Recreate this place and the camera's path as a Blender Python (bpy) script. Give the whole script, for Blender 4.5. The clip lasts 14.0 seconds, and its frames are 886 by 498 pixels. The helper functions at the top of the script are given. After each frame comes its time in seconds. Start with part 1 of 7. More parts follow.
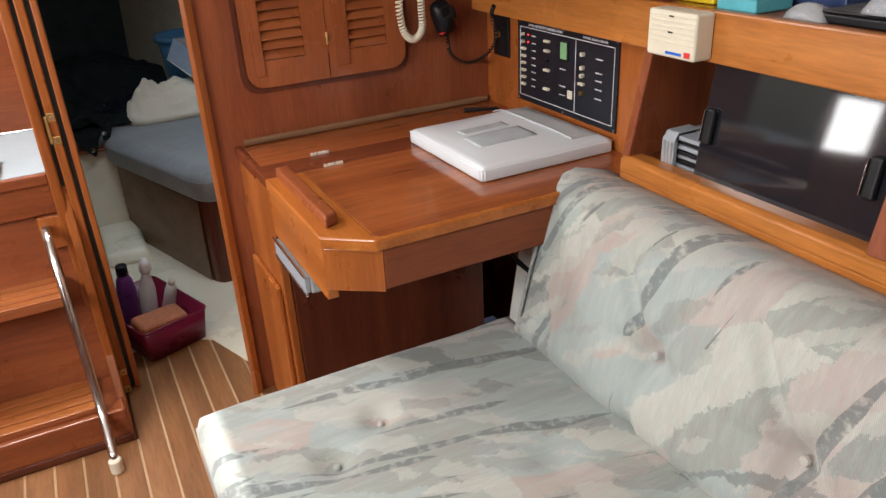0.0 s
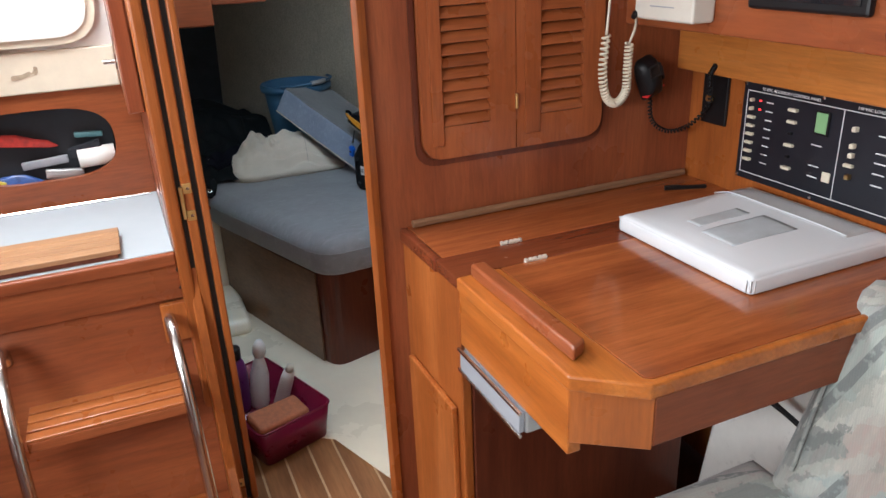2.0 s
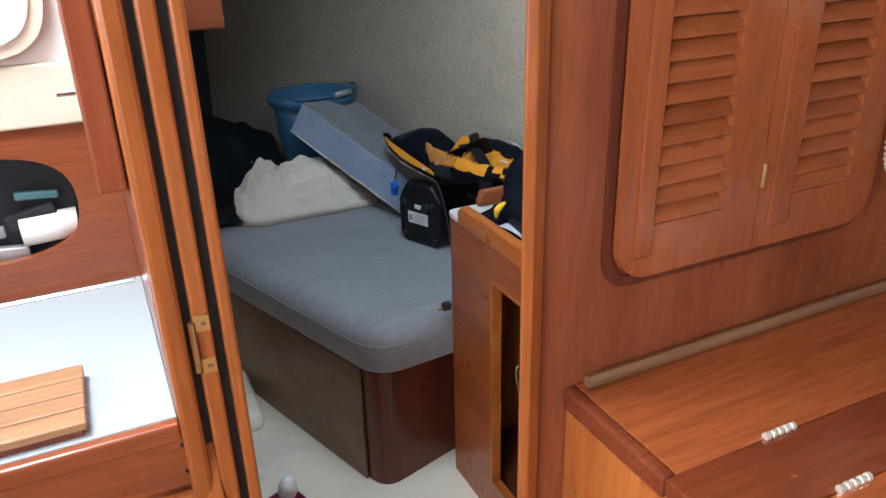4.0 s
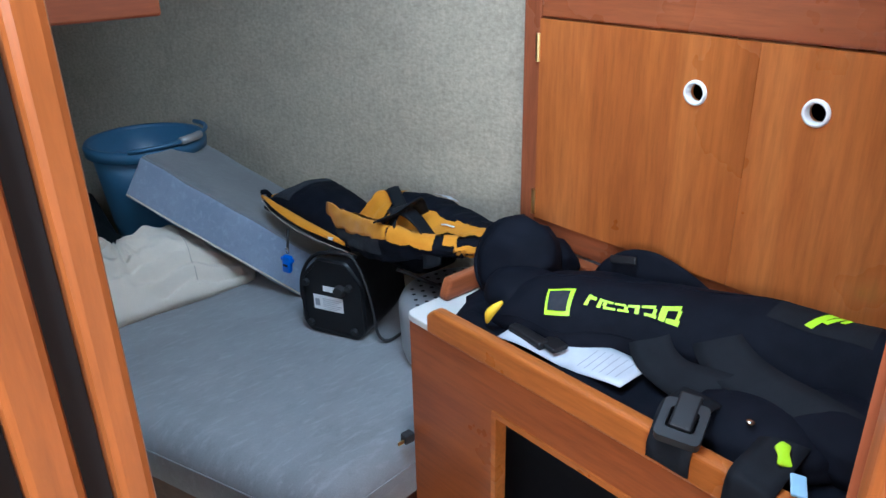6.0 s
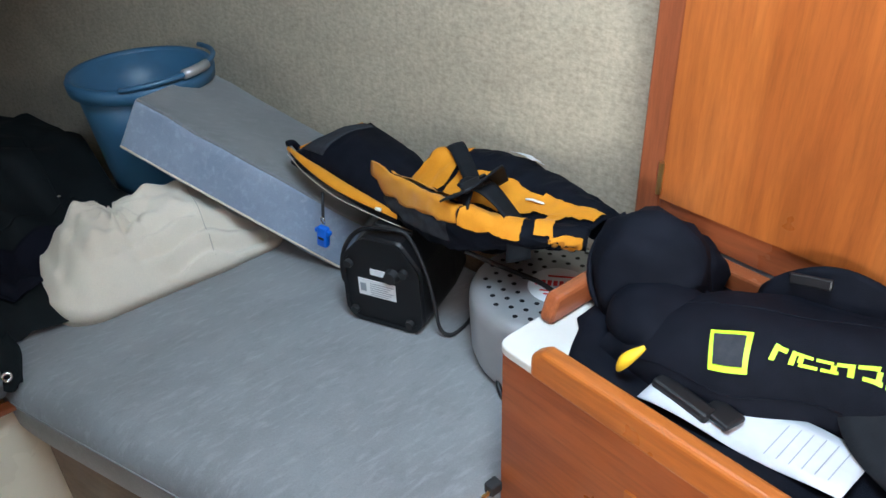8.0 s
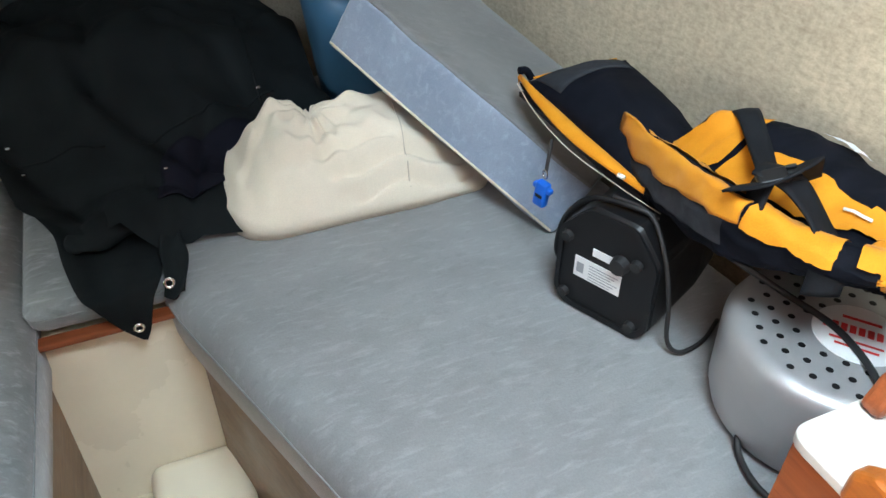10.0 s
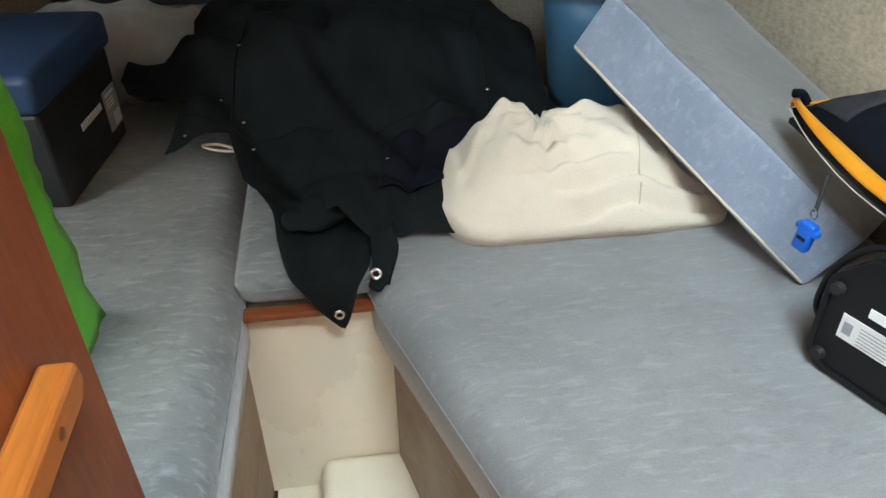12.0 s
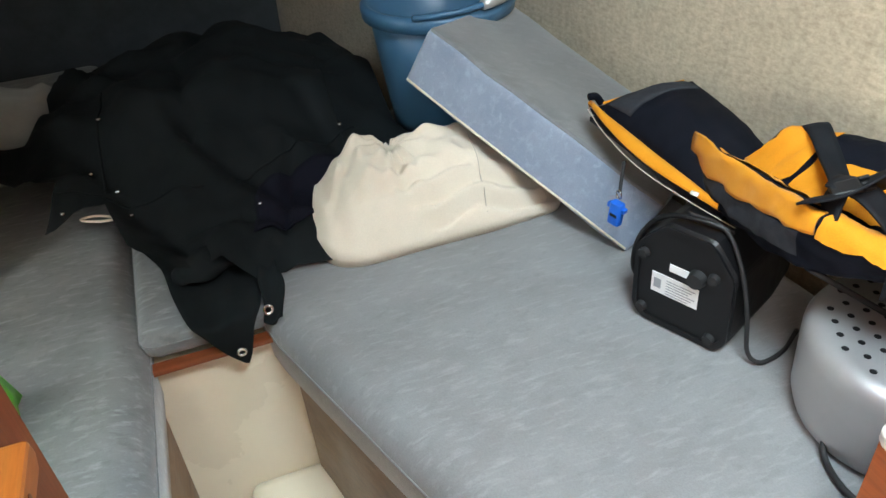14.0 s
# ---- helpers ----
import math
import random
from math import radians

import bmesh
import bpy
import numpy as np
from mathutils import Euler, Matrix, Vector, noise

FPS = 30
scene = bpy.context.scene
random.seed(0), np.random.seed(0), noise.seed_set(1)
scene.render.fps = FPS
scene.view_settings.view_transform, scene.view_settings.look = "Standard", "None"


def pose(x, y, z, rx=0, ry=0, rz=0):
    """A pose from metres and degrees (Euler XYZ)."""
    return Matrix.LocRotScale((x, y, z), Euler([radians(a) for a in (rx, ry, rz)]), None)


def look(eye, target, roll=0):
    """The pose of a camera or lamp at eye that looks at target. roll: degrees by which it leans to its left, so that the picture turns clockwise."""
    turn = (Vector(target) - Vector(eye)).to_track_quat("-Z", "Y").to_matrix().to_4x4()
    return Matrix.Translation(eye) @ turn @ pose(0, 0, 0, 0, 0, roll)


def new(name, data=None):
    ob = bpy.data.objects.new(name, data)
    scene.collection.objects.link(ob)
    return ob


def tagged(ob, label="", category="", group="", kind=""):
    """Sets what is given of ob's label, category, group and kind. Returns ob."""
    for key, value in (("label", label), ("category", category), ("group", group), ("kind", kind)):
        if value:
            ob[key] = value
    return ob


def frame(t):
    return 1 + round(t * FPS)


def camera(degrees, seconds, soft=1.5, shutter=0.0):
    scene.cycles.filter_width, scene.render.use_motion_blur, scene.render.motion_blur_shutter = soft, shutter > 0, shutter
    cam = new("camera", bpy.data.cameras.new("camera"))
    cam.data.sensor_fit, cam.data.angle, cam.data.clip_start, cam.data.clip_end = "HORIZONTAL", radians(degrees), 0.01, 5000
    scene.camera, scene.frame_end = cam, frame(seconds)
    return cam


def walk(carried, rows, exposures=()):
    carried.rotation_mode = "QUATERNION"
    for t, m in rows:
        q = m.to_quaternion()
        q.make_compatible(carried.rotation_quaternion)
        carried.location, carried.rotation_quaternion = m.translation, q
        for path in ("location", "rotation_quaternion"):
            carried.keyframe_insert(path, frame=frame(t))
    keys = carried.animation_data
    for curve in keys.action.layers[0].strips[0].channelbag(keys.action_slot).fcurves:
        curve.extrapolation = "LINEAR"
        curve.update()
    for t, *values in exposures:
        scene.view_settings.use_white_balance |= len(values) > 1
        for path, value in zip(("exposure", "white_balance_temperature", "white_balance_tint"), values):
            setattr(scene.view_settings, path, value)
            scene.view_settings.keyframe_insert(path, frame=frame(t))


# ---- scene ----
cam = camera(61.3, 14.0)
PATH = [
    (0, (-0.357, -1.8816, 1.3219), (0.4799, -0.1901, 0.4022), -3.0),
    (0.5, (-0.4137, -1.8354, 1.3083), (0.3024, -0.0714, 0.4242), -2.4),
    (1, (-0.4599, -1.7167, 1.3041), (0.2814, 0.0588, 0.462), -2.4),
    (1.5, (-0.4819, -1.5656, 1.3031), (0.2898, 0.2089, 0.4872), -2.4),
    (2, (-0.4956, -1.3965, 1.3083), (0.2572, 0.3896, 0.5009), -2.6),
    (2.3, (-0.4777, -1.2768, 1.3156), (0.2615, 0.5208, 0.5198), -2.6),
    (2.5, (-0.4683, -1.1949, 1.3198), (0.2793, 0.5932, 0.5134), -2.4),
    (3, (-0.4767, -1.009, 1.3041), (0.2804, 0.7697, 0.4851), -2.2),
    (3.2, (-0.4809, -0.9219, 1.2999), (0.2814, 0.8526, 0.4757), -2.1),
    (5.3, (-0.4452, -0.2646, 1.2758), (0.6342, 1.3241, 0.4263), -1.1),
    (5.5, (-0.4526, -0.1869, 1.2779), (0.6972, 1.3598, 0.4431), -1.2),
    (6, (-0.4357, -0.0913, 1.2695), (0.8127, 1.3639, 0.4137), -1.2),
    (6.5, (-0.379, -0.0094, 1.2695), (0.8789, 1.4217, 0.3864), -1.6),
    (7, (-0.3255, 0.0662, 1.2537), (0.9198, 1.4931, 0.3465), -2.0),
    (7.2, (-0.3045, 0.1008, 1.2621), (0.9219, 1.5162, 0.3129), -2.3),
    (9.5, (-0.2593, 0.4546, 1.2359), (0.5544, 1.8847, -0.0693), -0.6),
    (10, (-0.2079, 0.4893, 1.1728), (0.441, 2.0139, -0.1176), 0.1),
    (10.5, (-0.188, 0.5324, 1.1361), (0.3213, 2.1168, -0.1449), 0.8),
    (11, (-0.2184, 0.5607, 1.1298), (0.1512, 2.1997, -0.1302), 0.9),
    (11.5, (-0.2593, 0.5586, 1.1235), (0.0347, 2.2365, -0.1029), 1.0),
    (12, (-0.2572, 0.566, 1.1004), (-0.0504, 2.2649, -0.1176), -0.9),
    (12.5, (-0.2509, 0.5492, 1.1036), (-0.0556, 2.2512, -0.1113), -2.5),
    (13, (-0.2394, 0.5302, 1.1182), (-0.0136, 2.2124, -0.1187), -4.5),
    (13.5, (-0.2236, 0.4956, 1.1424), (0.0914, 2.1756, -0.0777), -5.7),
    (14, (-0.2499, 0.4546, 1.2065), (0.253, 2.0811, -0.0231), -5.4),
]
walk(cam, [(t, look(eye, target, roll)) for t, eye, target, roll in PATH],
     [(0, 0.05, 6350, 10), (1.5, 0.12, 6150, 10), (3.2, 0.30, 5750, 10), (5.3, 0.58, 5900, 10), (6.0, 0.72, 5250, 8), (6.5, 0.95, 5050, 7), (7.2, 1.05, 5500, 8), (9.5, 1.50, 6250, 8), (11.0, 1.76, 6750, 7), (12.5, 1.78, 6700, 7), (14, 1.74, 6750, 8)])

# ---- world, sun, large lights ----
wd = bpy.data.worlds.new("sky")
scene.world = wd
wd.use_nodes = True
wn = wd.node_tree
sky = wn.nodes.new("ShaderNodeTexSky")
sky.sky_type, sky.sun_disc = "NISHITA", False
sky.sun_elevation, sky.sun_rotation = radians(56), radians(-23)
wn.links.new(sky.outputs[0], wn.nodes["Background"].inputs[0])
wn.nodes["Background"].inputs[1].default_value = 0.12


def lamp(name, kind, m, power, colour, size=(1, 1), angle=0.0):
    data = bpy.data.lights.new(name, kind)
    data.energy, data.color = power, colour
    if kind == "AREA":
        data.shape, data.size, data.size_y = "RECTANGLE", size[0], size[1]
    if kind == "SUN":
        data.angle = angle
    ob = new(name, data)
    ob.matrix_world = m
    return ob


SUN_FROM = Vector((-0.25, 0.60, 0.98))
lamp("sun", "SUN", look(SUN_FROM * 10, (0, 0, 0)), 5.0, (1.0, 0.95, 0.87), angle=radians(0.6))
# daylight entering through the companionway, and through assumed hatches and coach-roof windows
lamp("companionway_daylight", "AREA", look((-0.82, 0.30, 1.93), (-0.62, -0.1, 0.0)), 27.0, (1.0, 0.98, 0.95), (0.34, 0.6))
lamp("saloon_hatch_daylight", "AREA", look((-0.45, -1.5, 1.93), (-0.45, -1.45, 0.0)), 7.0, (1.0, 0.98, 0.95), (0.6, 0.6))
lamp("port_window_daylight", "AREA", look((-2.02, -1.4, 1.46), (0.2, -0.5, 1.0)), 50.0, (1.0, 0.98, 0.95), (1.5, 0.28))
# unseen lamp, added for the bright reflection in the smoked doors
lamp("smoked_door_reflection_lamp", "AREA", look((-1.18, 0.02, 0.84), (-1.10, -1.0, 0.80)), 4.0, (1.0, 0.98, 0.95), (0.30, 0.22))
# fill lamp, added out of view to brighten the port berth
lamp("port_berth_fill_lamp", "AREA", look((-1.125, 1.30, 0.92), (0.0, 1.95, 0.35)), 1.0, (0.90, 0.97, 1.0), (0.28, 0.16))
# daylight through the assumed aft cabin hatch
lamp("cabin_hatch_daylight", "AREA", look((0.0, 0.50, 1.78), (-0.06, 1.35, 0.3)), 9.8, (0.70, 0.87, 1.0), (0.42, 0.42))
# ---- materials ----


def shader(name):
    m = bpy.data.materials.new(name)
    m.use_nodes = True
    nt = m.node_tree
    return m, nt, nt.nodes["Principled BSDF"]


def coords(nt, scale=(1, 1, 1), rot=(0, 0, 0), shift=True):
    tc = nt.nodes.new("ShaderNodeTexCoord")
    mp = nt.nodes.new("ShaderNodeMapping")
    mp.inputs["Scale"].default_value = scale
    mp.inputs["Rotation"].default_value = rot
    nt.links.new(tc.outputs["Object"], mp.inputs["Vector"])
    if shift:
        info = nt.nodes.new("ShaderNodeObjectInfo")
        mul = nt.nodes.new("ShaderNodeVectorMath")
        mul.operation = "MULTIPLY"
        mul.inputs[1].default_value = (7.3, 3.1, 5.7)
        nt.links.new(info.outputs["Random"], mul.inputs[0])
        nt.links.new(mul.outputs[0], mp.inputs["Location"])
    return mp.outputs[0]


def tex_noise(nt, vec, scale, detail=4.0, rough=0.55, distort=0.0):
    n = nt.nodes.new("ShaderNodeTexNoise")
    n.inputs["Scale"].default_value = scale
    n.inputs["Detail"].default_value = detail
    n.inputs["Roughness"].default_value = rough
    n.inputs["Distortion"].default_value = distort
    nt.links.new(vec, n.inputs["Vector"])
    return n.outputs["Fac"]


def ramp(nt, fac, stops, interp="LINEAR"):
    r = nt.nodes.new("ShaderNodeValToRGB")
    r.color_ramp.interpolation = interp
    el = r.color_ramp.elements
    while len(el) < len(stops):
        el.new(0.5)
    for e, (p, c) in zip(el, stops):
        e.position = p
        e.color = (*c, 1) if len(c) == 3 else c
    nt.links.new(fac, r.inputs[0])
    return r.outputs[0]


def grey(v):
    return (v, v, v)


def mix(nt, fac, a, b, mode="MIX"):
    n = nt.nodes.new("ShaderNodeMix")
    n.data_type, n.blend_type = "RGBA", mode
    for sock, val in ((n.inputs[0], fac), (n.inputs[6], a), (n.inputs[7], b)):
        if isinstance(val, (int, float)):
            sock.default_value = val
        elif isinstance(val, tuple):
            sock.default_value = (*val, 1)
        else:
            nt.links.new(val, sock)
    return n.outputs[2]


def bump(nt, bsdf, height, strength, dist=0.002):
    b = nt.nodes.new("ShaderNodeBump")
    b.inputs["Strength"].default_value = strength
    b.inputs["Distance"].default_value = dist
    nt.links.new(height, b.inputs["Height"])
    nt.links.new(b.outputs[0], bsdf.inputs["Normal"])


def wood(name, dark, mid, light, axis="z", rough=0.32, coat=0.25, fine=1.0):
    """Varnished timber with its grain along the given axis."""
    m, nt, b = shader(name)
    k = {"x": (1.2, 14, 14), "y": (14, 1.2, 14), "z": (14, 14, 1.2)}[axis]
    vec = coords(nt, k)
    broad = tex_noise(nt, vec, 0.9, 3, 0.5, 0.6)
    grain = tex_noise(nt, coords(nt, tuple(v * 7 * fine for v in k)), 1.3, 5, 0.7, 0.2)
    col = ramp(nt, broad, [(0.28, dark), (0.5, mid), (0.75, light)])
    col2 = mix(nt, 0.55, col, ramp(nt, grain, [(0.3, grey(0.45)), (0.62, grey(1.0))]), "MULTIPLY")
    nt.links.new(col2, b.inputs["Base Color"])
    wear = tex_noise(nt, coords(nt, (1, 1, 1)), 6, 4)
    nt.links.new(ramp(nt, wear, [(0.3, grey(rough * 0.75)), (0.75, grey(rough * 1.5))]), b.inputs["Roughness"])
    b.inputs["Specular IOR Level"].default_value = 0.36
    b.inputs["Coat Weight"].default_value = coat * 0.7
    b.inputs["Coat Roughness"].default_value = 0.14
    bump(nt, b, grain, 0.12, 0.001)
    return m


def cloth(name, base, light, scale=60.0, weave=900.0, rough=0.9, sheen=0.3, streak=None, fold=0.0, spec=0.35):
    m, nt, b = shader(name)
    blot = tex_noise(nt, coords(nt, streak or (1, 1, 1)), scale, 5, 0.6)
    fine = tex_noise(nt, coords(nt), weave, 2, 0.6)
    col = ramp(nt, blot, [(0.3, base), (0.7, light)])
    col = mix(nt, 0.20, col, ramp(nt, fine, [(0.35, grey(0.6)), (0.65, grey(1.0))]), "MULTIPLY")
    nt.links.new(col, b.inputs["Base Color"])
    b.inputs["Roughness"].default_value = rough
    b.inputs["Sheen Weight"].default_value = sheen
    b.inputs["Specular IOR Level"].default_value = spec
    h = fine
    if fold:
        soft = tex_noise(nt, coords(nt, (1, 1.6, 1.3)), 9, 2, 0.45, 0.6)
        h = mix(nt, fold, fine, soft)
        bump(nt, b, h, 0.40, 0.014)
    else:
        bump(nt, b, h, 0.25, 0.001)
    return m


def plain(name, colour, rough=0.5, metal=0.0, var=0.12, scale=25.0, bumpy=0.05, coat=0.0, spec=0.5):
    m, nt, b = shader(name)
    n = tex_noise(nt, coords(nt), scale, 5, 0.6)
    lo = tuple(c * (1 - var) for c in colour)
    hi = tuple(min(1.0, c * (1 + var)) for c in colour)
    nt.links.new(ramp(nt, n, [(0.3, lo), (0.7, hi)]), b.inputs["Base Color"])
    nt.links.new(ramp(nt, n, [(0.3, grey(rough * 0.85)), (0.7, grey(min(1, rough * 1.2)))]), b.inputs["Roughness"])
    b.inputs["Metallic"].default_value = metal
    b.inputs["Coat Weight"].default_value = coat
    b.inputs["Specular IOR Level"].default_value = spec
    if bumpy:
        bump(nt, b, tex_noise(nt, coords(nt), scale * 12, 3), bumpy, 0.001)
    return m


def velour(name, base, light, crush=0.5):
    """Short-pile upholstery: broad shading, pale crushed dashes and a fine nap."""
    m, nt, b = shader(name)
    broad = tex_noise(nt, coords(nt, (1.0, 1.6, 1.0)), 6, 4, 0.55, 0.4)
    col = ramp(nt, broad, [(0.30, base), (0.70, light)])
    dash = tex_noise(nt, coords(nt, (24, 95, 60), (0.0, 0.0, 0.25)), 1.0, 4, 0.62, 0.35)
    pale = tuple(min(1.0, c * 1.42) for c in light)
    col = mix(nt, ramp(nt, dash, [(0.52, grey(0.0)), (0.72, grey(crush))]), col, pale)
    deep = tex_noise(nt, coords(nt, (34, 60, 40), (0.0, 0.0, -0.5)), 1.0, 3, 0.6, 0.3)
    col = mix(nt, ramp(nt, deep, [(0.30, grey(crush * 0.7)), (0.46, grey(0.0))]), col, tuple(c * 0.80 for c in base))
    nap = tex_noise(nt, coords(nt), 420, 2, 0.6)
    col = mix(nt, 0.22, col, ramp(nt, nap, [(0.35, grey(0.6)), (0.65, grey(1.0))]), "MULTIPLY")
    nt.links.new(col, b.inputs["Base Color"])
    b.inputs["Roughness"].default_value = 0.9
    b.inputs["Sheen Weight"].default_value = 0.4
    b.inputs["Specular IOR Level"].default_value = 0.3
    bump(nt, b, mix(nt, 0.35, nap, dash), 0.30, 0.0015)
    return m


def brushed_pattern():
    """Pastel upholstery with brush-stroke patches, slate strokes and a fine rib."""
    m, nt, b = shader("patterned_upholstery")
    tc = nt.nodes.new("ShaderNodeTexCoord")
    base = tc.outputs["Object"]
    warp = nt.nodes.new("ShaderNodeTexNoise")
    warp.inputs["Scale"].default_value = 16
    warp.inputs["Detail"].default_value = 9
    nt.links.new(base, warp.inputs["Vector"])
    add = nt.nodes.new("ShaderNodeMixRGB")
    add.blend_type = "LINEAR_LIGHT"
    add.inputs[0].default_value = 0.036
    warp.inputs["Roughness"].default_value = 0.75
    nt.links.new(base, add.inputs[1])
    nt.links.new(warp.outputs["Color"], add.inputs[2])

    def cells(scale, rot, straight=False):
        r = nt.nodes.new("ShaderNodeMapping")
        r.inputs["Rotation"].default_value = rot
        nt.links.new(base if straight else add.outputs[0], r.inputs[0])
        s = nt.nodes.new("ShaderNodeMapping")
        s.inputs["Scale"].default_value = scale
        nt.links.new(r.outputs[0], s.inputs[0])
        v = nt.nodes.new("ShaderNodeTexVoronoi")
        v.inputs["Scale"].default_value = 1.0
        nt.links.new(s.outputs[0], v.inputs["Vector"])
        sep = nt.nodes.new("ShaderNodeSeparateColor")
        nt.links.new(v.outputs["Color"], sep.inputs[0])
        return sep.outputs, s.outputs[0]

    tilt = (0.0, 0.95, 0.62)
    big, _ = cells((4.6, 14.0, 6.0), tilt)
    pal = [(0.0, (0.21, 0.225, 0.19)), (0.15, (0.46, 0.315, 0.265)), (0.28, (0.26, 0.325, 0.30)), (0.43, (0.54, 0.525, 0.455)), (0.55, (0.125, 0.135, 0.125)), (0.66, (0.31, 0.385, 0.385)), (0.82, (0.47, 0.34, 0.305))]
    col = ramp(nt, big[0], pal, "CONSTANT")
    mid, _ = cells((9.0, 40.0, 12.0), (0.0, 0.95, 0.85))
    col = mix(nt, ramp(nt, mid[1], [(0.0, grey(0.0)), (0.62, grey(0.60))], "CONSTANT"), col, ramp(nt, mid[0], pal[3:] + pal[:1], "CONSTANT"))
    wash = tex_noise(nt, coords(nt, (7, 60, 14), tilt, False), 1.0, 4, 0.6)
    col = mix(nt, 0.36, col, ramp(nt, wash, [(0.28, (0.24, 0.255, 0.24)), (0.40, (0.45, 0.36, 0.33)), (0.50, (0.38, 0.42, 0.37)), (0.60, (0.54, 0.53, 0.46)), (0.72, (0.36, 0.41, 0.42))]))
    hair = tex_noise(nt, coords(nt, (30, 320, 60), tilt, False), 1.0, 3, 0.6)
    col = mix(nt, ramp(nt, hair, [(0.40, grey(0.0)), (0.62, grey(0.30))]), col, (0.34, 0.355, 0.325))
    col = mix(nt, 0.24, col, (0.35, 0.375, 0.345))
    curve, _ = cells((1.7, 26.0, 2.6), (0.0, 0.8, 1.05))
    col = mix(nt, ramp(nt, curve[1], [(0.0, grey(0.0)), (0.925, grey(0.62))], "CONSTANT"), col, (0.13, 0.145, 0.14))
    thin, _ = cells((3.0, 48.0, 5.0), (0.0, 0.9, 0.35), True)
    edge_n = tex_noise(nt, coords(nt, (60, 60, 60), (0, 0, 0), False), 1.0, 2)
    mask = mix(nt, 1.0, ramp(nt, thin[2], [(0.0, grey(0.0)), (0.83, grey(0.72))], "CONSTANT"), ramp(nt, edge_n, [(0.36, grey(0.2)), (0.5, grey(1.0))]), "MULTIPLY")
    col = mix(nt, mask, col, (0.12, 0.135, 0.135))
    w = nt.nodes.new("ShaderNodeTexWave")
    w.inputs["Scale"].default_value = 150
    w.inputs["Distortion"].default_value = 2.0
    w.inputs["Detail"].default_value = 2
    nt.links.new(coords(nt, (1, 1, 1), (0.0, 0.3, 0.8), False), w.inputs["Vector"])
    col = mix(nt, 0.30, col, ramp(nt, w.outputs["Fac"], [(0.2, grey(0.6)), (0.7, grey(1.0))]), "MULTIPLY")
    nt.links.new(col, b.inputs["Base Color"])
    b.inputs["Roughness"].default_value = 0.85
    b.inputs["Sheen Weight"].default_value = 0.25
    bump(nt, b, w.outputs["Fac"], 0.3, 0.001)
    return m


def felt():
    m, nt, b = shader("felt_hull_lining")
    n1 = tex_noise(nt, coords(nt, (1, 0.8, 1.5), shift=False), 105, 7, 0.72)
    n2 = tex_noise(nt, coords(nt, (1, 1, 1.6), shift=False), 8, 5, 0.6, 0.4)
    n3 = tex_noise(nt, coords(nt, (1, 5, 1), shift=False), 24, 4, 0.6, 0.5)
    col = ramp(nt, n1, [(0.28, (0.345, 0.280, 0.194)), (0.50, (0.50, 0.415, 0.295)), (0.72, (0.62, 0.525, 0.385))])
    col = mix(nt, 0.45, col, ramp(nt, n2, [(0.3, grey(0.66)), (0.7, grey(1.0))]), "MULTIPLY")
    col = mix(nt, 0.30, col, ramp(nt, n3, [(0.35, grey(0.68)), (0.62, grey(1.0))]), "MULTIPLY")
    nt.links.new(col, b.inputs["Base Color"])
    b.inputs["Roughness"].default_value = 0.95
    b.inputs["Sheen Weight"].default_value = 0.3
    bump(nt, b, n1, 0.32, 0.0012)
    return m


MAHOG = wood("mahogany_panel", (0.20, 0.050, 0.020), (0.26, 0.070, 0.027), (0.32, 0.093, 0.035), "z", 0.30)
MAHOG_X = wood("mahogany_crosswise", (0.21, 0.053, 0.019), (0.29, 0.079, 0.027), (0.36, 0.107, 0.036), "x", 0.28)
MAHOG_Y = wood("mahogany_lengthwise", (0.21, 0.053, 0.019), (0.29, 0.079, 0.027), (0.36, 0.107, 0.036), "y", 0.28)
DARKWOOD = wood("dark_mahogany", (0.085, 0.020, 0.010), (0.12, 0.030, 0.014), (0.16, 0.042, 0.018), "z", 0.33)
DARKSTRIP = wood("dark_stained_strip", (0.13, 0.028, 0.011), (0.17, 0.040, 0.015), (0.21, 0.055, 0.02), "x", 0.22)
TEAK = wood("oiled_teak", (0.28, 0.076, 0.016), (0.37, 0.106, 0.022), (0.46, 0.146, 0.035), "z", 0.32)
TEAK_X = wood("oiled_teak_crosswise", (0.30, 0.086, 0.022), (0.39, 0.118, 0.030), (0.47, 0.158, 0.044), "x", 0.30)
TEAK_Y = wood("oiled_teak_lengthwise", (0.33, 0.090, 0.015), (0.43, 0.126, 0.021), (0.53, 0.176, 0.035), "y", 0.30)
LOUVRE = wood("louvre_teak", (0.26, 0.068, 0.020), (0.33, 0.090, 0.027), (0.40, 0.118, 0.038), "z", 0.28)
LOUVRE_X = wood("louvre_teak_crosswise", (0.26, 0.068, 0.020), (0.33, 0.090, 0.027), (0.40, 0.118, 0.038), "x", 0.28)
DESKTOP = wood("varnished_desktop", (0.23, 0.058, 0.018), (0.33, 0.090, 0.026), (0.44, 0.135, 0.038), "x", 0.15, 0.6)
PINE_Y = wood("honey_wood", (0.38, 0.125, 0.024), (0.48, 0.168, 0.034), (0.58, 0.222, 0.052), "y", 0.30)
SOLE = wood("sole_plank", (0.20, 0.085, 0.032), (0.27, 0.115, 0.044), (0.34, 0.155, 0.062), "y", 0.38, 0.15)
HOLLY = wood("pale_holly_inlay", (0.46, 0.29, 0.15), (0.56, 0.36, 0.20), (0.64, 0.44, 0.26), "y", 0.4, 0.15)
RISER = wood("caramel_veneer", (0.175, 0.092, 0.047), (0.225, 0.122, 0.063), (0.27, 0.152, 0.080), "y", 0.4)
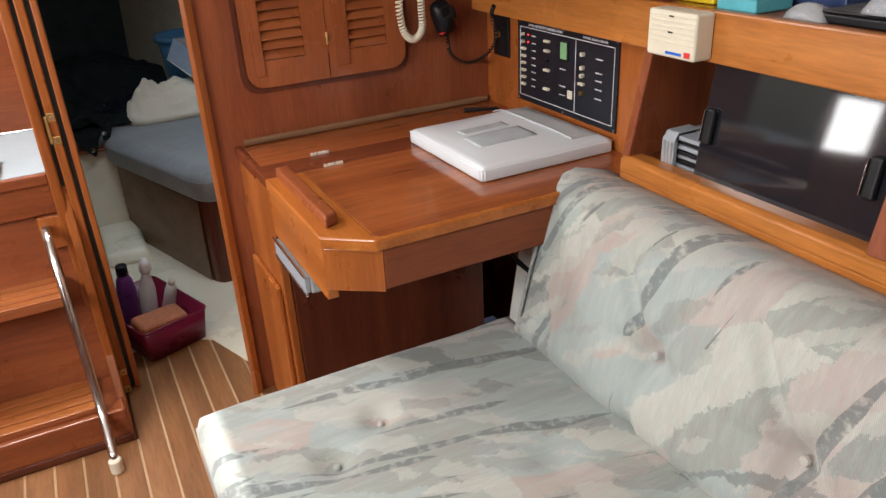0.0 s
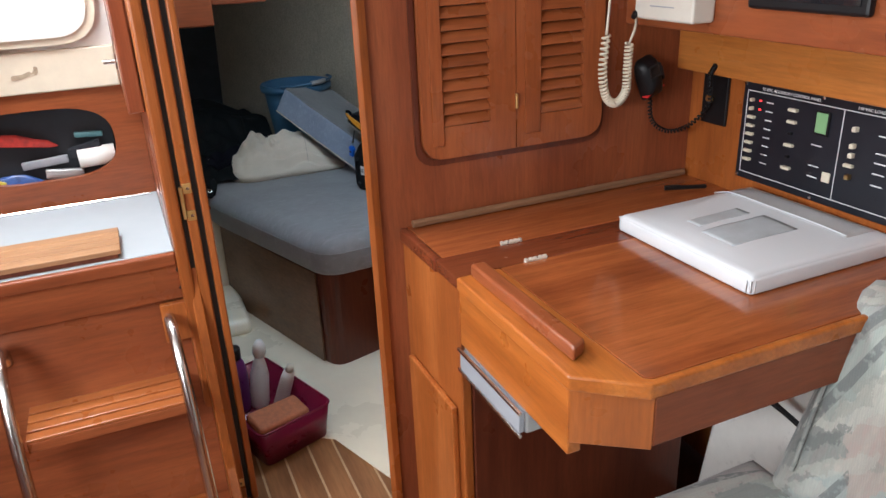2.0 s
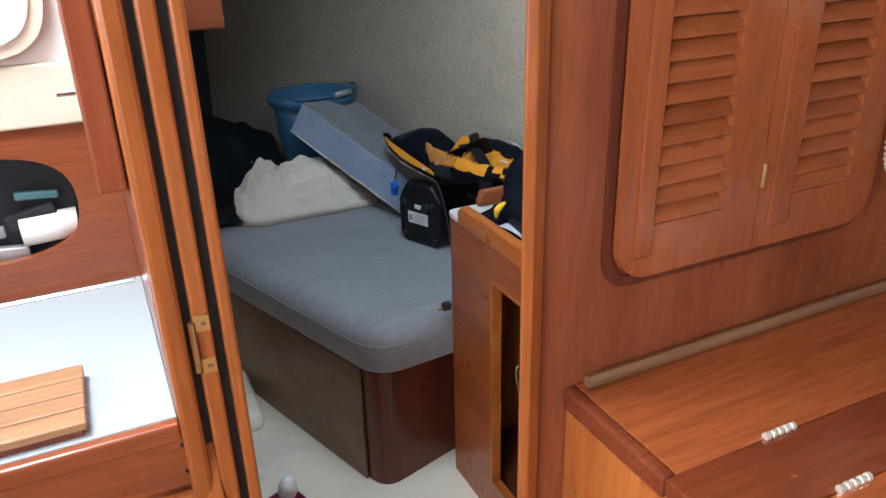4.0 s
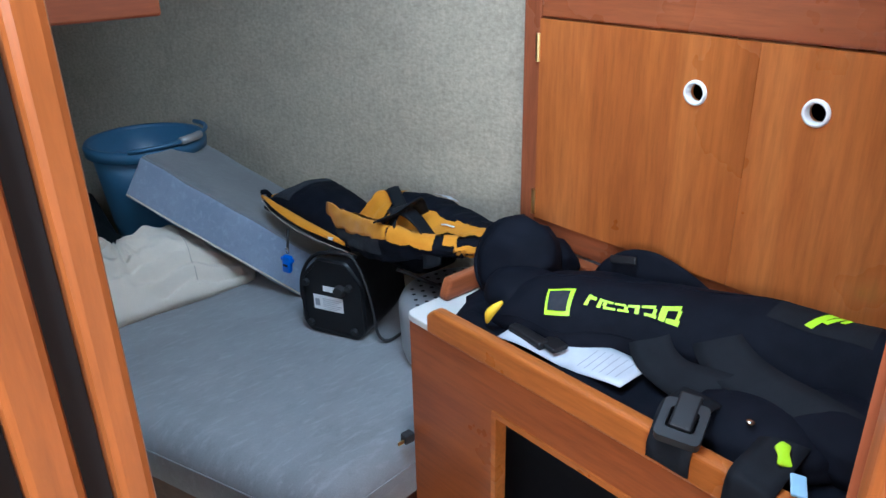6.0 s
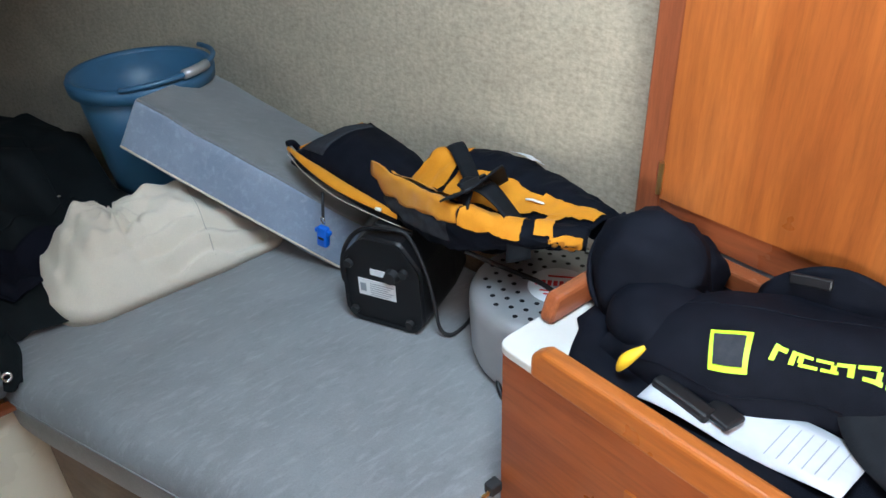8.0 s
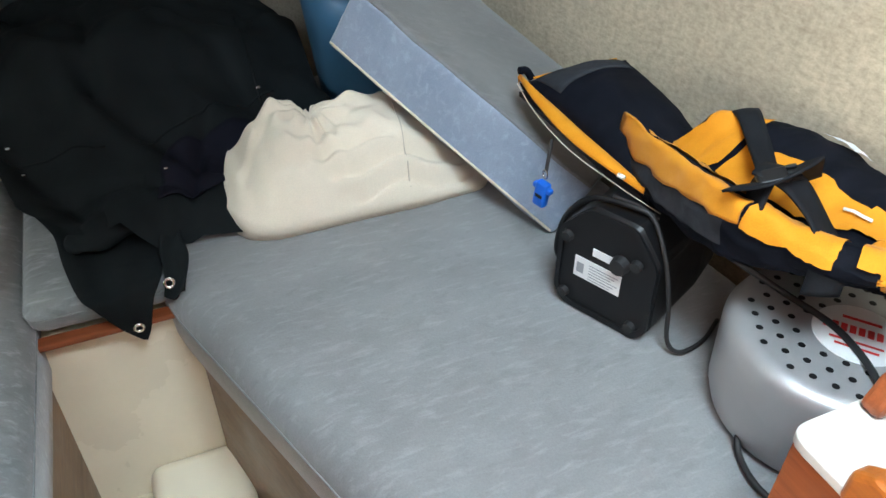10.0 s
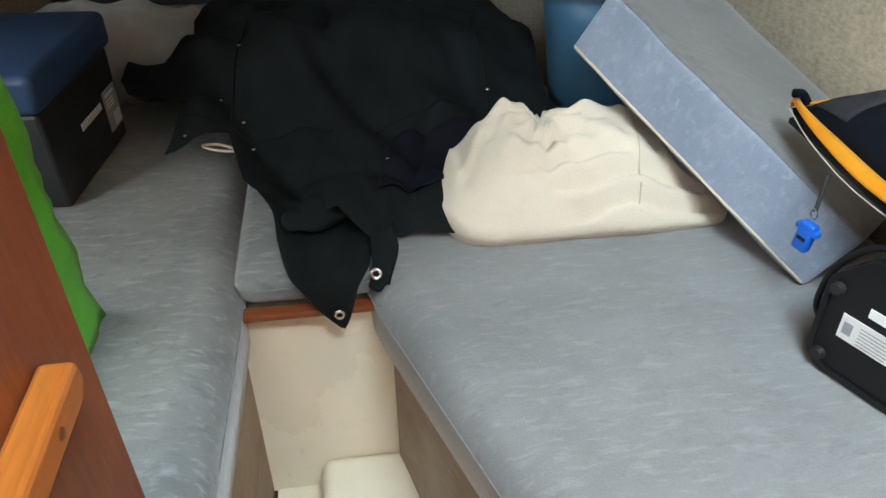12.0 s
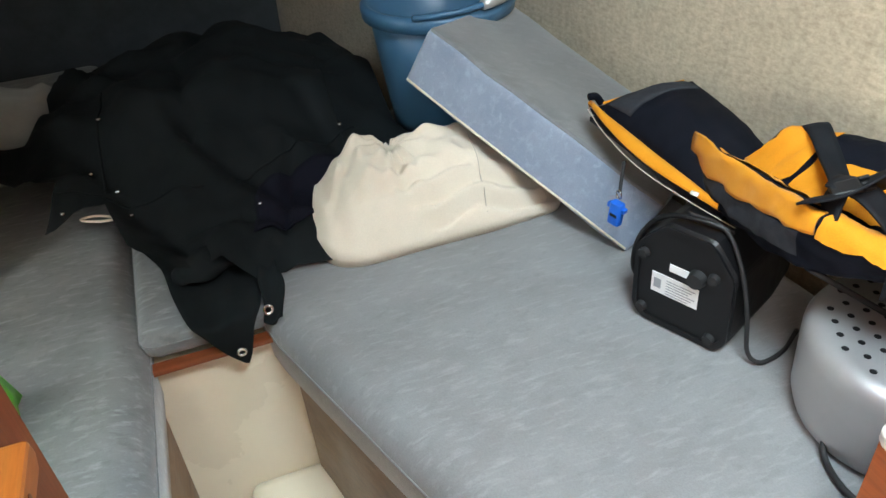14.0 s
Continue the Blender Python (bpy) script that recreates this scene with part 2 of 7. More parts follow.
STEPTEAK = wood("pale_scrubbed_teak", (0.30, 0.155, 0.072), (0.38, 0.205, 0.098), (0.45, 0.255, 0.128), "x", 0.45, 0.1)
# darker red mahogany; on valance and desk apron it carries their shade
DARKENED_RED = wood("darkened_red_mahogany", (0.145, 0.034, 0.011), (0.20, 0.048, 0.015), (0.25, 0.066, 0.021), "x", 0.42, 0.05)
DEEPRED_Z = wood("deep_red_mahogany_upright", (0.145, 0.034, 0.011), (0.20, 0.048, 0.015), (0.25, 0.066, 0.021), "z", 0.40, 0.08)
COUNTERWOOD = wood("counter_face_teak", (0.22, 0.054, 0.012), (0.30, 0.077, 0.017), (0.38, 0.106, 0.026), "y", 0.34, 0.2)
STRAPWEB = cloth("black_webbing", (0.0055, 0.0065, 0.0085), (0.010, 0.0115, 0.0145), 40, 600, 0.75, 0.0, None, 0.0, 0.16)
SETTEE = brushed_pattern()
FELT = felt()
GREYCLOTH = velour("grey_velour", (0.205, 0.206, 0.210), (0.252, 0.257, 0.264), 0.42)
# crushed velour, its grey taken down for the shade over the port berth
PORT_SHADE_GREY = velour("shaded_crushed_velour", (0.145, 0.156, 0.160), (0.215, 0.228, 0.232), 0.85)
# one cushion velour in two tones: bluish light on sides, shade on top
LIT_SIDE_BLUE = velour("lit_blue_velour", (0.225, 0.268, 0.345), (0.285, 0.330, 0.410), 0.40)
SHADED_TOP_GREY = velour("shaded_grey_velour", (0.150, 0.152, 0.156), (0.195, 0.198, 0.202), 0.35)
NAVY = cloth("navy_canvas", (0.0046, 0.0066, 0.0076), (0.0088, 0.0120, 0.0134), 12, 700, 0.85, 0.0, None, 0.80, 0.18)
INKBLUE = cloth("ink_blue_canvas", (0.0048, 0.0052, 0.0105), (0.0080, 0.0086, 0.0160), 14, 700, 0.85, 0.0, None, 0.6, 0.14)
BEIGE = cloth("cream_canvas", (0.73, 0.635, 0.505), (0.82, 0.725, 0.59), 7, 600, 0.9, 0.2, None, 0.45, 0.2)
BLACKCLOTH = cloth("black_nylon", (0.004, 0.005, 0.008), (0.008, 0.009, 0.014), 30, 800, 0.70, 0.0, None, 0.9, 0.06)
CHARCOAL = cloth("charcoal_mesh", (0.022, 0.024, 0.030), (0.038, 0.041, 0.048), 60, 700, 0.85, 0.0, None, 0.85, 0.15)
YELLOWCLOTH = cloth("amber_nylon", (0.60, 0.225, 0.008), (0.70, 0.285, 0.014), 20, 600, 0.7, 0.1, None, 0.9, 0.2)
GREENCLOTH = cloth("green_bag_cloth", (0.11, 0.55, 0.025), (0.14, 0.64, 0.04), 18, 300, 0.6, 0.1, None, 0.9, 0.3)
WHITE = plain("white_laminate", (0.78, 0.77, 0.72), 0.3, var=0.04)
GELCOAT = plain("cream_gelcoat", (0.82, 0.725, 0.555), 0.28, var=0.06, scale=5)
CEIL = plain("white_headliner", (0.75, 0.74, 0.70), 0.6, var=0.04)
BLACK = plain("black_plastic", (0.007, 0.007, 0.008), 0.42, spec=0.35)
BLACKSOFT = plain("black_rubber", (0.014, 0.014, 0.015), 0.6)
PANELBLACK = plain("black_panel_face", (0.010, 0.012, 0.018), 0.35)
CHROME = plain("stainless_steel", (0.62, 0.60, 0.57), 0.22, 1.0, 0.06)
NICKEL = plain("pale_nickel", (0.80, 0.76, 0.66), 0.28, 0.6, 0.08)
BRASS = plain("brass", (0.72, 0.50, 0.20), 0.3, 1.0, 0.1)
SILVER = plain("silver_enamel", (0.46, 0.46, 0.46), 0.38, 0.55, 0.05)
IVORY = plain("ivory_plastic", (0.70, 0.64, 0.50), 0.45, var=0.05)
BUCKETBLUE = plain("blue_bucket_plastic", (0.045, 0.125, 0.22), 0.4, var=0.08)
NEON = plain("neon_print", (0.46, 0.80, 0.005), 0.5, var=0.04)
WHITEMARK = plain("white_print", (0.75, 0.76, 0.76), 0.5, var=0.03)
GREYMARK = plain("grey_print", (0.30, 0.32, 0.35), 0.5, var=0.05)
REDMARK = plain("red_print", (0.65, 0.03, 0.03), 0.5, var=0.05)
BLUEPLASTIC = plain("bright_blue_plastic", (0.01, 0.13, 0.62), 0.35)
BURGUNDY = plain("burgundy_plastic", (0.16, 0.006, 0.030), 0.3)
PURPLE = plain("purple_plastic", (0.12, 0.02, 0.14), 0.3)
TERRACOTTA = plain("terracotta_bristle", (0.42, 0.15, 0.07), 0.8, var=0.2, scale=90, bumpy=0.4)
FROST, _nt, _b = shader("frosted_plastic")
_b.inputs["Base Color"].default_value = (0.66, 0.69, 0.71, 1)
_b.inputs["Roughness"].default_value = 0.35
_b.inputs["Subsurface Weight"].default_value = 0.25
_b.inputs["Subsurface Radius"].default_value = (0.02, 0.02, 0.02)
bump(_nt, _b, tex_noise(_nt, coords(_nt), 300, 3), 0.1)
SMOKED, _nt, _b = shader("smoked_acrylic")
_b.inputs["Base Color"].default_value = (0.012, 0.014, 0.018, 1)
_b.inputs["Roughness"].default_value = 0.06
_b.inputs["Specular IOR Level"].default_value = 0.75
bump(_nt, _b, tex_noise(_nt, coords(_nt), 3, 2), 0.02, 0.01)
LCDGREEN, _nt, _b = shader("green_lcd")
_b.inputs["Base Color"].default_value = (0.22, 0.42, 0.20, 1)
_b.inputs["Roughness"].default_value = 0.3
REDLED, _nt, _b = shader("red_led")
_b.inputs["Base Color"].default_value = (0.6, 0.01, 0.01, 1)
_b.inputs["Emission Color"].default_value = (1, 0.03, 0.03, 1)
_b.inputs["Emission Strength"].default_value = 3.0

# ---- building helpers ----
WHERE = {}


def thing(name, at, label, category, group="", kind=""):
    """An empty at the base of a thing, to hold its parts."""
    ob = new(name)
    ob.location = at
    ob.empty_display_size = 0.05
    WHERE[ob] = Vector(at)
    return tagged(ob, label, category, group, kind)


def part(name, bm, material, parent=None, label="", smooth=False):
    """Links a bmesh, given in world coordinates, as one mesh under a thing or part."""
    base = WHERE.get(parent, Vector((0, 0, 0))) if parent else Vector((0, 0, 0))
    bmesh.ops.recalc_face_normals(bm, faces=bm.faces)
    if base.length:
        bmesh.ops.translate(bm, verts=bm.verts, vec=-base)
    me = bpy.data.meshes.new(name)
    bm.to_mesh(me)
    bm.free()
    for p in me.polygons:
        p.use_smooth = smooth
    me.materials.append(material)
    ob = new(name, me)
    if parent:
        ob.parent = parent
        WHERE[ob] = base
    else:
        WHERE[ob] = Vector((0, 0, 0))
    if label:
        ob["label"] = label
    return ob


def setting(name, bm, material, label, category, smooth=False):
    return tagged(part(name, bm, material, None, "", smooth), label, category, "", "structure")


def solo(name, bm, material, label, category, smooth=False, group=""):
    return tagged(part(name, bm, material, None, "", smooth), label, category, group)


def box(x0, x1, y0, y1, z0, z1, bevel=0.0, seg=2, bm=None):
    own = bmesh.new()
    bmesh.ops.create_cube(own, size=1)
    for v in own.verts:
        v.co = Vector((x0 + (v.co.x + 0.5) * (x1 - x0), y0 + (v.co.y + 0.5) * (y1 - y0), z0 + (v.co.z + 0.5) * (z1 - z0)))
    if bevel:
        bmesh.ops.bevel(own, geom=list(own.edges), offset=bevel, segments=seg, affect="EDGES", profile=0.5)
    return join(bm, own) if bm else own


def join(bm, other):
    me = bpy.data.meshes.new("joined")
    other.to_mesh(me)
    other.free()
    bm.from_mesh(me)
    bpy.data.meshes.remove(me)
    return bm


def prism(poly, z0, z1, bevel=0.0, seg=2, axis="z"):
    """A polygon pulled along an axis; its corners are given in the two other axes, in order."""
    bm = bmesh.new()
    at = {"z": lambda p, h: (p[0], p[1], h), "y": lambda p, h: (p[0], h, p[1]), "x": lambda p, h: (h, p[0], p[1])}[axis]
    lo = [bm.verts.new(at(p, z0)) for p in poly]
    hi = [bm.verts.new(at(p, z1)) for p in poly]
    bm.faces.new(lo)
    bm.faces.new(hi)
    n = len(poly)
    for i in range(n):
        bm.faces.new((lo[i], lo[(i + 1) % n], hi[(i + 1) % n], hi[i]))
    bmesh.ops.recalc_face_normals(bm, faces=bm.faces)
    if bevel:
        bmesh.ops.bevel(bm, geom=list(bm.edges), offset=bevel, segments=seg, affect="EDGES", profile=0.5)
    return bm


def turn(bm, m):
    bmesh.ops.transform(bm, matrix=m, verts=bm.verts)
    return bm


def tube(points, radius, sides=10, closed=False, cap=True):
    """A round bar along a line of points."""
    bm = bmesh.new()
    pts = [Vector(p) for p in points]
    n = len(pts)
    rings = []
    up = Vector((0.13, 0.27, 0.95)).normalized()
    for i, p in enumerate(pts):
        a = pts[(i - 1) % n] if closed or i > 0 else p
        b = pts[(i + 1) % n] if closed or i < n - 1 else p
        d = (b - a).normalized()
        s = d.cross(up)
        if s.length < 1e-3:
            s = d.cross(Vector((1, 0, 0)))
        s.normalize()
        w = s.cross(d).normalized()
        r = radius[i] if isinstance(radius, (list, tuple)) else radius
        rings.append([bm.verts.new(p + r * (math.cos(6.28318 * k / sides) * s + math.sin(6.28318 * k / sides) * w)) for k in range(sides)])
    for i in range(n if closed else n - 1):
        p, q = rings[i], rings[(i + 1) % n]
        for k in range(sides):
            bm.faces.new((p[k], p[(k + 1) % sides], q[(k + 1) % sides], q[k]))
    if cap and not closed:
        bm.faces.new(rings[0])
        bm.faces.new(rings[-1])
    return bm


def smooth_line(points, steps=6):
    """A Catmull-Rom line through points."""
    p = [Vector(q) for q in points]
    p = [p[0] * 2 - p[1]] + p + [p[-1] * 2 - p[-2]]
    out = []
    for i in range(1, len(p) - 2):
        for k in range(steps):
            t = k / steps
            a, b, c, d = p[i - 1], p[i], p[i + 1], p[i + 2]
            out.append(0.5 * ((2 * b) + (c - a) * t + (2 * a - 5 * b + 4 * c - d) * t * t + (3 * b - a - 3 * c + d) * t ** 3))
    out.append(p[-2])
    return out


def lathe(profile, centre, sides=32, caps=True):
    """Turns (radius, height) pairs about an upright axis."""
    bm = bmesh.new()
    rings = []
    for r, h in profile:
        rings.append([bm.verts.new((centre[0] + r * math.cos(6.28318 * k / sides), centre[1] + r * math.sin(6.28318 * k / sides), centre[2] + h)) for k in range(sides)])
    for p, q in zip(rings, rings[1:]):
        for k in range(sides):
            bm.faces.new((p[k], p[(k + 1) % sides], q[(k + 1) % sides], q[k]))
    if caps:
        bm.faces.new(rings[0])
        bm.faces.new(rings[-1])
    return bm


def sheet(f, nu, nv, thick=0.0, bm=None):
    """A surface from f(u, v), u and v in 0..1, with a thickness below it."""
    bm = bm or bmesh.new()
    top = [[bm.verts.new(f(i / nu, j / nv)) for j in range(nv + 1)] for i in range(nu + 1)]
    for i in range(nu):
        for j in range(nv):
            bm.faces.new((top[i][j], top[i + 1][j], top[i + 1][j + 1], top[i][j + 1]))
    if thick:
        bmesh.ops.recalc_face_normals(bm, faces=bm.faces)
        bmesh.ops.solidify(bm, geom=list(bm.faces), thickness=thick)
    return bm


def puff(poly, z0, h, rings=7, edge=0.5, lump=0.0, seed=0.0, centre=None):
    """A stuffed pad over an outline: flat below, swelling to height h, in local x, y, z."""
    bm = bmesh.new()
    n = len(poly)
    cx = centre[0] if centre else sum(p[0] for p in poly) / n
    cy = centre[1] if centre else sum(p[1] for p in poly) / n
    levels = []
    for i in range(rings + 1):
        t = i / rings
        s = 1 - t
        rise = (1 - s ** (1 / edge)) ** edge if s < 1 else 0
        ring = []
        for x, y in poly:
            px, py = cx + (x - cx) * s, cy + (y - cy) * s
            z = z0 + h * rise + (lump * noise.noise((px * 14 + seed, py * 14, seed)) if i else 0)
            ring.append((px, py, z))
        levels.append(ring)
    base = [bm.verts.new((x, y, z0)) for x, y in poly]
    prev = [bm.verts.new(p) for p in [(x, y, z0 + h * 0.08) for x, y in poly]]
    bm.faces.new(base)
    for k in range(n):
        bm.faces.new((base[k], base[(k + 1) % n], prev[(k + 1) % n], prev[k]))
    for ring in levels[1:-1]:
        cur = [bm.verts.new(p) for p in ring]
        for k in range(n):
            bm.faces.new((prev[k], prev[(k + 1) % n], cur[(k + 1) % n], cur[k]))
        prev = cur
    tip = bm.verts.new((cx, cy, z0 + h))
    for k in range(n):
        bm.faces.new((prev[k], prev[(k + 1) % n], tip))
    return bm


def frame_m(origin, xdir, ydir):
    """A pose from an origin and two directions."""
    x = Vector(xdir).normalized()
    z = x.cross(Vector(ydir)).normalized()
    y = z.cross(x)
    m = Matrix((x, y, z)).transposed().to_4x4()
    m.translation = Vector(origin)
    return m


def round_poly(poly, r, seg=4):
    """Rounds the corners of a plane outline."""
    out = []
    n = len(poly)
    for i in range(n):
        p, a, b = Vector(poly[i]), Vector(poly[i - 1]), Vector(poly[(i + 1) % n])
        d = min(r, (a - p).length / 2.1, (b - p).length / 2.1)
        s, e = p + (a - p).normalized() * d, p + (b - p).normalized() * d
        for k in range(seg + 1):
            t = k / seg
            q = s * (1 - t) ** 2 + 2 * p * t * (1 - t) + e * t * t
            out.append((q.x, q.y))
    return out


def resample(poly, step):
    """Adds points along a plane outline."""
    out = []
    for i, p in enumerate(poly):
        q = poly[(i + 1) % len(poly)]
        n = max(1, int(math.hypot(q[0] - p[0], q[1] - p[1]) / step))
        out += [(p[0] + (q[0] - p[0]) * k / n, p[1] + (q[1] - p[1]) * k / n) for k in range(n)]
    return out


def plate_with_hole(outer, inner, h0, h1, axis="y"):
    """A flat board with a hole through it."""
    bm = bmesh.new()
    at = {"y": lambda p, h: (p[0], h, p[1]), "x": lambda p, h: (h, p[0], p[1]), "z": lambda p, h: (p[0], p[1], h)}[axis]
    edges = []
    for poly in (outer, inner):
        vs = [bm.verts.new(at(p, h0)) for p in poly]
        edges += [bm.edges.new((vs[i], vs[(i + 1) % len(vs)])) for i in range(len(vs))]
    fill = bmesh.ops.triangle_fill(bm, edges=edges, use_beauty=True)
    faces = [g for g in fill["geom"] if isinstance(g, bmesh.types.BMFace)]
    ext = bmesh.ops.extrude_face_region(bm, geom=faces)
    step = Vector(at((0, 0), h1)) - Vector(at((0, 0), h0))
    bmesh.ops.translate(bm, verts=[g for g in ext["geom"] if isinstance(g, bmesh.types.BMVert)], vec=step)
    return bm


def ease(a, b, x):
    t = min(1.0, max(0.0, (x - a) / (b - a)))
    return t * t * (3 - 2 * t)


def rect(a0, a1, b0, b1, r=0.0, seg=5):
    p = [(a0, b0), (a1, b0), (a1, b1), (a0, b1)]
    return round_poly(p, r, seg) if r else p


# ---- large structure ----
setting("subfloor", box(-2.4, 1.5, -4.2, 3.2, -0.10, -0.014), DARKWOOD, "dark timber bearers under the cabin sole", "floor")
liner = [(0.30, 0.03), (-0.005, 0.03), (-0.02, 0.10), (-0.116, 0.36), (-0.20, 0.42), (-0.45, 0.44), (-0.45, 1.55), (0.30, 1.55)]
setting("floor_aft_cabin", prism(liner, -0.014, 0.003), GELCOAT, "cream moulded floor of the aft cabin", "floor")
# forward face of the aft bulkhead, beside the doorway
setting("wall_bulkhead", box(-0.046, 1.12, 0.0, 0.012, 0.0, 1.95), MAHOG, "red-brown varnished mahogany bulkhead beside the doorway", "wall")
setting("trim_doorway", prism([(-0.0465, -0.011), (-0.064, -0.017), (-0.0745, -0.011), (-0.072, -0.004), (-0.058, 0.004), (-0.0465, 0.004)], 0.0, 1.95, 0.002, 2), TEAK, "rounded lighter teak trim on the doorway edge", "trim")
setting("wall_over_doorway", box(-0.43, -0.074, 0.0, 0.03, 1.86, 1.95), MAHOG, "mahogany header above the narrow doorway", "wall")
setting("wall_starboard", box(0.75, 0.775, -0.715, -0.001, 0.0, 1.03), TEAK, "varnished side panel behind the chart desk", "wall")
setting("wall_starboard_upper", box(1.10, 1.13, -4.0, -0.001, 0.9, 1.95), CEIL, "white coach-roof side above the shelf", "wall")
setting("wall_forward", box(-2.2, 1.3, -4.05, -4.0, 0.0, 1.95), MAHOG, "plain mahogany forward bulkhead of the saloon", "wall")
pw = plate_with_hole([(-4.0, 0.0), (0.75, 0.0), (0.75, 1.95), (-4.0, 1.95)], [(-2.1, 1.30), (-0.35, 1.30), (-0.35, 1.62), (-2.1, 1.62)], -2.13, -2.10, "x")
setting("wall_port", pw, MAHOG, "mahogany port side with a long window opening", "wall")
cp = plate_with_hole([(-2.2, -4.0), (1.3, -4.0), (1.3, 0.0), (-2.2, 0.0)], [(-0.75, -1.80), (-0.15, -1.80), (-0.15, -1.20), (-0.75, -1.20)], 1.95, 1.98, "z")
setting("ceiling", cp, CEIL, "white saloon headliner with a square hatch", "ceiling")
setting("ceiling_port_quarter", box(-2.2, -1.0, 0.0, 0.75, 1.95, 1.98), CEIL, "white headliner over the port quarter", "ceiling")
# added cover that trims the sun patch on settee and desk
setting("ceiling_companionway_side", box(-0.635, 1.3, 0.0, 0.75, 1.95, 1.98), CEIL, "unseen white cover beside the companionway hatch, added to limit the sun", "ceiling")
# the opening here is added for the lamp that the smoked doors reflect
setting("wall_port_quarter", plate_with_hole([(-2.2, 0.0), (-1.0, 0.0), (-1.0, 1.95), (-2.2, 1.95)], [(-1.34, 0.72), (-1.02, 0.72), (-1.02, 0.96), (-1.34, 0.96)], 0.0, 0.03), MAHOG, "mahogany bulkhead to port of the companionway", "wall")
ac = plate_with_hole([(-0.455, 0.03), (0.75, 0.03), (0.75, 0.92), (-0.455, 0.92)], [(-0.22, 0.28), (0.22, 0.28), (0.22, 0.72), (-0.22, 0.72)], 1.80, 1.83, "z")
setting("ceiling_aft_cabin", ac, CEIL, "white aft cabin headliner with a small hatch", "ceiling")
setting("wall_above_recess", box(-0.0435, 0.9, 0.92, 0.94, 1.62, 1.80), CEIL, "white upstand above the berth recess", "wall")
setting("ceiling_berth", box(-0.20, 0.95, 0.946, 3.0, 1.62, 1.65), FELT, "felt-lined low ceiling over the berth", "ceiling")
# two boards added out of view to keep hatch light off the aft lining
setting("ceiling_cockpit_sole_aft", box(-0.199, 0.15, 1.60, 2.94, 1.16, 1.185), CEIL, "unseen board over the berth, added to shade its aft end", "ceiling")
setting("wall_cockpit_locker", box(-0.199, 0.15, 1.58, 1.599, 1.16, 1.619), CEIL, "front of the unseen shade board above the berth", "wall")
setting("ceiling_cockpit_sole", box(-1.35, -0.20, 0.95, 3.0, 1.14, 1.165), CEIL, "underside of the cockpit sole over the berth", "ceiling")
setting("wall_cockpit_side", box(-0.215, -0.20, 0.95, 3.0, 1.166, 1.62), CEIL, "cockpit well side above the berth", "wall")
# shade and bluish haze at the aft end are put into this colour
setting("wall_aft", box(-1.4, 1.0, 2.95, 3.0, 0.0, 1.65), cloth("aft_shade_lining", (0.045, 0.056, 0.066), (0.070, 0.084, 0.096), 14, 500), "lined aft end of the berth, its shade painted dark blue-grey", "wall")

# both boards are coloured dark for the shadow they hang in
val = thing("valance", (-0.2, 0.93, 1.1), "mahogany valance board under the cockpit, darkened for its shade", "trim", kind="structure")
part("upper_board", box(-0.20, -0.044, 0.92, 0.945, 1.156, 1.80, 0.004), DARKENED_RED, val)
part("lower_board", box(-1.0, -0.201, 0.915, 0.945, 1.100, 1.80, 0.004), DARKENED_RED, val)


def lining(u, v):
    y = 0.70 + 2.3 * u
    z = 0.10 + 1.54 * v
    x = 0.615 - 0.06 * u - 0.52 * u * u + 0.06 * (v - 0.4)
    return (x, y, z)


setting("wall_hull_lining", sheet(lining, 24, 10, 0.012), FELT, "mottled grey-beige felt lining on the hull side", "wall", True)
# hole and frame below are added, unseen, for the port berth fill lamp
ph = plate_with_hole([(0.78, 0.1), (2.98, 0.1), (2.98, 1.139), (0.78, 1.139)], rect(1.155, 1.445, 0.835, 1.005, 0.05, 5), -1.150, -1.136, "x")
setting("wall_hull_port", ph, FELT, "felt lining on the port hull side in shadow", "wall")
pw2 = tagged(thing("fill_lamp_opening", (-1.135, 1.3, 0.835), "unseen framed opening in the port hull, added for the fill lamp", "window"), kind="structure")
part("window_frame", plate_with_hole(rect(1.13, 1.47, 0.81, 1.03, 0.07, 6), rect(1.157, 1.443, 0.837, 1.003, 0.05, 5), -1.1358, -1.126, "x"), IVORY, pw2)
setting("wall_cabin_side", box(-0.4312, -0.4212, 0.285, 0.7645, 0.0, 1.80), MAHOG, "mahogany cabin side beside the folded doors", "wall")
setting("wall_cabin_partition", box(-0.525, -0.498, 0.765, 1.068, 0.0, 1.095, 0.006), DEEPRED_Z, "mahogany partition beside the berth well", "wall")
# near-black colour paints the shade inside the rounded opening
setting("wall_behind_engine", box(-1.2, -0.526, 0.76, 0.78, 0.0, 1.095), plain("stowage_shade", (0.020, 0.024, 0.030), 0.7, var=0.4, scale=14), "panel behind the stowage, painted near black for its shade", "wall")

# ---- chart desk ----
desk = thing("chart_desk", (0.37, -0.35, 0.0), "varnished red-brown chart desk with a hinged lid", "desk")
edge = round_poly([(-0.004, -0.001), (-0.004, -0.652), (0.082, -0.722), (0.749, -0.722), (0.749, -0.001)], 0.002, 1)
part("top_rear", box(0.012, 0.749, -0.188, -0.001, 0.722, 0.745, 0.002), DESKTOP, desk)
part("top_strip", box(-0.004, 0.749, -0.283, -0.1885, 0.722, 0.7448, 0.002), DARKSTRIP, desk, "darker stained strip between the hinges")
part("lid", prism([(0.085, -0.284), (0.085, -0.700), (0.095, -0.708), (0.749, -0.708), (0.749, -0.284)], 0.722, 0.745, 0.002), DESKTOP, desk)
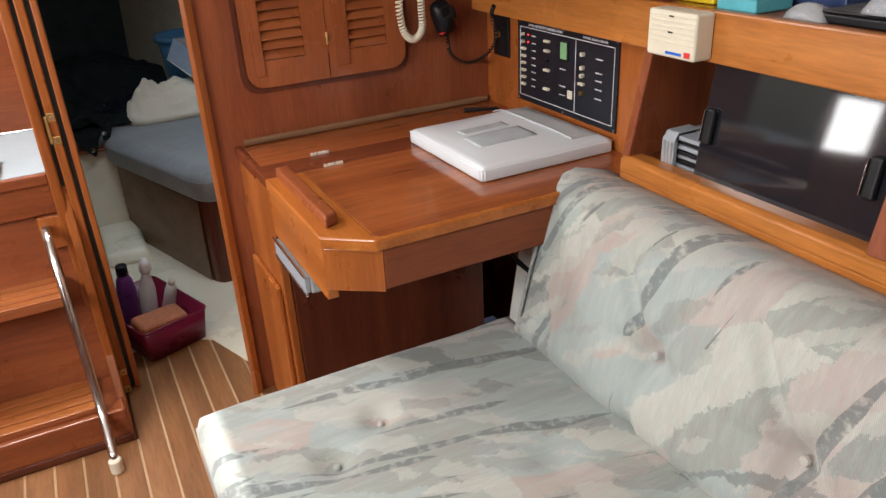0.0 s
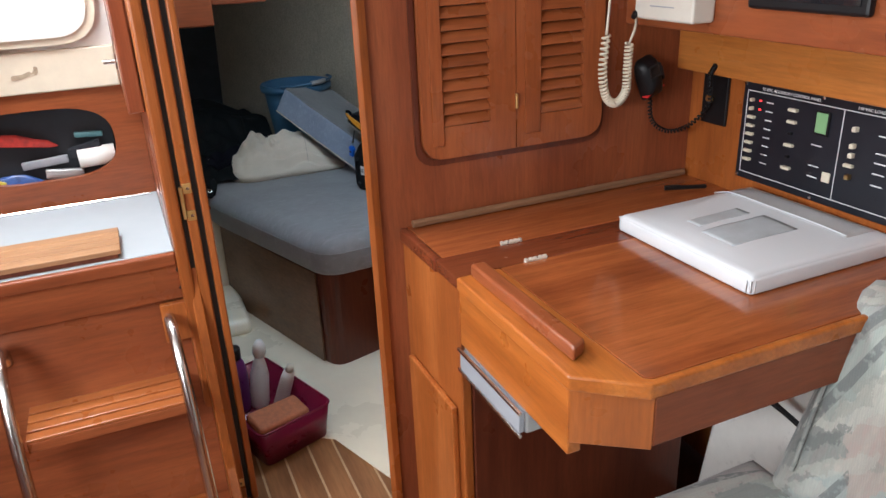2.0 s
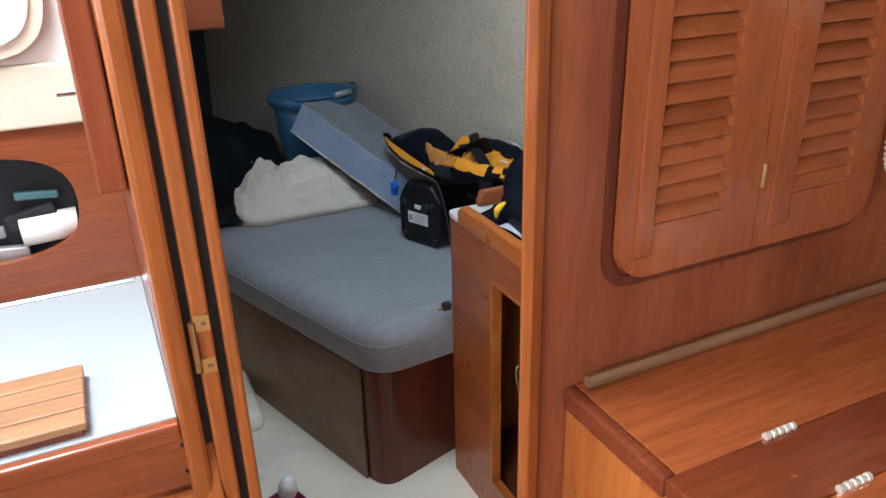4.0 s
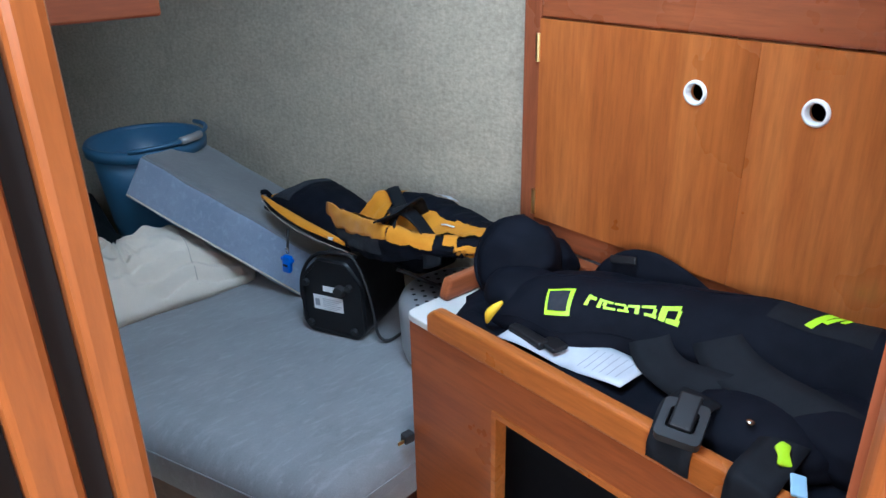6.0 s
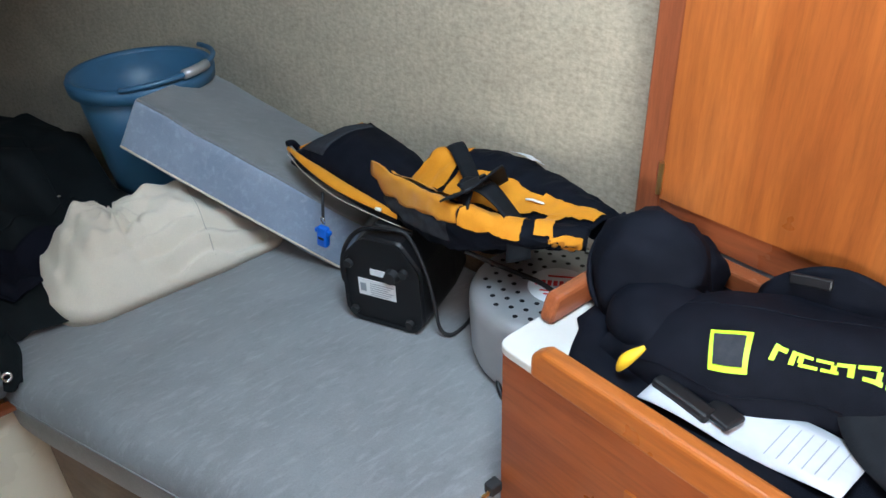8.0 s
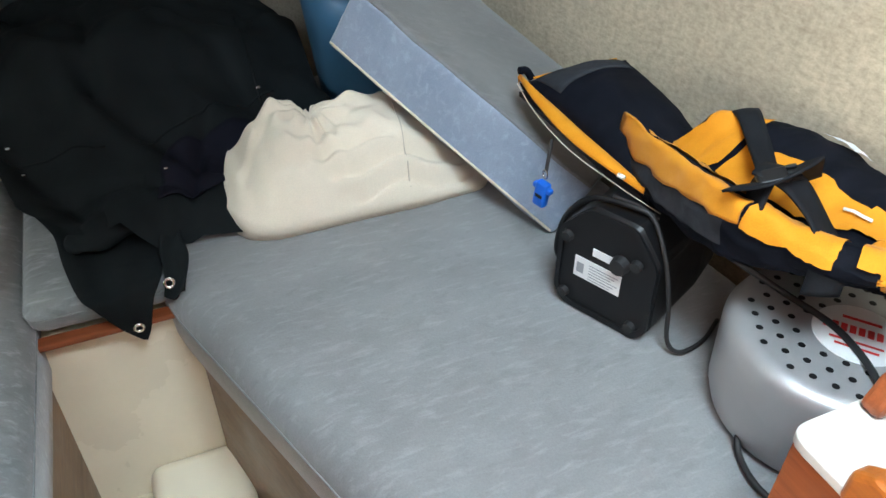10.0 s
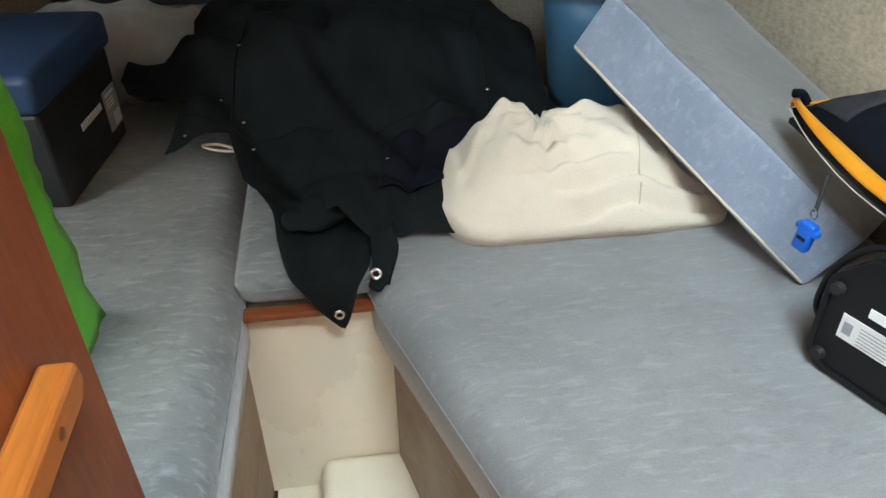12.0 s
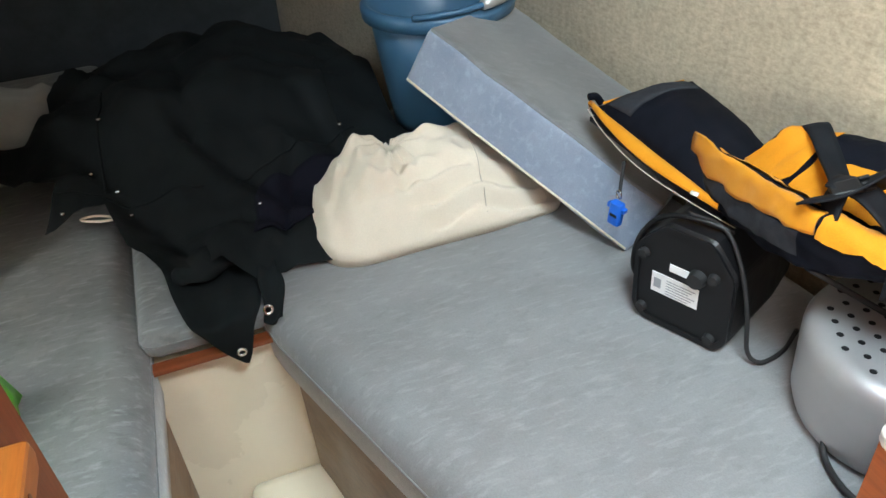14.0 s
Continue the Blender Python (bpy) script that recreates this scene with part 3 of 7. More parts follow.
part("lid_border", prism([(-0.004, -0.2835), (-0.004, -0.652), (0.082, -0.722), (0.749, -0.722), (0.749, -0.7085), (0.0948, -0.7085), (0.0845, -0.7003), (0.0845, -0.2835)], 0.720, 0.7455, 0.004), TEAK_Y, desk, "lighter teak border of the lid")
part("edge_rear", box(-0.006, 0.0115, -0.1882, -0.001, 0.716, 0.7462, 0.005), DARKSTRIP, desk)
part("apron_side", box(0.0, 0.024, -0.648, -0.285, 0.608, 0.719, 0.003), TEAK_Y, desk)
# the front apron's shade is put into its darker red
part("apron_front", box(0.096, 0.749, -0.716, -0.694, 0.635, 0.719, 0.003), DARKENED_RED, desk)
part("apron_corner", prism([(0.001, -0.6485), (0.0955, -0.716), (0.0955, -0.690), (0.024, -0.6485)], 0.630, 0.719, 0.002), TEAK, desk)
part("tray", box(0.03, 0.745, -0.640, -0.29, 0.630, 0.640), MAHOG_Y, desk)
part("side_panel", box(0.0, 0.020, -0.2845, -0.001, 0.0, 0.719, 0.003), TEAK, desk)
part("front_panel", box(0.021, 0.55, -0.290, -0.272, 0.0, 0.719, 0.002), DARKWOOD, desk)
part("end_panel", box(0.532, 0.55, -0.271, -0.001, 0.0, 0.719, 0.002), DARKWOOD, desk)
cd = part("cupboard_door", box(-0.014, -0.0005, -0.262, -0.030, 0.02, 0.455, 0.004), TEAK, desk)
part("knob", lathe([(0.002, 0.0), (0.009, 0.0), (0.011, 0.004), (0.006, 0.009), (0.001, 0.010)], (0, 0, 0), 16), WHITE, cd, "small white finger ring")
bpy.data.objects["knob"].data.transform(Matrix.Translation(Vector((-0.0145, -0.21, 0.222)) - WHERE[desk]) @ pose(0, 0, 0, 0, -90, 0))
fid = prism([(0.020, -0.293), (0.050, -0.293), (0.050, -0.612), (0.020, -0.628)], 0.7456, 0.771, 0.006, 3)
part("fiddle_rail", fid, MAHOG_Y, desk)
for hx in (0.160, 0.585):
    for hy in (-0.1885, -0.2838):
        hb = tube([(hx - 0.022, hy, 0.7475), (hx + 0.022, hy, 0.7475)], 0.0035, 8)
        for k in range(5):
            join(hb, tube([(hx - 0.020 + 0.01 * k - 0.0025, hy, 0.7475), (hx - 0.020 + 0.01 * k + 0.0025, hy, 0.7475)], 0.0048, 8))
        part("hinge", hb, NICKEL, desk, "small pale nickel butt hinge")

batten = solo("loose_batten", tube([(0.02, -0.016, 0.7545), (0.25, -0.014, 0.7545), (0.49, -0.012, 0.7545), (0.735, -0.012, 0.7545)], 0.0085, 6), wood("weathered_batten", (0.20, 0.10, 0.050), (0.28, 0.145, 0.075), (0.36, 0.20, 0.11), "x", 0.6, 0.0), "weathered wooden batten lying along the back of the desk", "batten")

# chrome-fronted unit slung under the desk side
unit = thing("slung_radio_unit", (0.02, -0.40, 0.56), "silver-framed grey unit slung under the desk edge", "electronics")
part("body", box(0.004, 0.060, -0.522, -0.289, 0.560, 0.604, 0.004), SILVER, unit)
part("front_plate", box(-0.0075, 0.0035, -0.519, -0.296, 0.563, 0.601, 0.002), GREYMARK, unit)
part("trim_upper", box(-0.010, -0.0045, -0.524, -0.289, 0.5995, 0.6065, 0.0015), CHROME, unit)
part("trim_lower", box(-0.010, -0.0045, -0.524, -0.289, 0.5565, 0.5630, 0.0015), CHROME, unit)

# ---- louvred lockers on the bulkhead ----
locker = thing("wall_locker", (0.27, -0.01, 0.885), "mahogany wall locker with two louvred doors", "cabinet")
# dark ring that draws the shadow outline around the doors
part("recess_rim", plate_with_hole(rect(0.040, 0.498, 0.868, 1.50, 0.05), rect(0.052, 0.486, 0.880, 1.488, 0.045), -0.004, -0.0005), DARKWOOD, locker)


def corner_left(x0, x1):
    arc = [(x0 + 0.042 - 0.042 * math.cos(a), 0.926 - 0.042 * math.sin(a)) for a in [1.5708 * k / 6 for k in range(7)]]
    return arc + [(x1, 0.884), (x1, 1.484), (x0, 1.484)]


def louvre_door(x0, x1, o0, o1, name):
    if x0 < 0.2:
        outer = corner_left(x0, x1)
    else:
        outer = [(x0 + x1 - px, pz) for px, pz in corner_left(x0, x1)]
    d = part(name, plate_with_hole(outer, rect(o0, o1, 0.950, 1.43), -0.018, -0.005), LOUVRE, locker)
    part("stile", box(x0 + 0.020, o0 - 0.0005, -0.0205, -0.0182, 0.912, 1.478, 0.002), LOUVRE, d)
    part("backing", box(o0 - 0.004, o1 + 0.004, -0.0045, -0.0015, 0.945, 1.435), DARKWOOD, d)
    z = 0.962
    while z < 1.425:
        s = turn(box(o0 + 0.0005, o1 - 0.0005, -0.0012, 0.0012, -0.0125, 0.0125, 0.0008, 1), pose(0, -0.0125, z, -38, 0, 0))
        part("slat", s, LOUVRE_X, d)
        z += 0.0235
    return d


louvre_door(0.054, 0.2665, 0.100, 0.206, "louvred_door")
louvre_door(0.2685, 0.484, 0.326, 0.432, "louvred_door")
for z in (0.985, 1.36):
    part("hinge", tube([(0.2675, -0.0205, z - 0.015), (0.2675, -0.0205, z + 0.015)], 0.0035, 8), BRASS, locker, "brass barrel hinge")

# ---- switch panel ----
panel = thing("switch_panel", (0.748, -0.375, 0.79), "black electrical switch panel with white breaker toggles", "switch panel")


def on_panel(a, b):
    """Panel coordinates, metres from its top left corner, as a world point."""
    return (0.744, -0.170 - a, 0.998 - b)


def chip(a0, a1, b0, b1, proud, mat, name, label=""):
    x, y0, z1 = on_panel(a0, b0)
    y1, z0 = on_panel(a1, b1)[1:]
    return part(name, box(x - proud, x + 0.0005, y1, y0, z0, z1, min(proud, 0.003) * 0.3, 1), mat, panel, label)


part("plate", box(0.744, 0.7495, -0.578, -0.170, 0.786, 0.998, 0.0015), PANELBLACK, panel)
for a0, a1, b0, b1 in ((0.012, 0.396, 0.018, 0.0195), (0.012, 0.396, 0.196, 0.1975), (0.012, 0.0135, 0.018, 0.1975), (0.3945, 0.396, 0.018, 0.1975), (0.252, 0.2535, 0.018, 0.1975)):
    chip(a0, a1, b0, b1, 0.0008, WHITEMARK, "border_line")


def letters(text, size, m, mat, name, parent=None, label="", shear=0.0, thick=0.0006):
    cu = bpy.data.curves.new(name, "FONT")
    cu.body, cu.size, cu.align_x, cu.align_y, cu.shear, cu.extrude = text, size, "CENTER", "CENTER", shear, thick
    tmp = bpy.data.objects.new("text_tmp", cu)
    scene.collection.objects.link(tmp)
    me = bpy.data.meshes.new_from_object(tmp.evaluated_get(bpy.context.evaluated_depsgraph_get()))
    bpy.data.objects.remove(tmp)
    bm = bmesh.new()
    bm.from_mesh(me)
    bpy.data.meshes.remove(me)
    return part(name, turn(bm, m), mat, parent, label)


PANEL_FACE = frame_m((0.7432, 0, 0), (0, -1, 0), (0, 0, 1))


def panel_text(text, a, b, size):
    letters(text, size, Matrix.Translation((0, -0.170 - a, 0.998 - b)) @ PANEL_FACE, WHITEMARK, "lettering", panel)


panel_text("12 VDC ACCESSORY CONTROL PANEL", 0.125, 0.011, 0.0085)
panel_text("110 VAC LOAD CENTER", 0.325, 0.011, 0.0085)
for i in range(8):
    b = 0.036 + 0.0185 * i
    if i < 2:
        chip(0.026, 0.033, b - 0.003, b + 0.004, 0.009, IVORY, "toggle")
        chip(0.047, 0.052, b - 0.001, b + 0.002, 0.0015, REDLED, "indicator_light", "glowing red indicator")
    else:
        chip(0.022, 0.041, b - 0.003, b + 0.003, 0.008, IVORY, "toggle")
    chip(0.066, 0.084, b, b + 0.0022, 0.0008, WHITEMARK, "label_bar")
for i, on in enumerate((1, 1, 0, 1, 0, 1)):
    b = 0.040 + 0.024 * i
    if on:
        chip(0.128, 0.149, b - 0.003, b + 0.003, 0.008, IVORY, "toggle")
    else:
        chip(0.134, 0.142, b - 0.003, b + 0.003, 0.007, BLACK, "toggle")
chip(0.192, 0.226, 0.030, 0.078, 0.004, BLACK, "meter_frame")
chip(0.196, 0.222, 0.033, 0.073, 0.005, LCDGREEN, "meter_display", "pale green meter display")
for b in (0.098, 0.140, 0.162):
    chip(0.190, 0.214, b, b + 0.0022, 0.0008, WHITEMARK, "label_bar")
chip(0.226, 0.244, 0.146, 0.166, 0.003, IVORY, "tape_label", "yellowed square of tape")
for i, b in enumerate((0.050, 0.082, 0.100, 0.120, 0.142)):
    if i == 3:
        chip(0.272, 0.291, b - 0.003, b + 0.003, 0.008, IVORY, "toggle")
    else:
        chip(0.280, 0.289, b - 0.005, b + 0.004, 0.010, BRASS if i == 4 else IVORY, "toggle")
    chip(0.330, 0.354, b + 0.002, b + 0.0042, 0.0008, WHITEMARK, "label_bar")
for a, b in ((0.005, 0.005), (0.403, 0.005), (0.005, 0.207), (0.403, 0.207), (0.204, 0.005), (0.204, 0.207)):
    part("screw", turn(lathe([(0.001, 0.002), (0.0032, 0.0015), (0.004, 0.0)], (0, 0, 0), 10), Matrix.Translation(on_panel(a, b)) @ pose(0, 0, 0, 0, -90, 0)), CHROME, panel)

# ---- fascia, console and open shelf above the desk ----
setting("trim_fascia", box(0.700, 0.722, -3.6, -0.001, 1.006, 1.098, 0.004), PINE_Y, "honey-coloured fascia board below the open shelf", "trim")
setting("shelf_starboard", box(0.7225, 1.10, -3.6, -0.001, 1.075, 1.090), MAHOG_Y, "open shelf along the hull side", "shelf")
setting("trim_fascia_soffit", box(0.7225, 0.7495, -0.72, -0.001, 1.006, 1.074), TEAK_Y, "soffit under the fascia board", "trim")
con = thing("instrument_console", (0.75, -0.33, 1.12), "mahogany instrument console box over the chart desk", "console")
part("face", box(0.550, 0.566, -0.665, -0.001, 1.118, 1.60, 0.003), MAHOG_Y, con)
part("bottom", box(0.567, 1.095, -0.664, -0.001, 1.119, 1.134), MAHOG_Y, con)
part("end", box(0.567, 1.095, -0.665, -0.650, 1.135, 1.60, 0.003), MAHOG_Y, con)
part("screw", turn(lathe([(0.001, 0.0025), (0.006, 0.002), (0.007, 0.0)], (0, 0, 0), 12), pose(0.5498, -0.628, 1.150, 0, -90, 0)), CHROME, con)
inst = part("instrument", box(0.535, 0.5495, -0.60, -0.36, 1.172, 1.33, 0.006), BLACK, con, "black framed instrument display")
part("glass", box(0.533, 0.5349, -0.585, -0.375, 1.188, 1.315, 0.0), SMOKED, inst)

vhf = thing("vhf_radio", (0.52, -0.19, 1.14), "white marine radio with a coiled cream handset cord", "radio")
part("case", box(0.495, 0.549, -0.272, -0.100, 1.140, 1.225, 0.006, 3), plain("aged_white_plastic", (0.62, 0.595, 0.52), 0.4, var=0.04), vhf)
for k, (y0, y1, z) in enumerate(((-0.196, -0.176, 1.178), (-0.190, -0.170, 1.171))):
    part("emblem", turn(box(-0.0006, 0.0006, -0.010, 0.010, -0.0028, 0.0028), pose(0.4945, (y0 + y1) / 2, z + 0.014, 12, 0, 0)), REDMARK, vhf, "plain red maker's emblem")
part("label_bar", box(0.4938, 0.4951, -0.220, -0.150, 1.166, 1.1685), GREYMARK, vhf)
grom = turn(lathe([(0.001, 0.014), (0.0055, 0.013), (0.007, 0.0)], (0, 0, 0), 12), pose(0.497, -0.104, 1.150, 0, -120, 30))
part("cord_boot", grom, BLACK, vhf)


def coil(line, r, wire, turns, sides=6, per=10):
    pts = smooth_line(line, 14)
    n = turns * per
    out = []
    for i in range(n + 1):
        f = i / n * (len(pts) - 1.001)
        k = int(f)
        p = pts[k].lerp(pts[k + 1], f - k)
        d = (pts[k + 1] - pts[k]).normalized()
        s = d.cross(Vector((0.2, 1, 0.1))).normalized()
        w = d.cross(s)
        a = 6.28318 * i / per
        out.append(p + r * (math.cos(a) * s + math.sin(a) * w))
    return tube(out, wire, sides)


cord = part("handset_cord", coil([(0.462, -0.055, 1.105), (0.460, -0.050, 1.03), (0.472, -0.048, 0.975), (0.497, -0.050, 0.958), (0.520, -0.052, 0.98), (0.520, -0.055, 1.03), (0.518, -0.060, 1.085)], 0.0075, 0.0030, 42), IVORY, vhf, "coiled cream cord", True)
part("cord_end", tube(smooth_line([(0.518, -0.060, 1.085), (0.520, -0.075, 1.12), (0.500, -0.100, 1.147)], 5), 0.003, 6), IVORY, cord, "", True)
part("cord_lead", tube(smooth_line([(0.462, -0.055, 1.105), (0.470, -0.05, 1.16), (0.480, -0.045, 1.24)], 5), 0.003, 6), IVORY, cord, "", True)

mic = thing("hand_microphone", (0.60, -0.03, 0.97), "black hand microphone with a red band hanging on the bulkhead", "microphone")
mm = frame_m((0.592, -0.030, 1.000), (0.93, 0.10, 0.30), (-0.30, 0, 0.95))
part("body", turn(puff(resample(round_poly([(-0.026, -0.048), (0.028, -0.048), (0.034, 0.020), (0.024, 0.048), (-0.024, 0.048), (-0.032, 0.020)], 0.014), 0.01), 0, 0.034, 7, 0.5), mm), BLACK, mic, "", True)
part("band", turn(box(-0.0275, 0.0285, -0.0022, 0.0022, 0.004, 0.0225, 0.002), mm @ pose(0, -0.031, 0, 0, 0, 6)), REDMARK, mic, "thin red band")
part("key", turn(box(0.028, 0.036, -0.016, 0.016, 0.006, 0.020, 0.003), mm), BLACKSOFT, mic, "push-to-talk key")
part("grille", turn(plate_with_hole(rect(-0.018, 0.018, 0.004, 0.034, 0.006), rect(-0.014, 0.014, 0.008, 0.030, 0.005), 0.0325, 0.0350, "z"), mm), BLACKSOFT, mic)
part("cable", coil([(0.605, -0.03, 0.955), (0.615, -0.03, 0.90), (0.655, -0.04, 0.872), (0.700, -0.06, 0.885), (0.728, -0.085, 0.935), (0.700, -0.110, 1.000), (0.695, -0.13, 1.03)], 0.004, 0.0022, 40, 5, 8), BLACK, mic, "thin black coiled cable", True)

sock = thing("socket_plate", (0.748, -0.085, 0.89), "small black power socket plate with a brass centre", "socket")
part("plate", box(0.742, 0.7495, -0.125, -0.047, 0.886, 1.000, 0.003), BLACK, sock)
part("socket", turn(lathe([(0.001, 0.006), (0.008, 0.006), (0.010, 0.0)], (0, 0, 0), 14), pose(0.742, -0.072, 0.943, 0, -90, 0)), BRASS, sock)

alarm = thing("alarm_box", (0.69, -0.82, 1.0), "small ivory plastic alarm box on the fascia", "alarm")
part("case", box(0.655, 0.6995, -0.886, -0.762, 1.012, 1.096, 0.005, 3), IVORY, alarm)
for k in range(6):
    part("vent_rib", box(0.6535, 0.6555, -0.884, -0.772, 1.038 + 0.0095 * k, 1.0425 + 0.0095 * k, 0.001, 1), IVORY, alarm)
part("red_button", box(0.6535, 0.6549, -0.876, -0.862, 1.018, 1.028), REDMARK, alarm)
part("blue_mark", box(0.6535, 0.6549, -0.855, -0.815, 1.019, 1.024), BLUEPLASTIC, alarm)
for k in (0, 3):
    part("slot", box(0.6530, 0.6538, -0.830, -0.818, 1.057 + 0.0095 * k, 1.060 + 0.0095 * k), BLACK, alarm)

# stowage behind smoked sliding doors
cub = thing("side_stowage", (0.8, -1.6, 0.78), "side stowage with smoked sliding doors and a honey wood lip", "cabinet")
part("lip", prism([(0.640, 0.762), (0.690, 0.768), (0.690, 0.795), (0.652, 0.797), (0.640, 0.790)], -3.6, -0.724, 0.003, 2, "y"), PINE_Y, cub)
part("lower_board", prism([(0.575, 0.690), (0.640, 0.745), (0.640, 0.762), (0.700, 0.762), (0.700, 0.66), (0.60, 0.66)], -3.6, -0.724, 0.002, 1, "y"), PINE_Y, cub)
part("bottom_shelf", box(0.690, 1.08, -3.6, -0.724, 0.770, 0.784), MAHOG_Y, cub)
part("back_board", box(1.07, 1.085, -3.6, -0.724, 0.785, 1.074), DARKWOOD, cub)
part("divider", prism([(0.648, 0.790), (0.694, 1.006), (1.07, 1.006), (1.07, 0.79)], -0.738, -0.7165, 0.002, 1, "y"), MAHOG, cub)
part("post", prism([(0.645, 0.795), (0.662, 0.795), (0.706, 1.006), (0.690, 1.006)], -1.318, -1.275, 0.002, 1, "y"), MAHOG, cub)


def smoked_door(y0, y1, pulls, off):
    q = part("sliding_door", prism([(0.684 + off, 0.7845), (0.688 + off, 0.7845), (0.727 + off, 1.073), (0.723 + off, 1.073)], y0, y1, 0.0, 1, "y"), SMOKED, cub, "smoked acrylic sliding door")
    for hy in pulls:
        part("handle", turn(box(-0.012, 0.0, -0.011, 0.011, -0.034, 0.034, 0.005, 3), pose(0.698 + off, hy, 0.892, 0, 8, 0)), BLACK, q, "black plastic pull")
        part("chrome_edge", turn(box(-0.0135, -0.001, 0.0112, 0.0135, -0.030, 0.030, 0.001, 1), pose(0.698 + off, hy, 0.892, 0, 8, 0)), CHROME, q)


smoked_door(-1.42, -0.885, (-0.905, -1.235), 0.0)
smoked_door(-2.2, -1.40, (-1.5,), 0.006)
stack = thing("plastic_case_stack", (0.75, -0.85, 0.785), "stack of thin dark plastic cases with a pale grey end", "cases")
for k in range(7):
    part("case", box(0.702 + 0.003 * (k % 3), 0.800, -0.915 + 0.004 * (k % 2), -0.790, 0.7850 + 0.0098 * k, 0.7935 + 0.0098 * k, 0.0012, 1), BLACK if k % 2 else GREYMARK, stack)
part("end_clip", prism([(0.690, 0.7850), (0.690, 0.842), (0.703, 0.858), (0.760, 0.858), (0.760, 0.8545), (0.7008, 0.8545), (0.7008, 0.7850)], -0.822, -0.788, 0.0015, 1, "y"), plain("pale_grey_plastic", (0.30, 0.32, 0.34), 0.4), stack, "pale grey ribbed end clip")
for k in range(3):
    part("clip_rib", box(0.6880, 0.6905, -0.818 + 0.010 * k, -0.813 + 0.010 * k, 0.790, 0.840, 0.0008, 1), SILVER, stack)
solo("cream_ball", turn(puff(round_poly([(-0.03, -0.03), (0.03, -0.03), (0.03, 0.03), (-0.03, 0.03)], 0.028, 5), 0, 0.062, 8, 0.5), pose(0.83, -0.875, 0.784)), IVORY, "small cream plastic tub inside the stowage", "tub", True)
solo("folded_red_cloth", turn(puff(round_poly([(-0.05, -0.04), (0.05, -0.04), (0.05, 0.04), (-0.05, 0.04)], 0.02), 0, 0.045, 5, 0.6, 0.006), pose(0.86, -0.80, 0.784)), REDMARK, "small folded red cloth inside the stowage", "cloth", True)

# ---- settee ----
settee = thing("settee", (0.2, -1.6, 0.0), "built-in settee with pastel brush-pattern upholstery", "settee")


def pillow(x0, x1, y0, y1, z0, z1, r, nx, ny, dents=(), crown=0.012):
    """A stuffed block with rounded edges; dents are (x, y, depth, width) on the top."""
    bm = bmesh.new()
    bmesh.ops.create_grid(bm, x_segments=nx, y_segments=ny, size=0.5)
    for w in bm.verts:
        u, v = w.co.x + 0.5, w.co.y + 0.5
        x, y = x0 + u * (x1 - x0), y0 + v * (y1 - y0)
        e = min(u * (x1 - x0), (1 - u) * (x1 - x0), v * (y1 - y0), (1 - v) * (y1 - y0))
        drop = 0.0
        for d in (u * (x1 - x0), (1 - u) * (x1 - x0), v * (y1 - y0), (1 - v) * (y1 - y0)):
            if d < r:
                drop = max(drop, r - math.sqrt(max(0.0, r * r - (r - d) ** 2)))
        z = z1 - drop + crown * math.sin(math.pi * u) * math.sin(math.pi * v)
        for dx, dy, depth, width in dents:
            z -= depth * math.exp(-((x - dx) ** 2 + (y - dy) ** 2) / (width * width))
        z += 0.004 * noise.noise((x * 7, y * 7, 1.3))
        w.co = (x, y, z)
    rim = [e for e in bm.edges if e.is_boundary]
    ext = bmesh.ops.extrude_edge_only(bm, edges=rim)
    vs = [g for g in ext["geom"] if isinstance(g, bmesh.types.BMVert)]
    for w in vs:
        w.co.z = z0
    bmesh.ops.edgeloop_fill(bm, edges=[e for e in bm.edges if e.is_boundary])
    return bm


seat_dents = [(0.03, -0.79, 0.022, 0.035), (-0.085, -0.86, 0.022, 0.035), (0.03, -1.25, 0.022, 0.035), (0.25, -1.05, 0.014, 0.05)]
part("seat_cushion", pillow(-0.285, 0.46, -2.4, -0.572, 0.27, 0.408, 0.045, 70, 150, seat_dents), SETTEE, settee, "", True)
part("base", box(-0.25, 0.60, -2.4, -0.60, 0.0, 0.269), MAHOG_Y, settee)
for dx, dy, *_ in seat_dents[:3]:
    part("button", turn(lathe([(0.001, 0.005), (0.006, 0.004), (0.008, 0.0)], (0, 0, 0), 12), pose(dx, dy, 0.393)), SETTEE, settee)

TUFTS = (-1.063, -1.372, -1.68, -1.99)
back_dents = [(0.165, ty, 0.034, 0.045) for ty in TUFTS]
bk = pillow(-0.01, 0.40, -2.4, -0.66, -0.11, 0.065, 0.075, 54, 130, back_dents, 0.025)
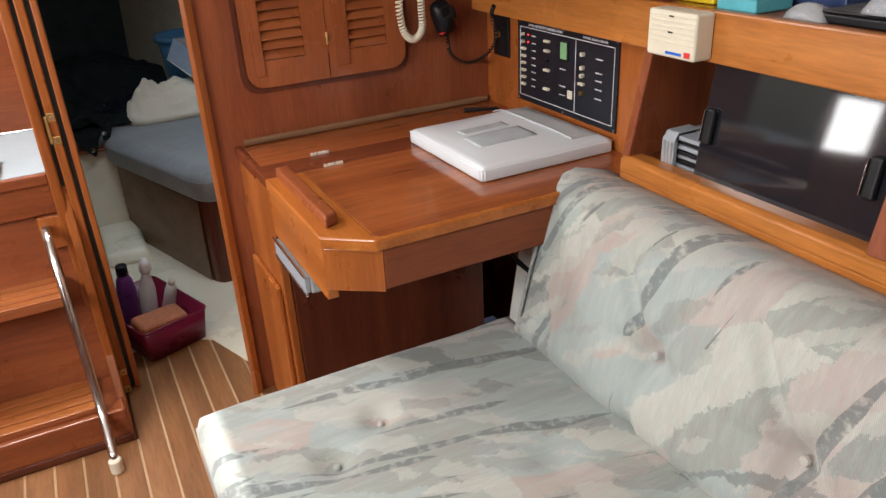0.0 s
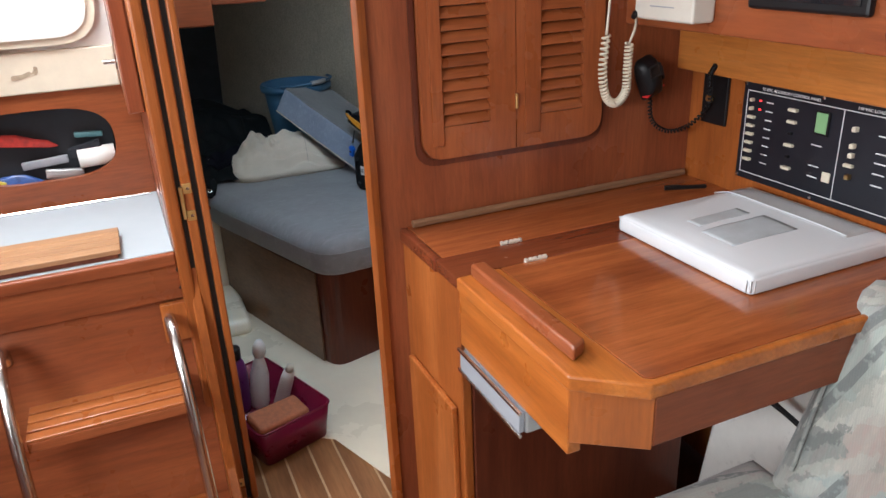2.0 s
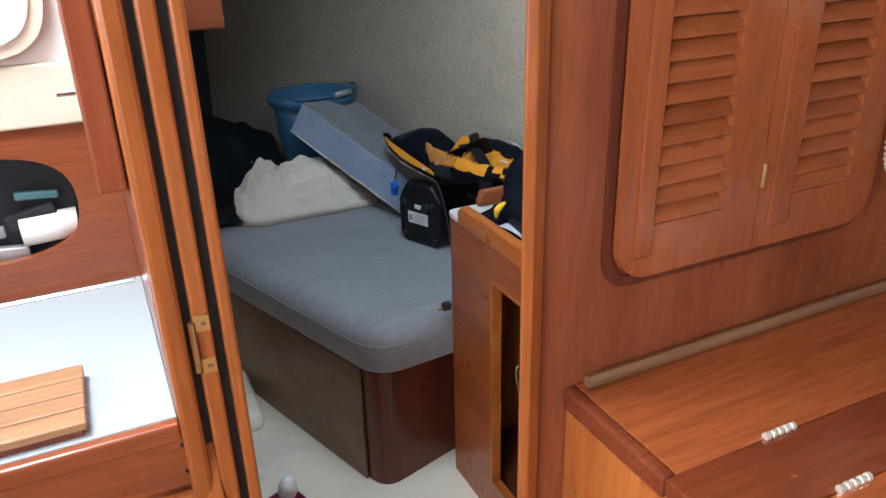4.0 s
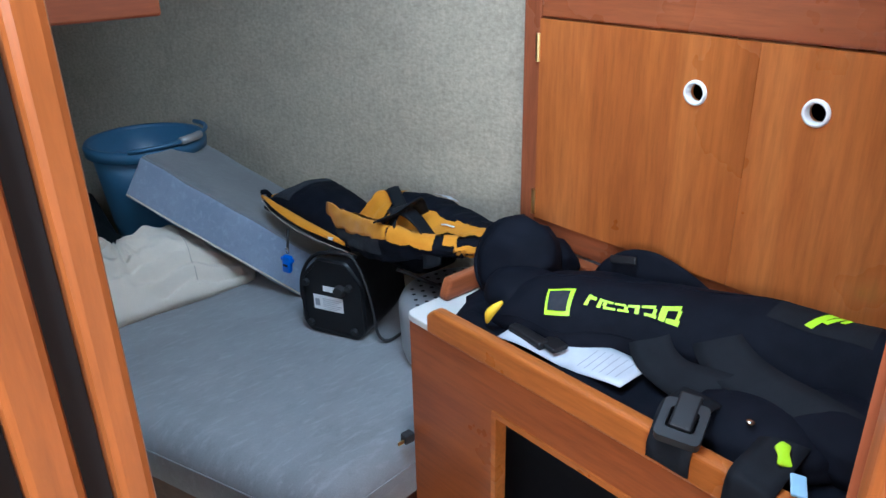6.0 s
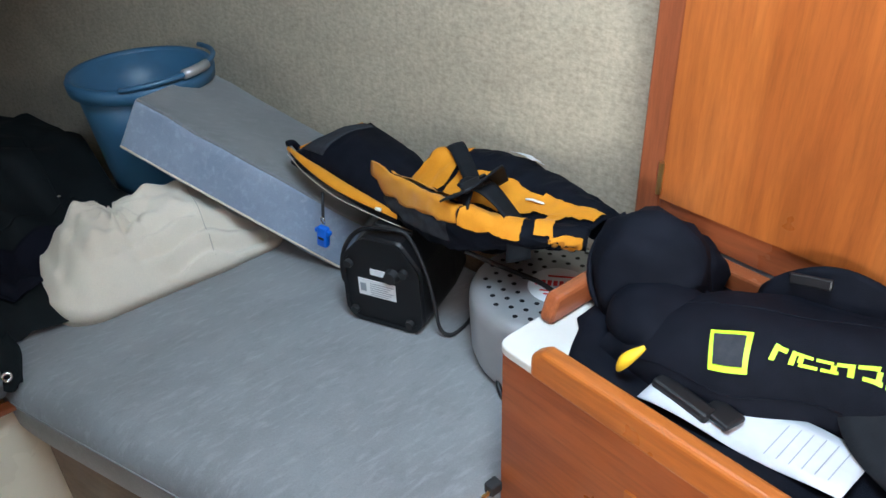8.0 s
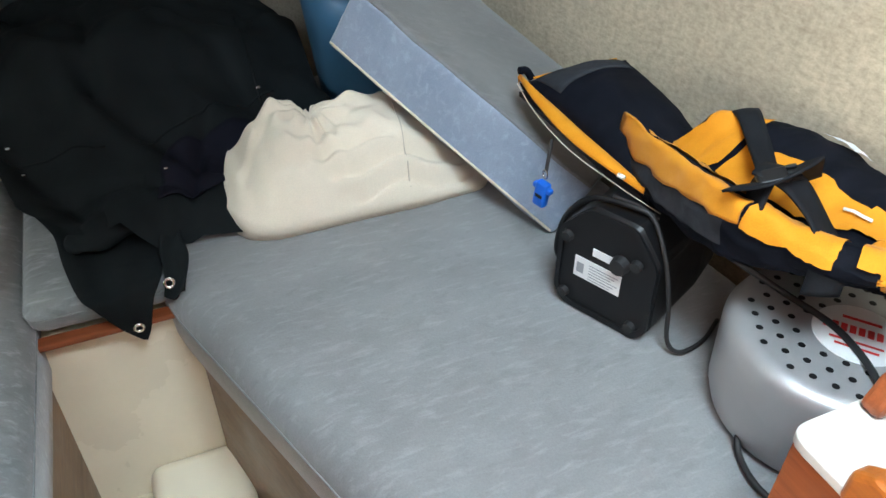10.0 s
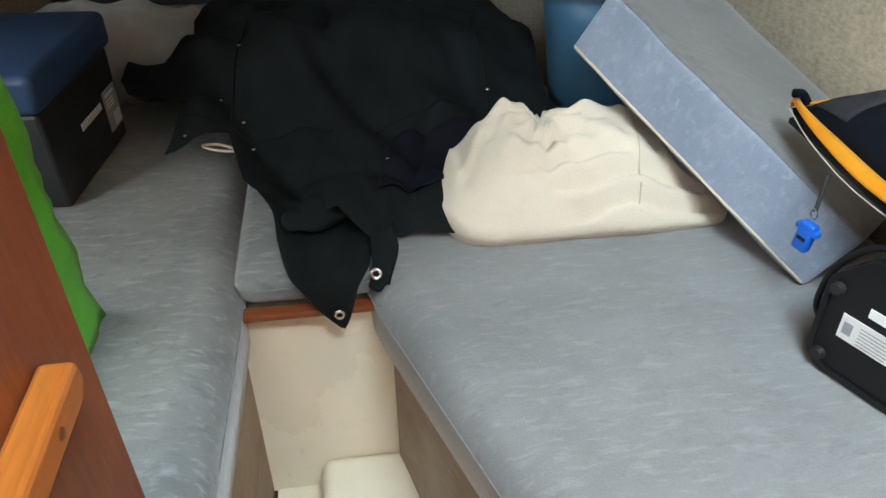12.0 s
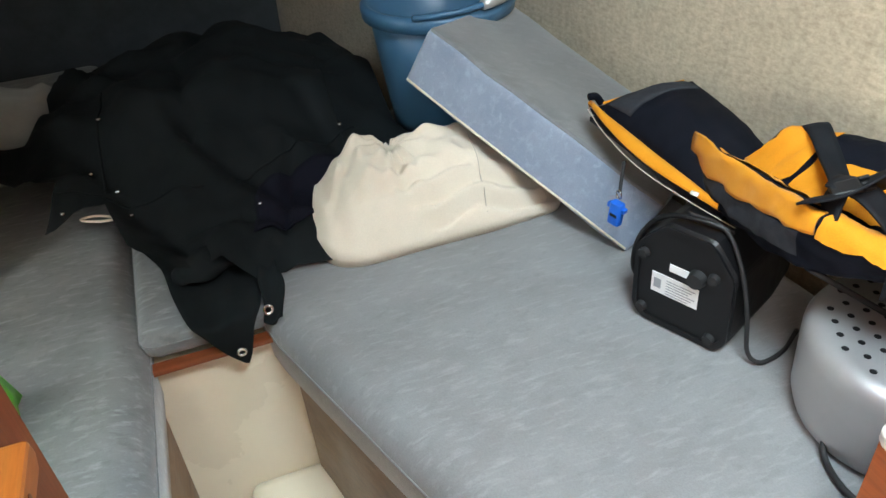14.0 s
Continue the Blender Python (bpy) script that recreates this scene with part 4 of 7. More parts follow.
for w in bk.verts:
    for ty in TUFTS:
        up, dx_ = w.co.x - 0.165, w.co.y - ty
        w.co.z -= 0.020 * math.exp(-((dx_ - 0.75 * up) / 0.020) ** 2) * ease(-0.02, 0.03, up) * ease(0.24, 0.10, up)
        w.co.z -= 0.013 * math.exp(-((dx_ + 0.55 * up) / 0.016) ** 2) * ease(-0.01, 0.03, up) * ease(0.20, 0.08, up)
        w.co.z -= 0.016 * math.exp(-((dx_ + 0.10 * up) / 0.018) ** 2) * ease(0.02, -0.03, up)
        w.co.z -= 0.010 * math.exp(-(up / 0.020) ** 2) * ease(0.16, 0.05, abs(dx_))
    w.co.z -= 0.012 * math.exp(-((w.co.y + 0.80 + 0.35 * (w.co.x - 0.15)) / 0.018) ** 2) * ease(0.02, 0.1, w.co.x) * ease(0.38, 0.3, w.co.x)
    w.co.y += 0.09 * (0.30 - w.co.x) * max(0.0, 1 - (-0.66 - w.co.y) / 0.18)
bm_back = turn(bk, frame_m((0.455, 0, 0.385), (0.26, 0, 0.965), (0, 1, 0)))
part("back_cushion", bm_back, SETTEE, settee, "", True)
for ty in TUFTS:
    part("button", turn(lathe([(0.001, 0.005), (0.007, 0.004), (0.009, 0.0)], (0, 0, 0), 12), frame_m((0.455 + 0.26 * 0.165 - 0.965 * 0.044, ty, 0.385 + 0.965 * 0.165 + 0.26 * 0.044), (0.26, 0, 0.965), (0, 1, 0))), SETTEE, settee)
part("piping", tube(smooth_line([(0.405, -0.70, 0.47), (0.44, -0.70, 0.60), (0.475, -0.70, 0.70)], 6), 0.004, 6), SETTEE, settee, "", True)

setting("wall_hull_liner_under_desk", prism([(0.60, 0.0), (0.70, 0.62), (0.749, 0.62), (0.749, 0.0)], -0.72, -0.29, 0.01, 2, "y"), WHITE, "white hull moulding under the desk", "wall")
setting("wall_settee_back", prism([(0.62, 0.0), (0.72, 0.66), (0.76, 0.66), (0.76, 0.0)], -3.6, -0.72, 0.0, 1, "y"), MAHOG_Y, "panel behind the settee back", "wall")
cables = thing("loose_cables", (0.6, -0.5, 0.4), "black loose cables hanging under the desk", "cable")
part("cable", tube(smooth_line([(0.56, -0.30, 0.48), (0.58, -0.42, 0.44), (0.575, -0.55, 0.425), (0.56, -0.62, 0.42)], 6), 0.004, 6), BLACKSOFT, cables, "", True)
part("cable", tube(smooth_line([(0.56, -0.30, 0.46), (0.585, -0.40, 0.425), (0.585, -0.52, 0.415), (0.57, -0.62, 0.41)], 6), 0.0035, 6), BLACKSOFT, cables, "", True)

# document case on the desk
case = thing("document_case", (0.55, -0.41, 0.746), "frosted white plastic document case on the desk", "case")
cm = frame_m((0.384, -0.588, 0.7462), (1.0, 0.012, 0), (-0.012, 1.0, 0))


def lid_z(a, b):
    """Height of the slack lid, a across and b back from the front edge."""
    rise = 0.010 * math.sin(math.pi * min(1.0, b / 0.36)) * (0.5 + 0.5 * ease(0.0, 0.12, a)) + 0.010 * math.exp(-((a - 0.26) / 0.07) ** 2) * ease(0.16, 0.34, b)
    edge_ = min(a, 0.356 - a, b, 0.356 - b)
    return 0.033 + rise * ease(0.0, 0.05, edge_) - 0.006 * ease(0.012, 0.0, edge_)


part("tray", turn(prism(round_poly([(0.0, 0.0), (0.356, 0.0), (0.356, 0.356), (0.0, 0.356)], 0.014, 3), 0.0, 0.029, 0.005, 3), cm), FROST, case, "", True)
part("lid", turn(sheet(lambda u, v: (0.002 + 0.352 * u, 0.002 + 0.352 * v, lid_z(0.002 + 0.352 * u, 0.002 + 0.352 * v)), 36, 36, 0.0018), cm), FROST, case, "", True)


def on_lid(a0, a1, b0, b1, lift, lean=0.0):
    return turn(sheet(lambda u, v: (lambda a, b: (a, b, lid_z(a, b) + lift))(a0 + (a1 - a0) * u + lean * v, b0 + (b1 - b0) * v), 14, 14, 0.0006), cm)


VEILED = plain("veiled_papers", (0.44, 0.48, 0.50), 0.35, var=0.16, scale=16)
part("window", on_lid(0.060, 0.215, 0.105, 0.185, 0.0006), VEILED, case, "grey card showing through the lid", True)
part("window", on_lid(0.075, 0.200, 0.205, 0.240, 0.0006), VEILED, case, "grey card showing through the lid", True)
part("flap", on_lid(0.262, 0.340, 0.040, 0.345, 0.0008, -0.02), plain("greyed_frosted_plastic", (0.50, 0.51, 0.51), 0.38, var=0.10, scale=10), case, "greyer folded flap", True)
part("fold_line", turn(tube([(0.262 - 0.02 * k / 16, 0.040 + 0.305 * k / 16, lid_z(0.262 - 0.02 * k / 16, 0.040 + 0.305 * k / 16) + 0.0042) for k in range(17)], 0.0014, 5), cm), FROST, case, "", True)
pen = thing("pen", (0.57, -0.10, 0.746), "small black pen lying at the back of the desk", "pen")
part("barrel", tube([(0.62, -0.085, 0.7512), (0.71, -0.12, 0.7512)], 0.0048, 8), BLACK, pen)
part("clip", tube([(0.62, -0.083, 0.757), (0.655, -0.097, 0.757)], 0.0015, 6), CHROME, pen)

# ---- companionway ----
eng = thing("engine_box", (-0.7, 0.1, 0.0), "mahogany engine box under the companionway", "engine box")
part("plinth", box(-1.4, -0.415, -0.030, 0.160, 0.0, 0.100, 0.004), MAHOG_X, eng)
part("skirting", box(-1.4, -0.412, -0.040, -0.0305, 0.0, 0.022, 0.003), DARKWOOD, eng)
part("front_panel", prism([(0.150, 0.101), (0.255, 0.585), (0.275, 0.585), (0.172, 0.101)], -1.4, -0.432, 0.0, 1, "x"), MAHOG_X, eng)
part("apron", box(-1.4, -0.432, 0.232, 0.254, 0.586, 0.684, 0.003), MAHOG_X, eng)
part("apron_batten", prism([(0.196, 0.50), (0.224, 0.50), (0.228, 0.585), (0.212, 0.585)], -0.50, -0.433, 0.002, 1, "x"), TEAK, eng)
part("nosing", box(-1.4, -0.448, 0.214, 0.2315, 0.672, 0.701, 0.004), MAHOG_X, eng)
part("side_board", prism([(-0.040, 0.0), (0.200, 0.0), (0.255, 0.672), (0.215, 0.672), (0.10, 0.20)], -0.4315, -0.409, 0.003, 1, "x"), TEAK, eng)
for z in (0.612, 0.655):
    part("screw", turn(lathe([(0.001, 0.0015), (0.004, 0.001), (0.005, 0.0)], (0, 0, 0), 10), pose(-0.447, 0.2318, z, 90, 0, 0)), BLACK, eng)
top = thing("companionway_shelf", (-0.7, 0.47, 0.7), "white laminate shelf behind the ladder with a piano hinge", "shelf")
part("laminate", box(-1.4, -0.449, 0.2316, 0.709, 0.690, 0.7022, 0.001), plain("blue_white_laminate", (0.37, 0.42, 0.445), 0.45, var=0.02, bumpy=0.0), top)
part("piano_hinge", tube([(-1.4, 0.690, 0.7045), (-0.462, 0.690, 0.7045)], 0.0035, 6), CHROME, top)
pad = thing("teak_step_board", (-0.72, 0.31, 0.702), "grooved teak step board lying on the white shelf", "step")
part("batten", box(-0.96, -0.56, 0.242, 0.386, 0.7024, 0.712), DARKWOOD, pad)
for k in range(4):
    part("slat", box(-0.98, -0.553, 0.2375 + 0.0385 * k, 0.2732 + 0.0385 * k, 0.7125, 0.7245, 0.002), STEPTEAK, pad)

ladder = thing("companionway_ladder", (-0.64, 0.0, 0.0), "teak and stainless companionway ladder on the engine box", "ladder")
for x in (-0.472, -0.805):
    part("rail", tube(smooth_line([(x + 0.004, -0.143, 0.028), (x, -0.010, 0.130), (x - 0.006, 0.068, 0.40), (x - 0.010, 0.125, 0.515), (x - 0.012, 0.180, 0.556), (x - 0.012, 0.225, 0.545), (x - 0.012, 0.238, 0.515)], 7), 0.0125, 12), CHROME, ladder, "bent stainless tube rail", True)
    part("foot", lathe([(0.001, 0.0), (0.0165, 0.0), (0.0165, 0.034), (0.013, 0.038)], (x + 0.004, -0.146, 0.0005), 16), IVORY, ladder, "ivory rubber foot")
for z, y0, y1 in ((0.119, -0.012, 0.150), (0.413, 0.080, 0.222)):
    tr = part("tread", box(-0.796, -0.480, y0, y1, z - 0.030, z - 0.0065, 0.003), MAHOG_X, ladder)
    w = (y1 - y0) / 4
    for k in range(4):
        part("slat", box(-0.797, -0.479, y0 + w * k + 0.001, y0 + w * (k + 1) - 0.0060, z - 0.006, z, 0.0015), TEAK_X, tr)

oval = [(-0.705 + (0.182 if math.cos(a) > 0 else -0.182) * abs(math.cos(a)) ** 0.62, 0.861 + 0.092 * (1 if math.sin(a) > 0 else -1) * abs(math.sin(a)) ** 0.75) for a in [6.28318 * k / 40 + 0.01 for k in range(40)]]
setting("wall_companionway", plate_with_hole([(-1.4, 0.7025), (-0.449, 0.7025), (-0.449, 0.995), (-1.4, 0.995)], oval, 0.71, 0.728), MAHOG_X, "mahogany panel with a rounded stowage opening", "wall")
setting("trim_cream_strip", box(-1.4, -0.483, 0.700, 0.728, 0.9955, 1.095, 0.004), IVORY, "cream moulded strip with a worn mark", "trim")
for mx, mz, sx_, ang in ((-0.700, 1.040, 0.026, 12), (-0.668, 1.050, 0.011, 70)):
    solo("worn_mark", turn(prism(round_poly([(-sx_, -0.004), (-sx_ * 0.2, -0.0075), (sx_, -0.003), (sx_ * 0.8, 0.006), (sx_ * 0.1, 0.003), (-sx_ * 0.8, 0.007)], 0.003, 3), 0.0, 0.0006), pose(mx, 0.6995, mz, 90, -ang, 0)), plain("tan_scuff", (0.36, 0.29, 0.20), 0.7, var=0.3, scale=120), "small tan scuff mark on the cream strip", "stain")
port = rect(-0.98, -0.552, 1.150, 1.340, 0.07, 6)
setting("wall_companionway_upper", plate_with_hole([(-1.4, 1.0955), (-0.483, 1.0955), (-0.483, 1.95), (-1.4, 1.95)], port, 0.712, 0.732), CEIL, "white moulded bulkhead around the portlight", "wall")
win = tagged(thing("window_1", (-0.76, 0.71, 1.15), "rounded portlight with a moulded cream frame", "window"), kind="structure")
part("window_frame", plate_with_hole(rect(-1.028, -0.505, 1.106, 1.386, 0.10, 7), rect(-0.985, -0.547, 1.146, 1.344, 0.07, 7), 0.690, 0.7115), IVORY, win)
part("inner_lip", plate_with_hole(rect(-1.008, -0.525, 1.124, 1.366, 0.085, 7), rect(-0.980, -0.552, 1.150, 1.340, 0.068, 7), 0.684, 0.6895), WHITE, win)
GLASS, _nt, _b = shader("clear_pane")
_b.inputs["Base Color"].default_value = (1, 1, 1, 1)
_b.inputs["Roughness"].default_value = 0.08
_b.inputs["Transmission Weight"].default_value = 1.0
pane = part("pane", box(-0.99, -0.545, 0.718, 0.722, 1.143, 1.347), GLASS, win)
pane.visible_shadow = False
DAY, _nt, _b = shader("bright_day_outside")
_b.inputs["Base Color"].default_value = (0.8, 0.8, 0.8, 1)
_b.inputs["Emission Color"].default_value = (0.95, 0.98, 1.0, 1)
_b.inputs["Emission Strength"].default_value = 2.2
setting("backdrop", box(-1.30, -0.50, 0.870, 0.880, 1.112, 1.60), DAY, "bright hazy sky beyond the portlight", "backdrop")
setting("wall_companionway_side", box(-0.482, -0.449, 0.285, 0.760, 0.9955, 1.95, 0.004), MAHOG, "mahogany side of the companionway", "wall")
setting("wall_companionway_side_lower", box(-0.4485, -0.432, 0.235, 0.709, 0.7025, 0.995, 0.002), MAHOG, "mahogany side beside the white shelf", "wall")
catch = thing("door_catch", (-0.45, 0.55, 1.07), "small chrome door catch on the companionway side", "catch")
part("plate", box(-0.486, -0.4825, 0.540, 0.570, 1.055, 1.090, 0.001), CHROME, catch)
part("pin", tube([(-0.487, 0.555, 1.072), (-0.512, 0.555, 1.072)], 0.005, 8), CHROME, catch)

# stowed gear behind the rounded opening
setting("stowage_behind_opening", box(-1.4, -0.451, 0.729, 0.758, 0.7025, 0.764), DARKWOOD, "dark floor of the stowage", "shelf")
for nm, poly, at, mat, lab in (
    ("red_cloth", [(-0.14, -0.012), (0.08, -0.012), (0.10, 0.012), (-0.13, 0.012)], (-0.755, 0.748, 0.862), plain("dull_red_cloth", (0.36, 0.030, 0.022), 0.9, var=0.4, scale=60), "crumpled red cloth stowed behind the opening"),
    ("blue_cloth", [(-0.09, -0.012), (0.06, -0.012), (0.06, 0.012), (-0.09, 0.012)], (-0.755, 0.745, 0.758), plain("blue_wrapper", (0.03, 0.08, 0.26), 0.35, var=0.5, scale=50), "blue cloth in the stowage")):
    solo(nm, turn(puff(resample(round_poly(poly, 0.015), 0.02), 0, 0.03, 5, 0.6, 0.012, 2.0), pose(*at, 0, 8, 0)), mat, lab, "cloth", True)
for nm, mm, size, mat, lab in (
    ("grey_tin", (-0.66, 0.744, 0.778, 0, 6, 0), (0.045, 0.010, 0.012), SILVER, "dull silver tin lying in the stowage"),
    ("dark_pouch", (-0.60, 0.744, 0.835, 0, -12, 0), (0.040, 0.010, 0.014), CHARCOAL, "dark pouch in the stowage"),
    ("teal_packet", (-0.585, 0.748, 0.872, 0, 4, 0), (0.034, 0.008, 0.007), plain("teal_packet_card", (0.08, 0.20, 0.22), 0.5), "small teal packet in the stowage"),
    ("yellow_packet", (-0.815, 0.742, 0.775, 0, 20, 0), (0.018, 0.008, 0.008), plain("yellow_card", (0.50, 0.42, 0.05), 0.5), "small yellow packet in the stowage"),
    ("grey_sleeve", (-0.70, 0.748, 0.812, 0, -4, 0), (0.055, 0.008, 0.010), GREYMARK, "grey plastic sleeve in the stowage")):
    solo(nm, turn(box(-size[0], size[0], -size[1], size[1], -size[2], size[2], 0.003), pose(*mm)), mat, lab, "packet", True)
solo("paper_roll", tube([(-0.62, 0.742, 0.812), (-0.53, 0.742, 0.815)], 0.026, 20), WHITE, "white paper roll behind the opening", "roll", True)

# folded door leaves
door = tagged(thing("door_1", (-0.38, 0.35, 0.0), "folded teak door leaves standing open beside the doorway", "door"), kind="structure")
leaf_a = part("door_leaf", box(-0.411, -0.3895, 0.198, 0.50, 0.012, 1.86, 0.004), TEAK, door)
leaf_b = part("door_leaf", box(-0.3775, -0.3615, 0.200, 0.50, 0.012, 1.86, 0.004), TEAK, door)
# black strips put in for the dark of the gaps between leaves
part("gasket", box(-0.3892, -0.3778, 0.212, 0.49, 0.012, 1.86), BLACKSOFT, door, "black strip standing for the shaded gap")
part("gasket", box(-0.4208, -0.4112, 0.212, 0.49, 0.012, 1.86), BLACKSOFT, door, "black strip standing for the shaded gap")
setting("door_post", box(-0.4475, -0.421, 0.196, 0.283, 0.0, 1.95, 0.006), TEAK, "rounded teak post beside the folded doors", "trim")
for zc in (0.815, 0.045, 1.62):
    h = part("hinge", tube([(-0.413, 0.1945, zc - 0.035), (-0.413, 0.1945, zc + 0.035)], 0.0045, 10), BRASS, door, "brass door hinge")
    for dz in (-0.030, 0.030):
        part("leaf_plate", box(-0.4095, -0.391, 0.1945, 0.1978, zc + dz - 0.011, zc + dz + 0.011, 0.001), BRASS, h)
        part("screw", turn(lathe([(0.001, 0.0015), (0.003, 0.001), (0.0035, 0.0)], (0, 0, 0), 10), pose(-0.399, 0.1944, zc + dz, 90, 0, 0)), CHROME, h)

# ---- aft cabin joinery ----
berth = thing("berth_locker", (0.1, 1.2, 0.0), "dark mahogany berth base with a rounded corner", "berth")
bp = round_poly([(-0.232, 1.425), (0.000, 0.727), (0.252, 0.800), (0.560, 0.80), (0.45, 2.0), (-0.232, 2.0)], 0.055, 6)
part("body", prism(bp, 0.0, 0.334), DARKWOOD, berth)
sidep = frame_m((-0.2305, 1.405, 0.0), (0.217, -0.650, 0), (0, 0, 1))
part("side_veneer", turn(box(0.0, 0.652, 0.004, 0.330, -0.0005, 0.004), sidep), RISER, berth, "caramel veneer along the foot well")
ledge = thing("berth_riser", (-0.33, 1.43, 0.0), "cream moulded end of the foot well", "berth")
part("moulding", prism([(1.42, 0.0), (1.435, 0.39), (1.60, 0.39), (1.60, 0.0)], -0.52, -0.205, 0.0, 1, "x"), GELCOAT, ledge)
part("well_block", prism([(1.10, 0.0), (1.12, 0.060), (1.33, 0.066), (1.4195, 0.082), (1.4195, 0.0)], -0.37, -0.205, 0.024, 4, "x"), GELCOAT, ledge, "", True)
part("front_strip", box(-0.52, -0.20, 1.402, 1.425, 0.3995, 0.4105, 0.003), DARKENED_RED, ledge, "teak strip under the cushion")
pberth = thing("port_berth_base", (-0.8, 1.4, 0.0), "caramel port berth base beside the foot well", "berth")
part("body", prism([(-1.14, 0.79), (-0.495, 0.79), (-0.462, 0.86), (-0.455, 1.60), (-0.455, 2.8), (-1.14, 2.8)], 0.0, 0.322), RISER, pberth)


def inset(poly, d):
    """A closed plane outline moved inward by d."""
    n, out = len(poly), []
    area = sum(poly[k][0] * poly[(k + 1) % n][1] - poly[(k + 1) % n][0] * poly[k][1] for k in range(n))
    turn_ = 1.0 if area > 0 else -1.0
    for k in range(n):
        a, b = Vector(poly[k - 1]), Vector(poly[(k + 1) % n])
        t = (b - a).normalized()
        out.append((poly[k][0] - t.y * d * turn_, poly[k][1] + t.x * d * turn_))
    return out


def mattress(name, poly, z0, z1, label, mat, r=0.045, corner=0.08, group="berth mattresses"):
    """A foam mattress with a rolled upper edge and a piped seam."""
    line = resample(round_poly(poly, corner, 7), 0.02)
    bm = bmesh.new()
    rows = [(0.014, z0), (0.003, z0 + 0.012)]
    rows += [(r * (1 - math.cos(0.19635 * k)), z1 - r + r * math.sin(0.19635 * k)) for k in range(9)]
    rings = [[bm.verts.new((x, y, z + (0.0025 * noise.noise((x * 9, y * 9, 1.0)) if z > z0 else 0))) for x, y in inset(line, d)] for d, z in rows]
    n = len(line)
    for p, q in zip(rings, rings[1:]):
        for k in range(n):
            bm.faces.new((p[k], p[(k + 1) % n], q[(k + 1) % n], q[k]))
    bm.faces.new(rings[0])
    bm.faces.new(rings[-1])
    t = thing(name, (sum(p[0] for p in poly) / len(poly), sum(p[1] for p in poly) / len(poly), z0), label, "mattress", group)
    part("cushion", bm, mat, t, "", True)
    part("seam", tube([(x, y, z1 - r * 0.9) for x, y in inset(line, -0.0002)], 0.0012, 5, True), mat, t, "", True)
    return t


right_poly = [(-0.272, 1.44), (-0.014, 0.700), (0.188, 0.722), (0.31, 0.735), (0.575, 0.735), (0.50, 1.55), (0.36, 2.05), (-0.272, 2.05)]
mt = mattress("berth_mattress", right_poly, 0.336, 0.462, "grey velour berth mattress beside the hull lining", GREYCLOTH, 0.055, 0.09)
ml = mattress("port_mattress", [(-1.12, 0.80), (-0.53, 0.80), (-0.495, 0.80), (-0.447, 0.86), (-0.442, 1.42), (-0.455, 1.75), (-0.50, 2.75), (-1.12, 2.75)], 0.324, 0.466, "grey velour port berth mattress under a tool box", PORT_SHADE_GREY, 0.055, 0.06)
mattress("centre_mattress", [(-0.452, 1.418), (-0.245, 1.418), (-0.245, 2.3), (-0.46, 2.3)], 0.412, 0.462, "grey centre cushion between the two berths", PORT_SHADE_GREY, 0.02, 0.03)

counter = thing("counter_cabinet", (0.33, 0.38, 0.0), "mahogany counter cabinet with an open dark cubby", "cabinet")
part("face_frame", plate_with_hole([(0.031, 0.0), (0.722, 0.0), (0.722, 0.694), (0.031, 0.694)], [(0.075, 0.10), (0.535, 0.10), (0.535, 0.620), (0.075, 0.620)], 0.190, 0.208, "x"), COUNTERWOOD, counter)
part("end_panel", box(0.2085, 0.55, 0.704, 0.722, 0.0, 0.694), TEAK, counter)
# black sheet that stands for the shade inside the cubby
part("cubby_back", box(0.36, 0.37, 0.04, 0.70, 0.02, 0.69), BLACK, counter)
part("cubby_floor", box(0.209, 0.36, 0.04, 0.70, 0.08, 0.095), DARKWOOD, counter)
part("cubby_rim", plate_with_hole(rect(0.074, 0.536, 0.099, 0.621), rect(0.083, 0.527, 0.108, 0.612), 0.187, 0.2085, "x"), TEAK_Y, counter)
part("worktop", prism(resample(round_poly([(0.184, 0.031), (0.56, 0.031), (0.56, 0.728), (0.184, 0.728)], 0.02), 0.3), 0.695, 0.7065, 0.002), plain("counter_laminate", (0.60, 0.585, 0.54), 0.35, var=0.04), counter, "white laminate top")
fr = prism([(0.05, 0.694), (0.672, 0.694), (0.672, 0.725), (0.655, 0.738), (0.05, 0.738)], 0.181, 0.203, 0.006, 3, "x")
part("front_fiddle", fr, TEAK_Y, counter, "rounded teak fiddle rail")
fe = prism([(0.252, 0.707), (0.252, 0.716), (0.262, 0.742), (0.475, 0.742), (0.475, 0.707)], 0.704, 0.724, 0.005, 2, "y")
part("end_fiddle", fe, MAHOG_X, counter, "short end fiddle rail")
part("back_rail", box(0.455, 0.479, 0.04, 0.700, 0.7066, 0.742, 0.004), MAHOG_Y, counter)
bag_in = part("cubby_bag", turn(puff(resample(round_poly([(-0.15, -0.06), (0.15, -0.06), (0.15, 0.06), (-0.15, 0.06)], 0.04), 0.03), 0, 0.35, 8, 0.5, 0.02, 3.0), pose(0.285, 0.30, 0.096, 0, 0, 90)), CHARCOAL, counter, "dark bag inside the cubby", True)
part("wire_clip", tube(smooth_line([(0.205, 0.44, 0.38), (0.200, 0.45, 0.45), (0.203, 0.43, 0.47), (0.205, 0.42, 0.46)], 5), 0.003, 6), CHROME, counter, "", True)

cup = thing("wall_cupboard", (0.52, 0.40, 0.74), "orange-brown teak wall cupboard with finger holes", "cabinet")
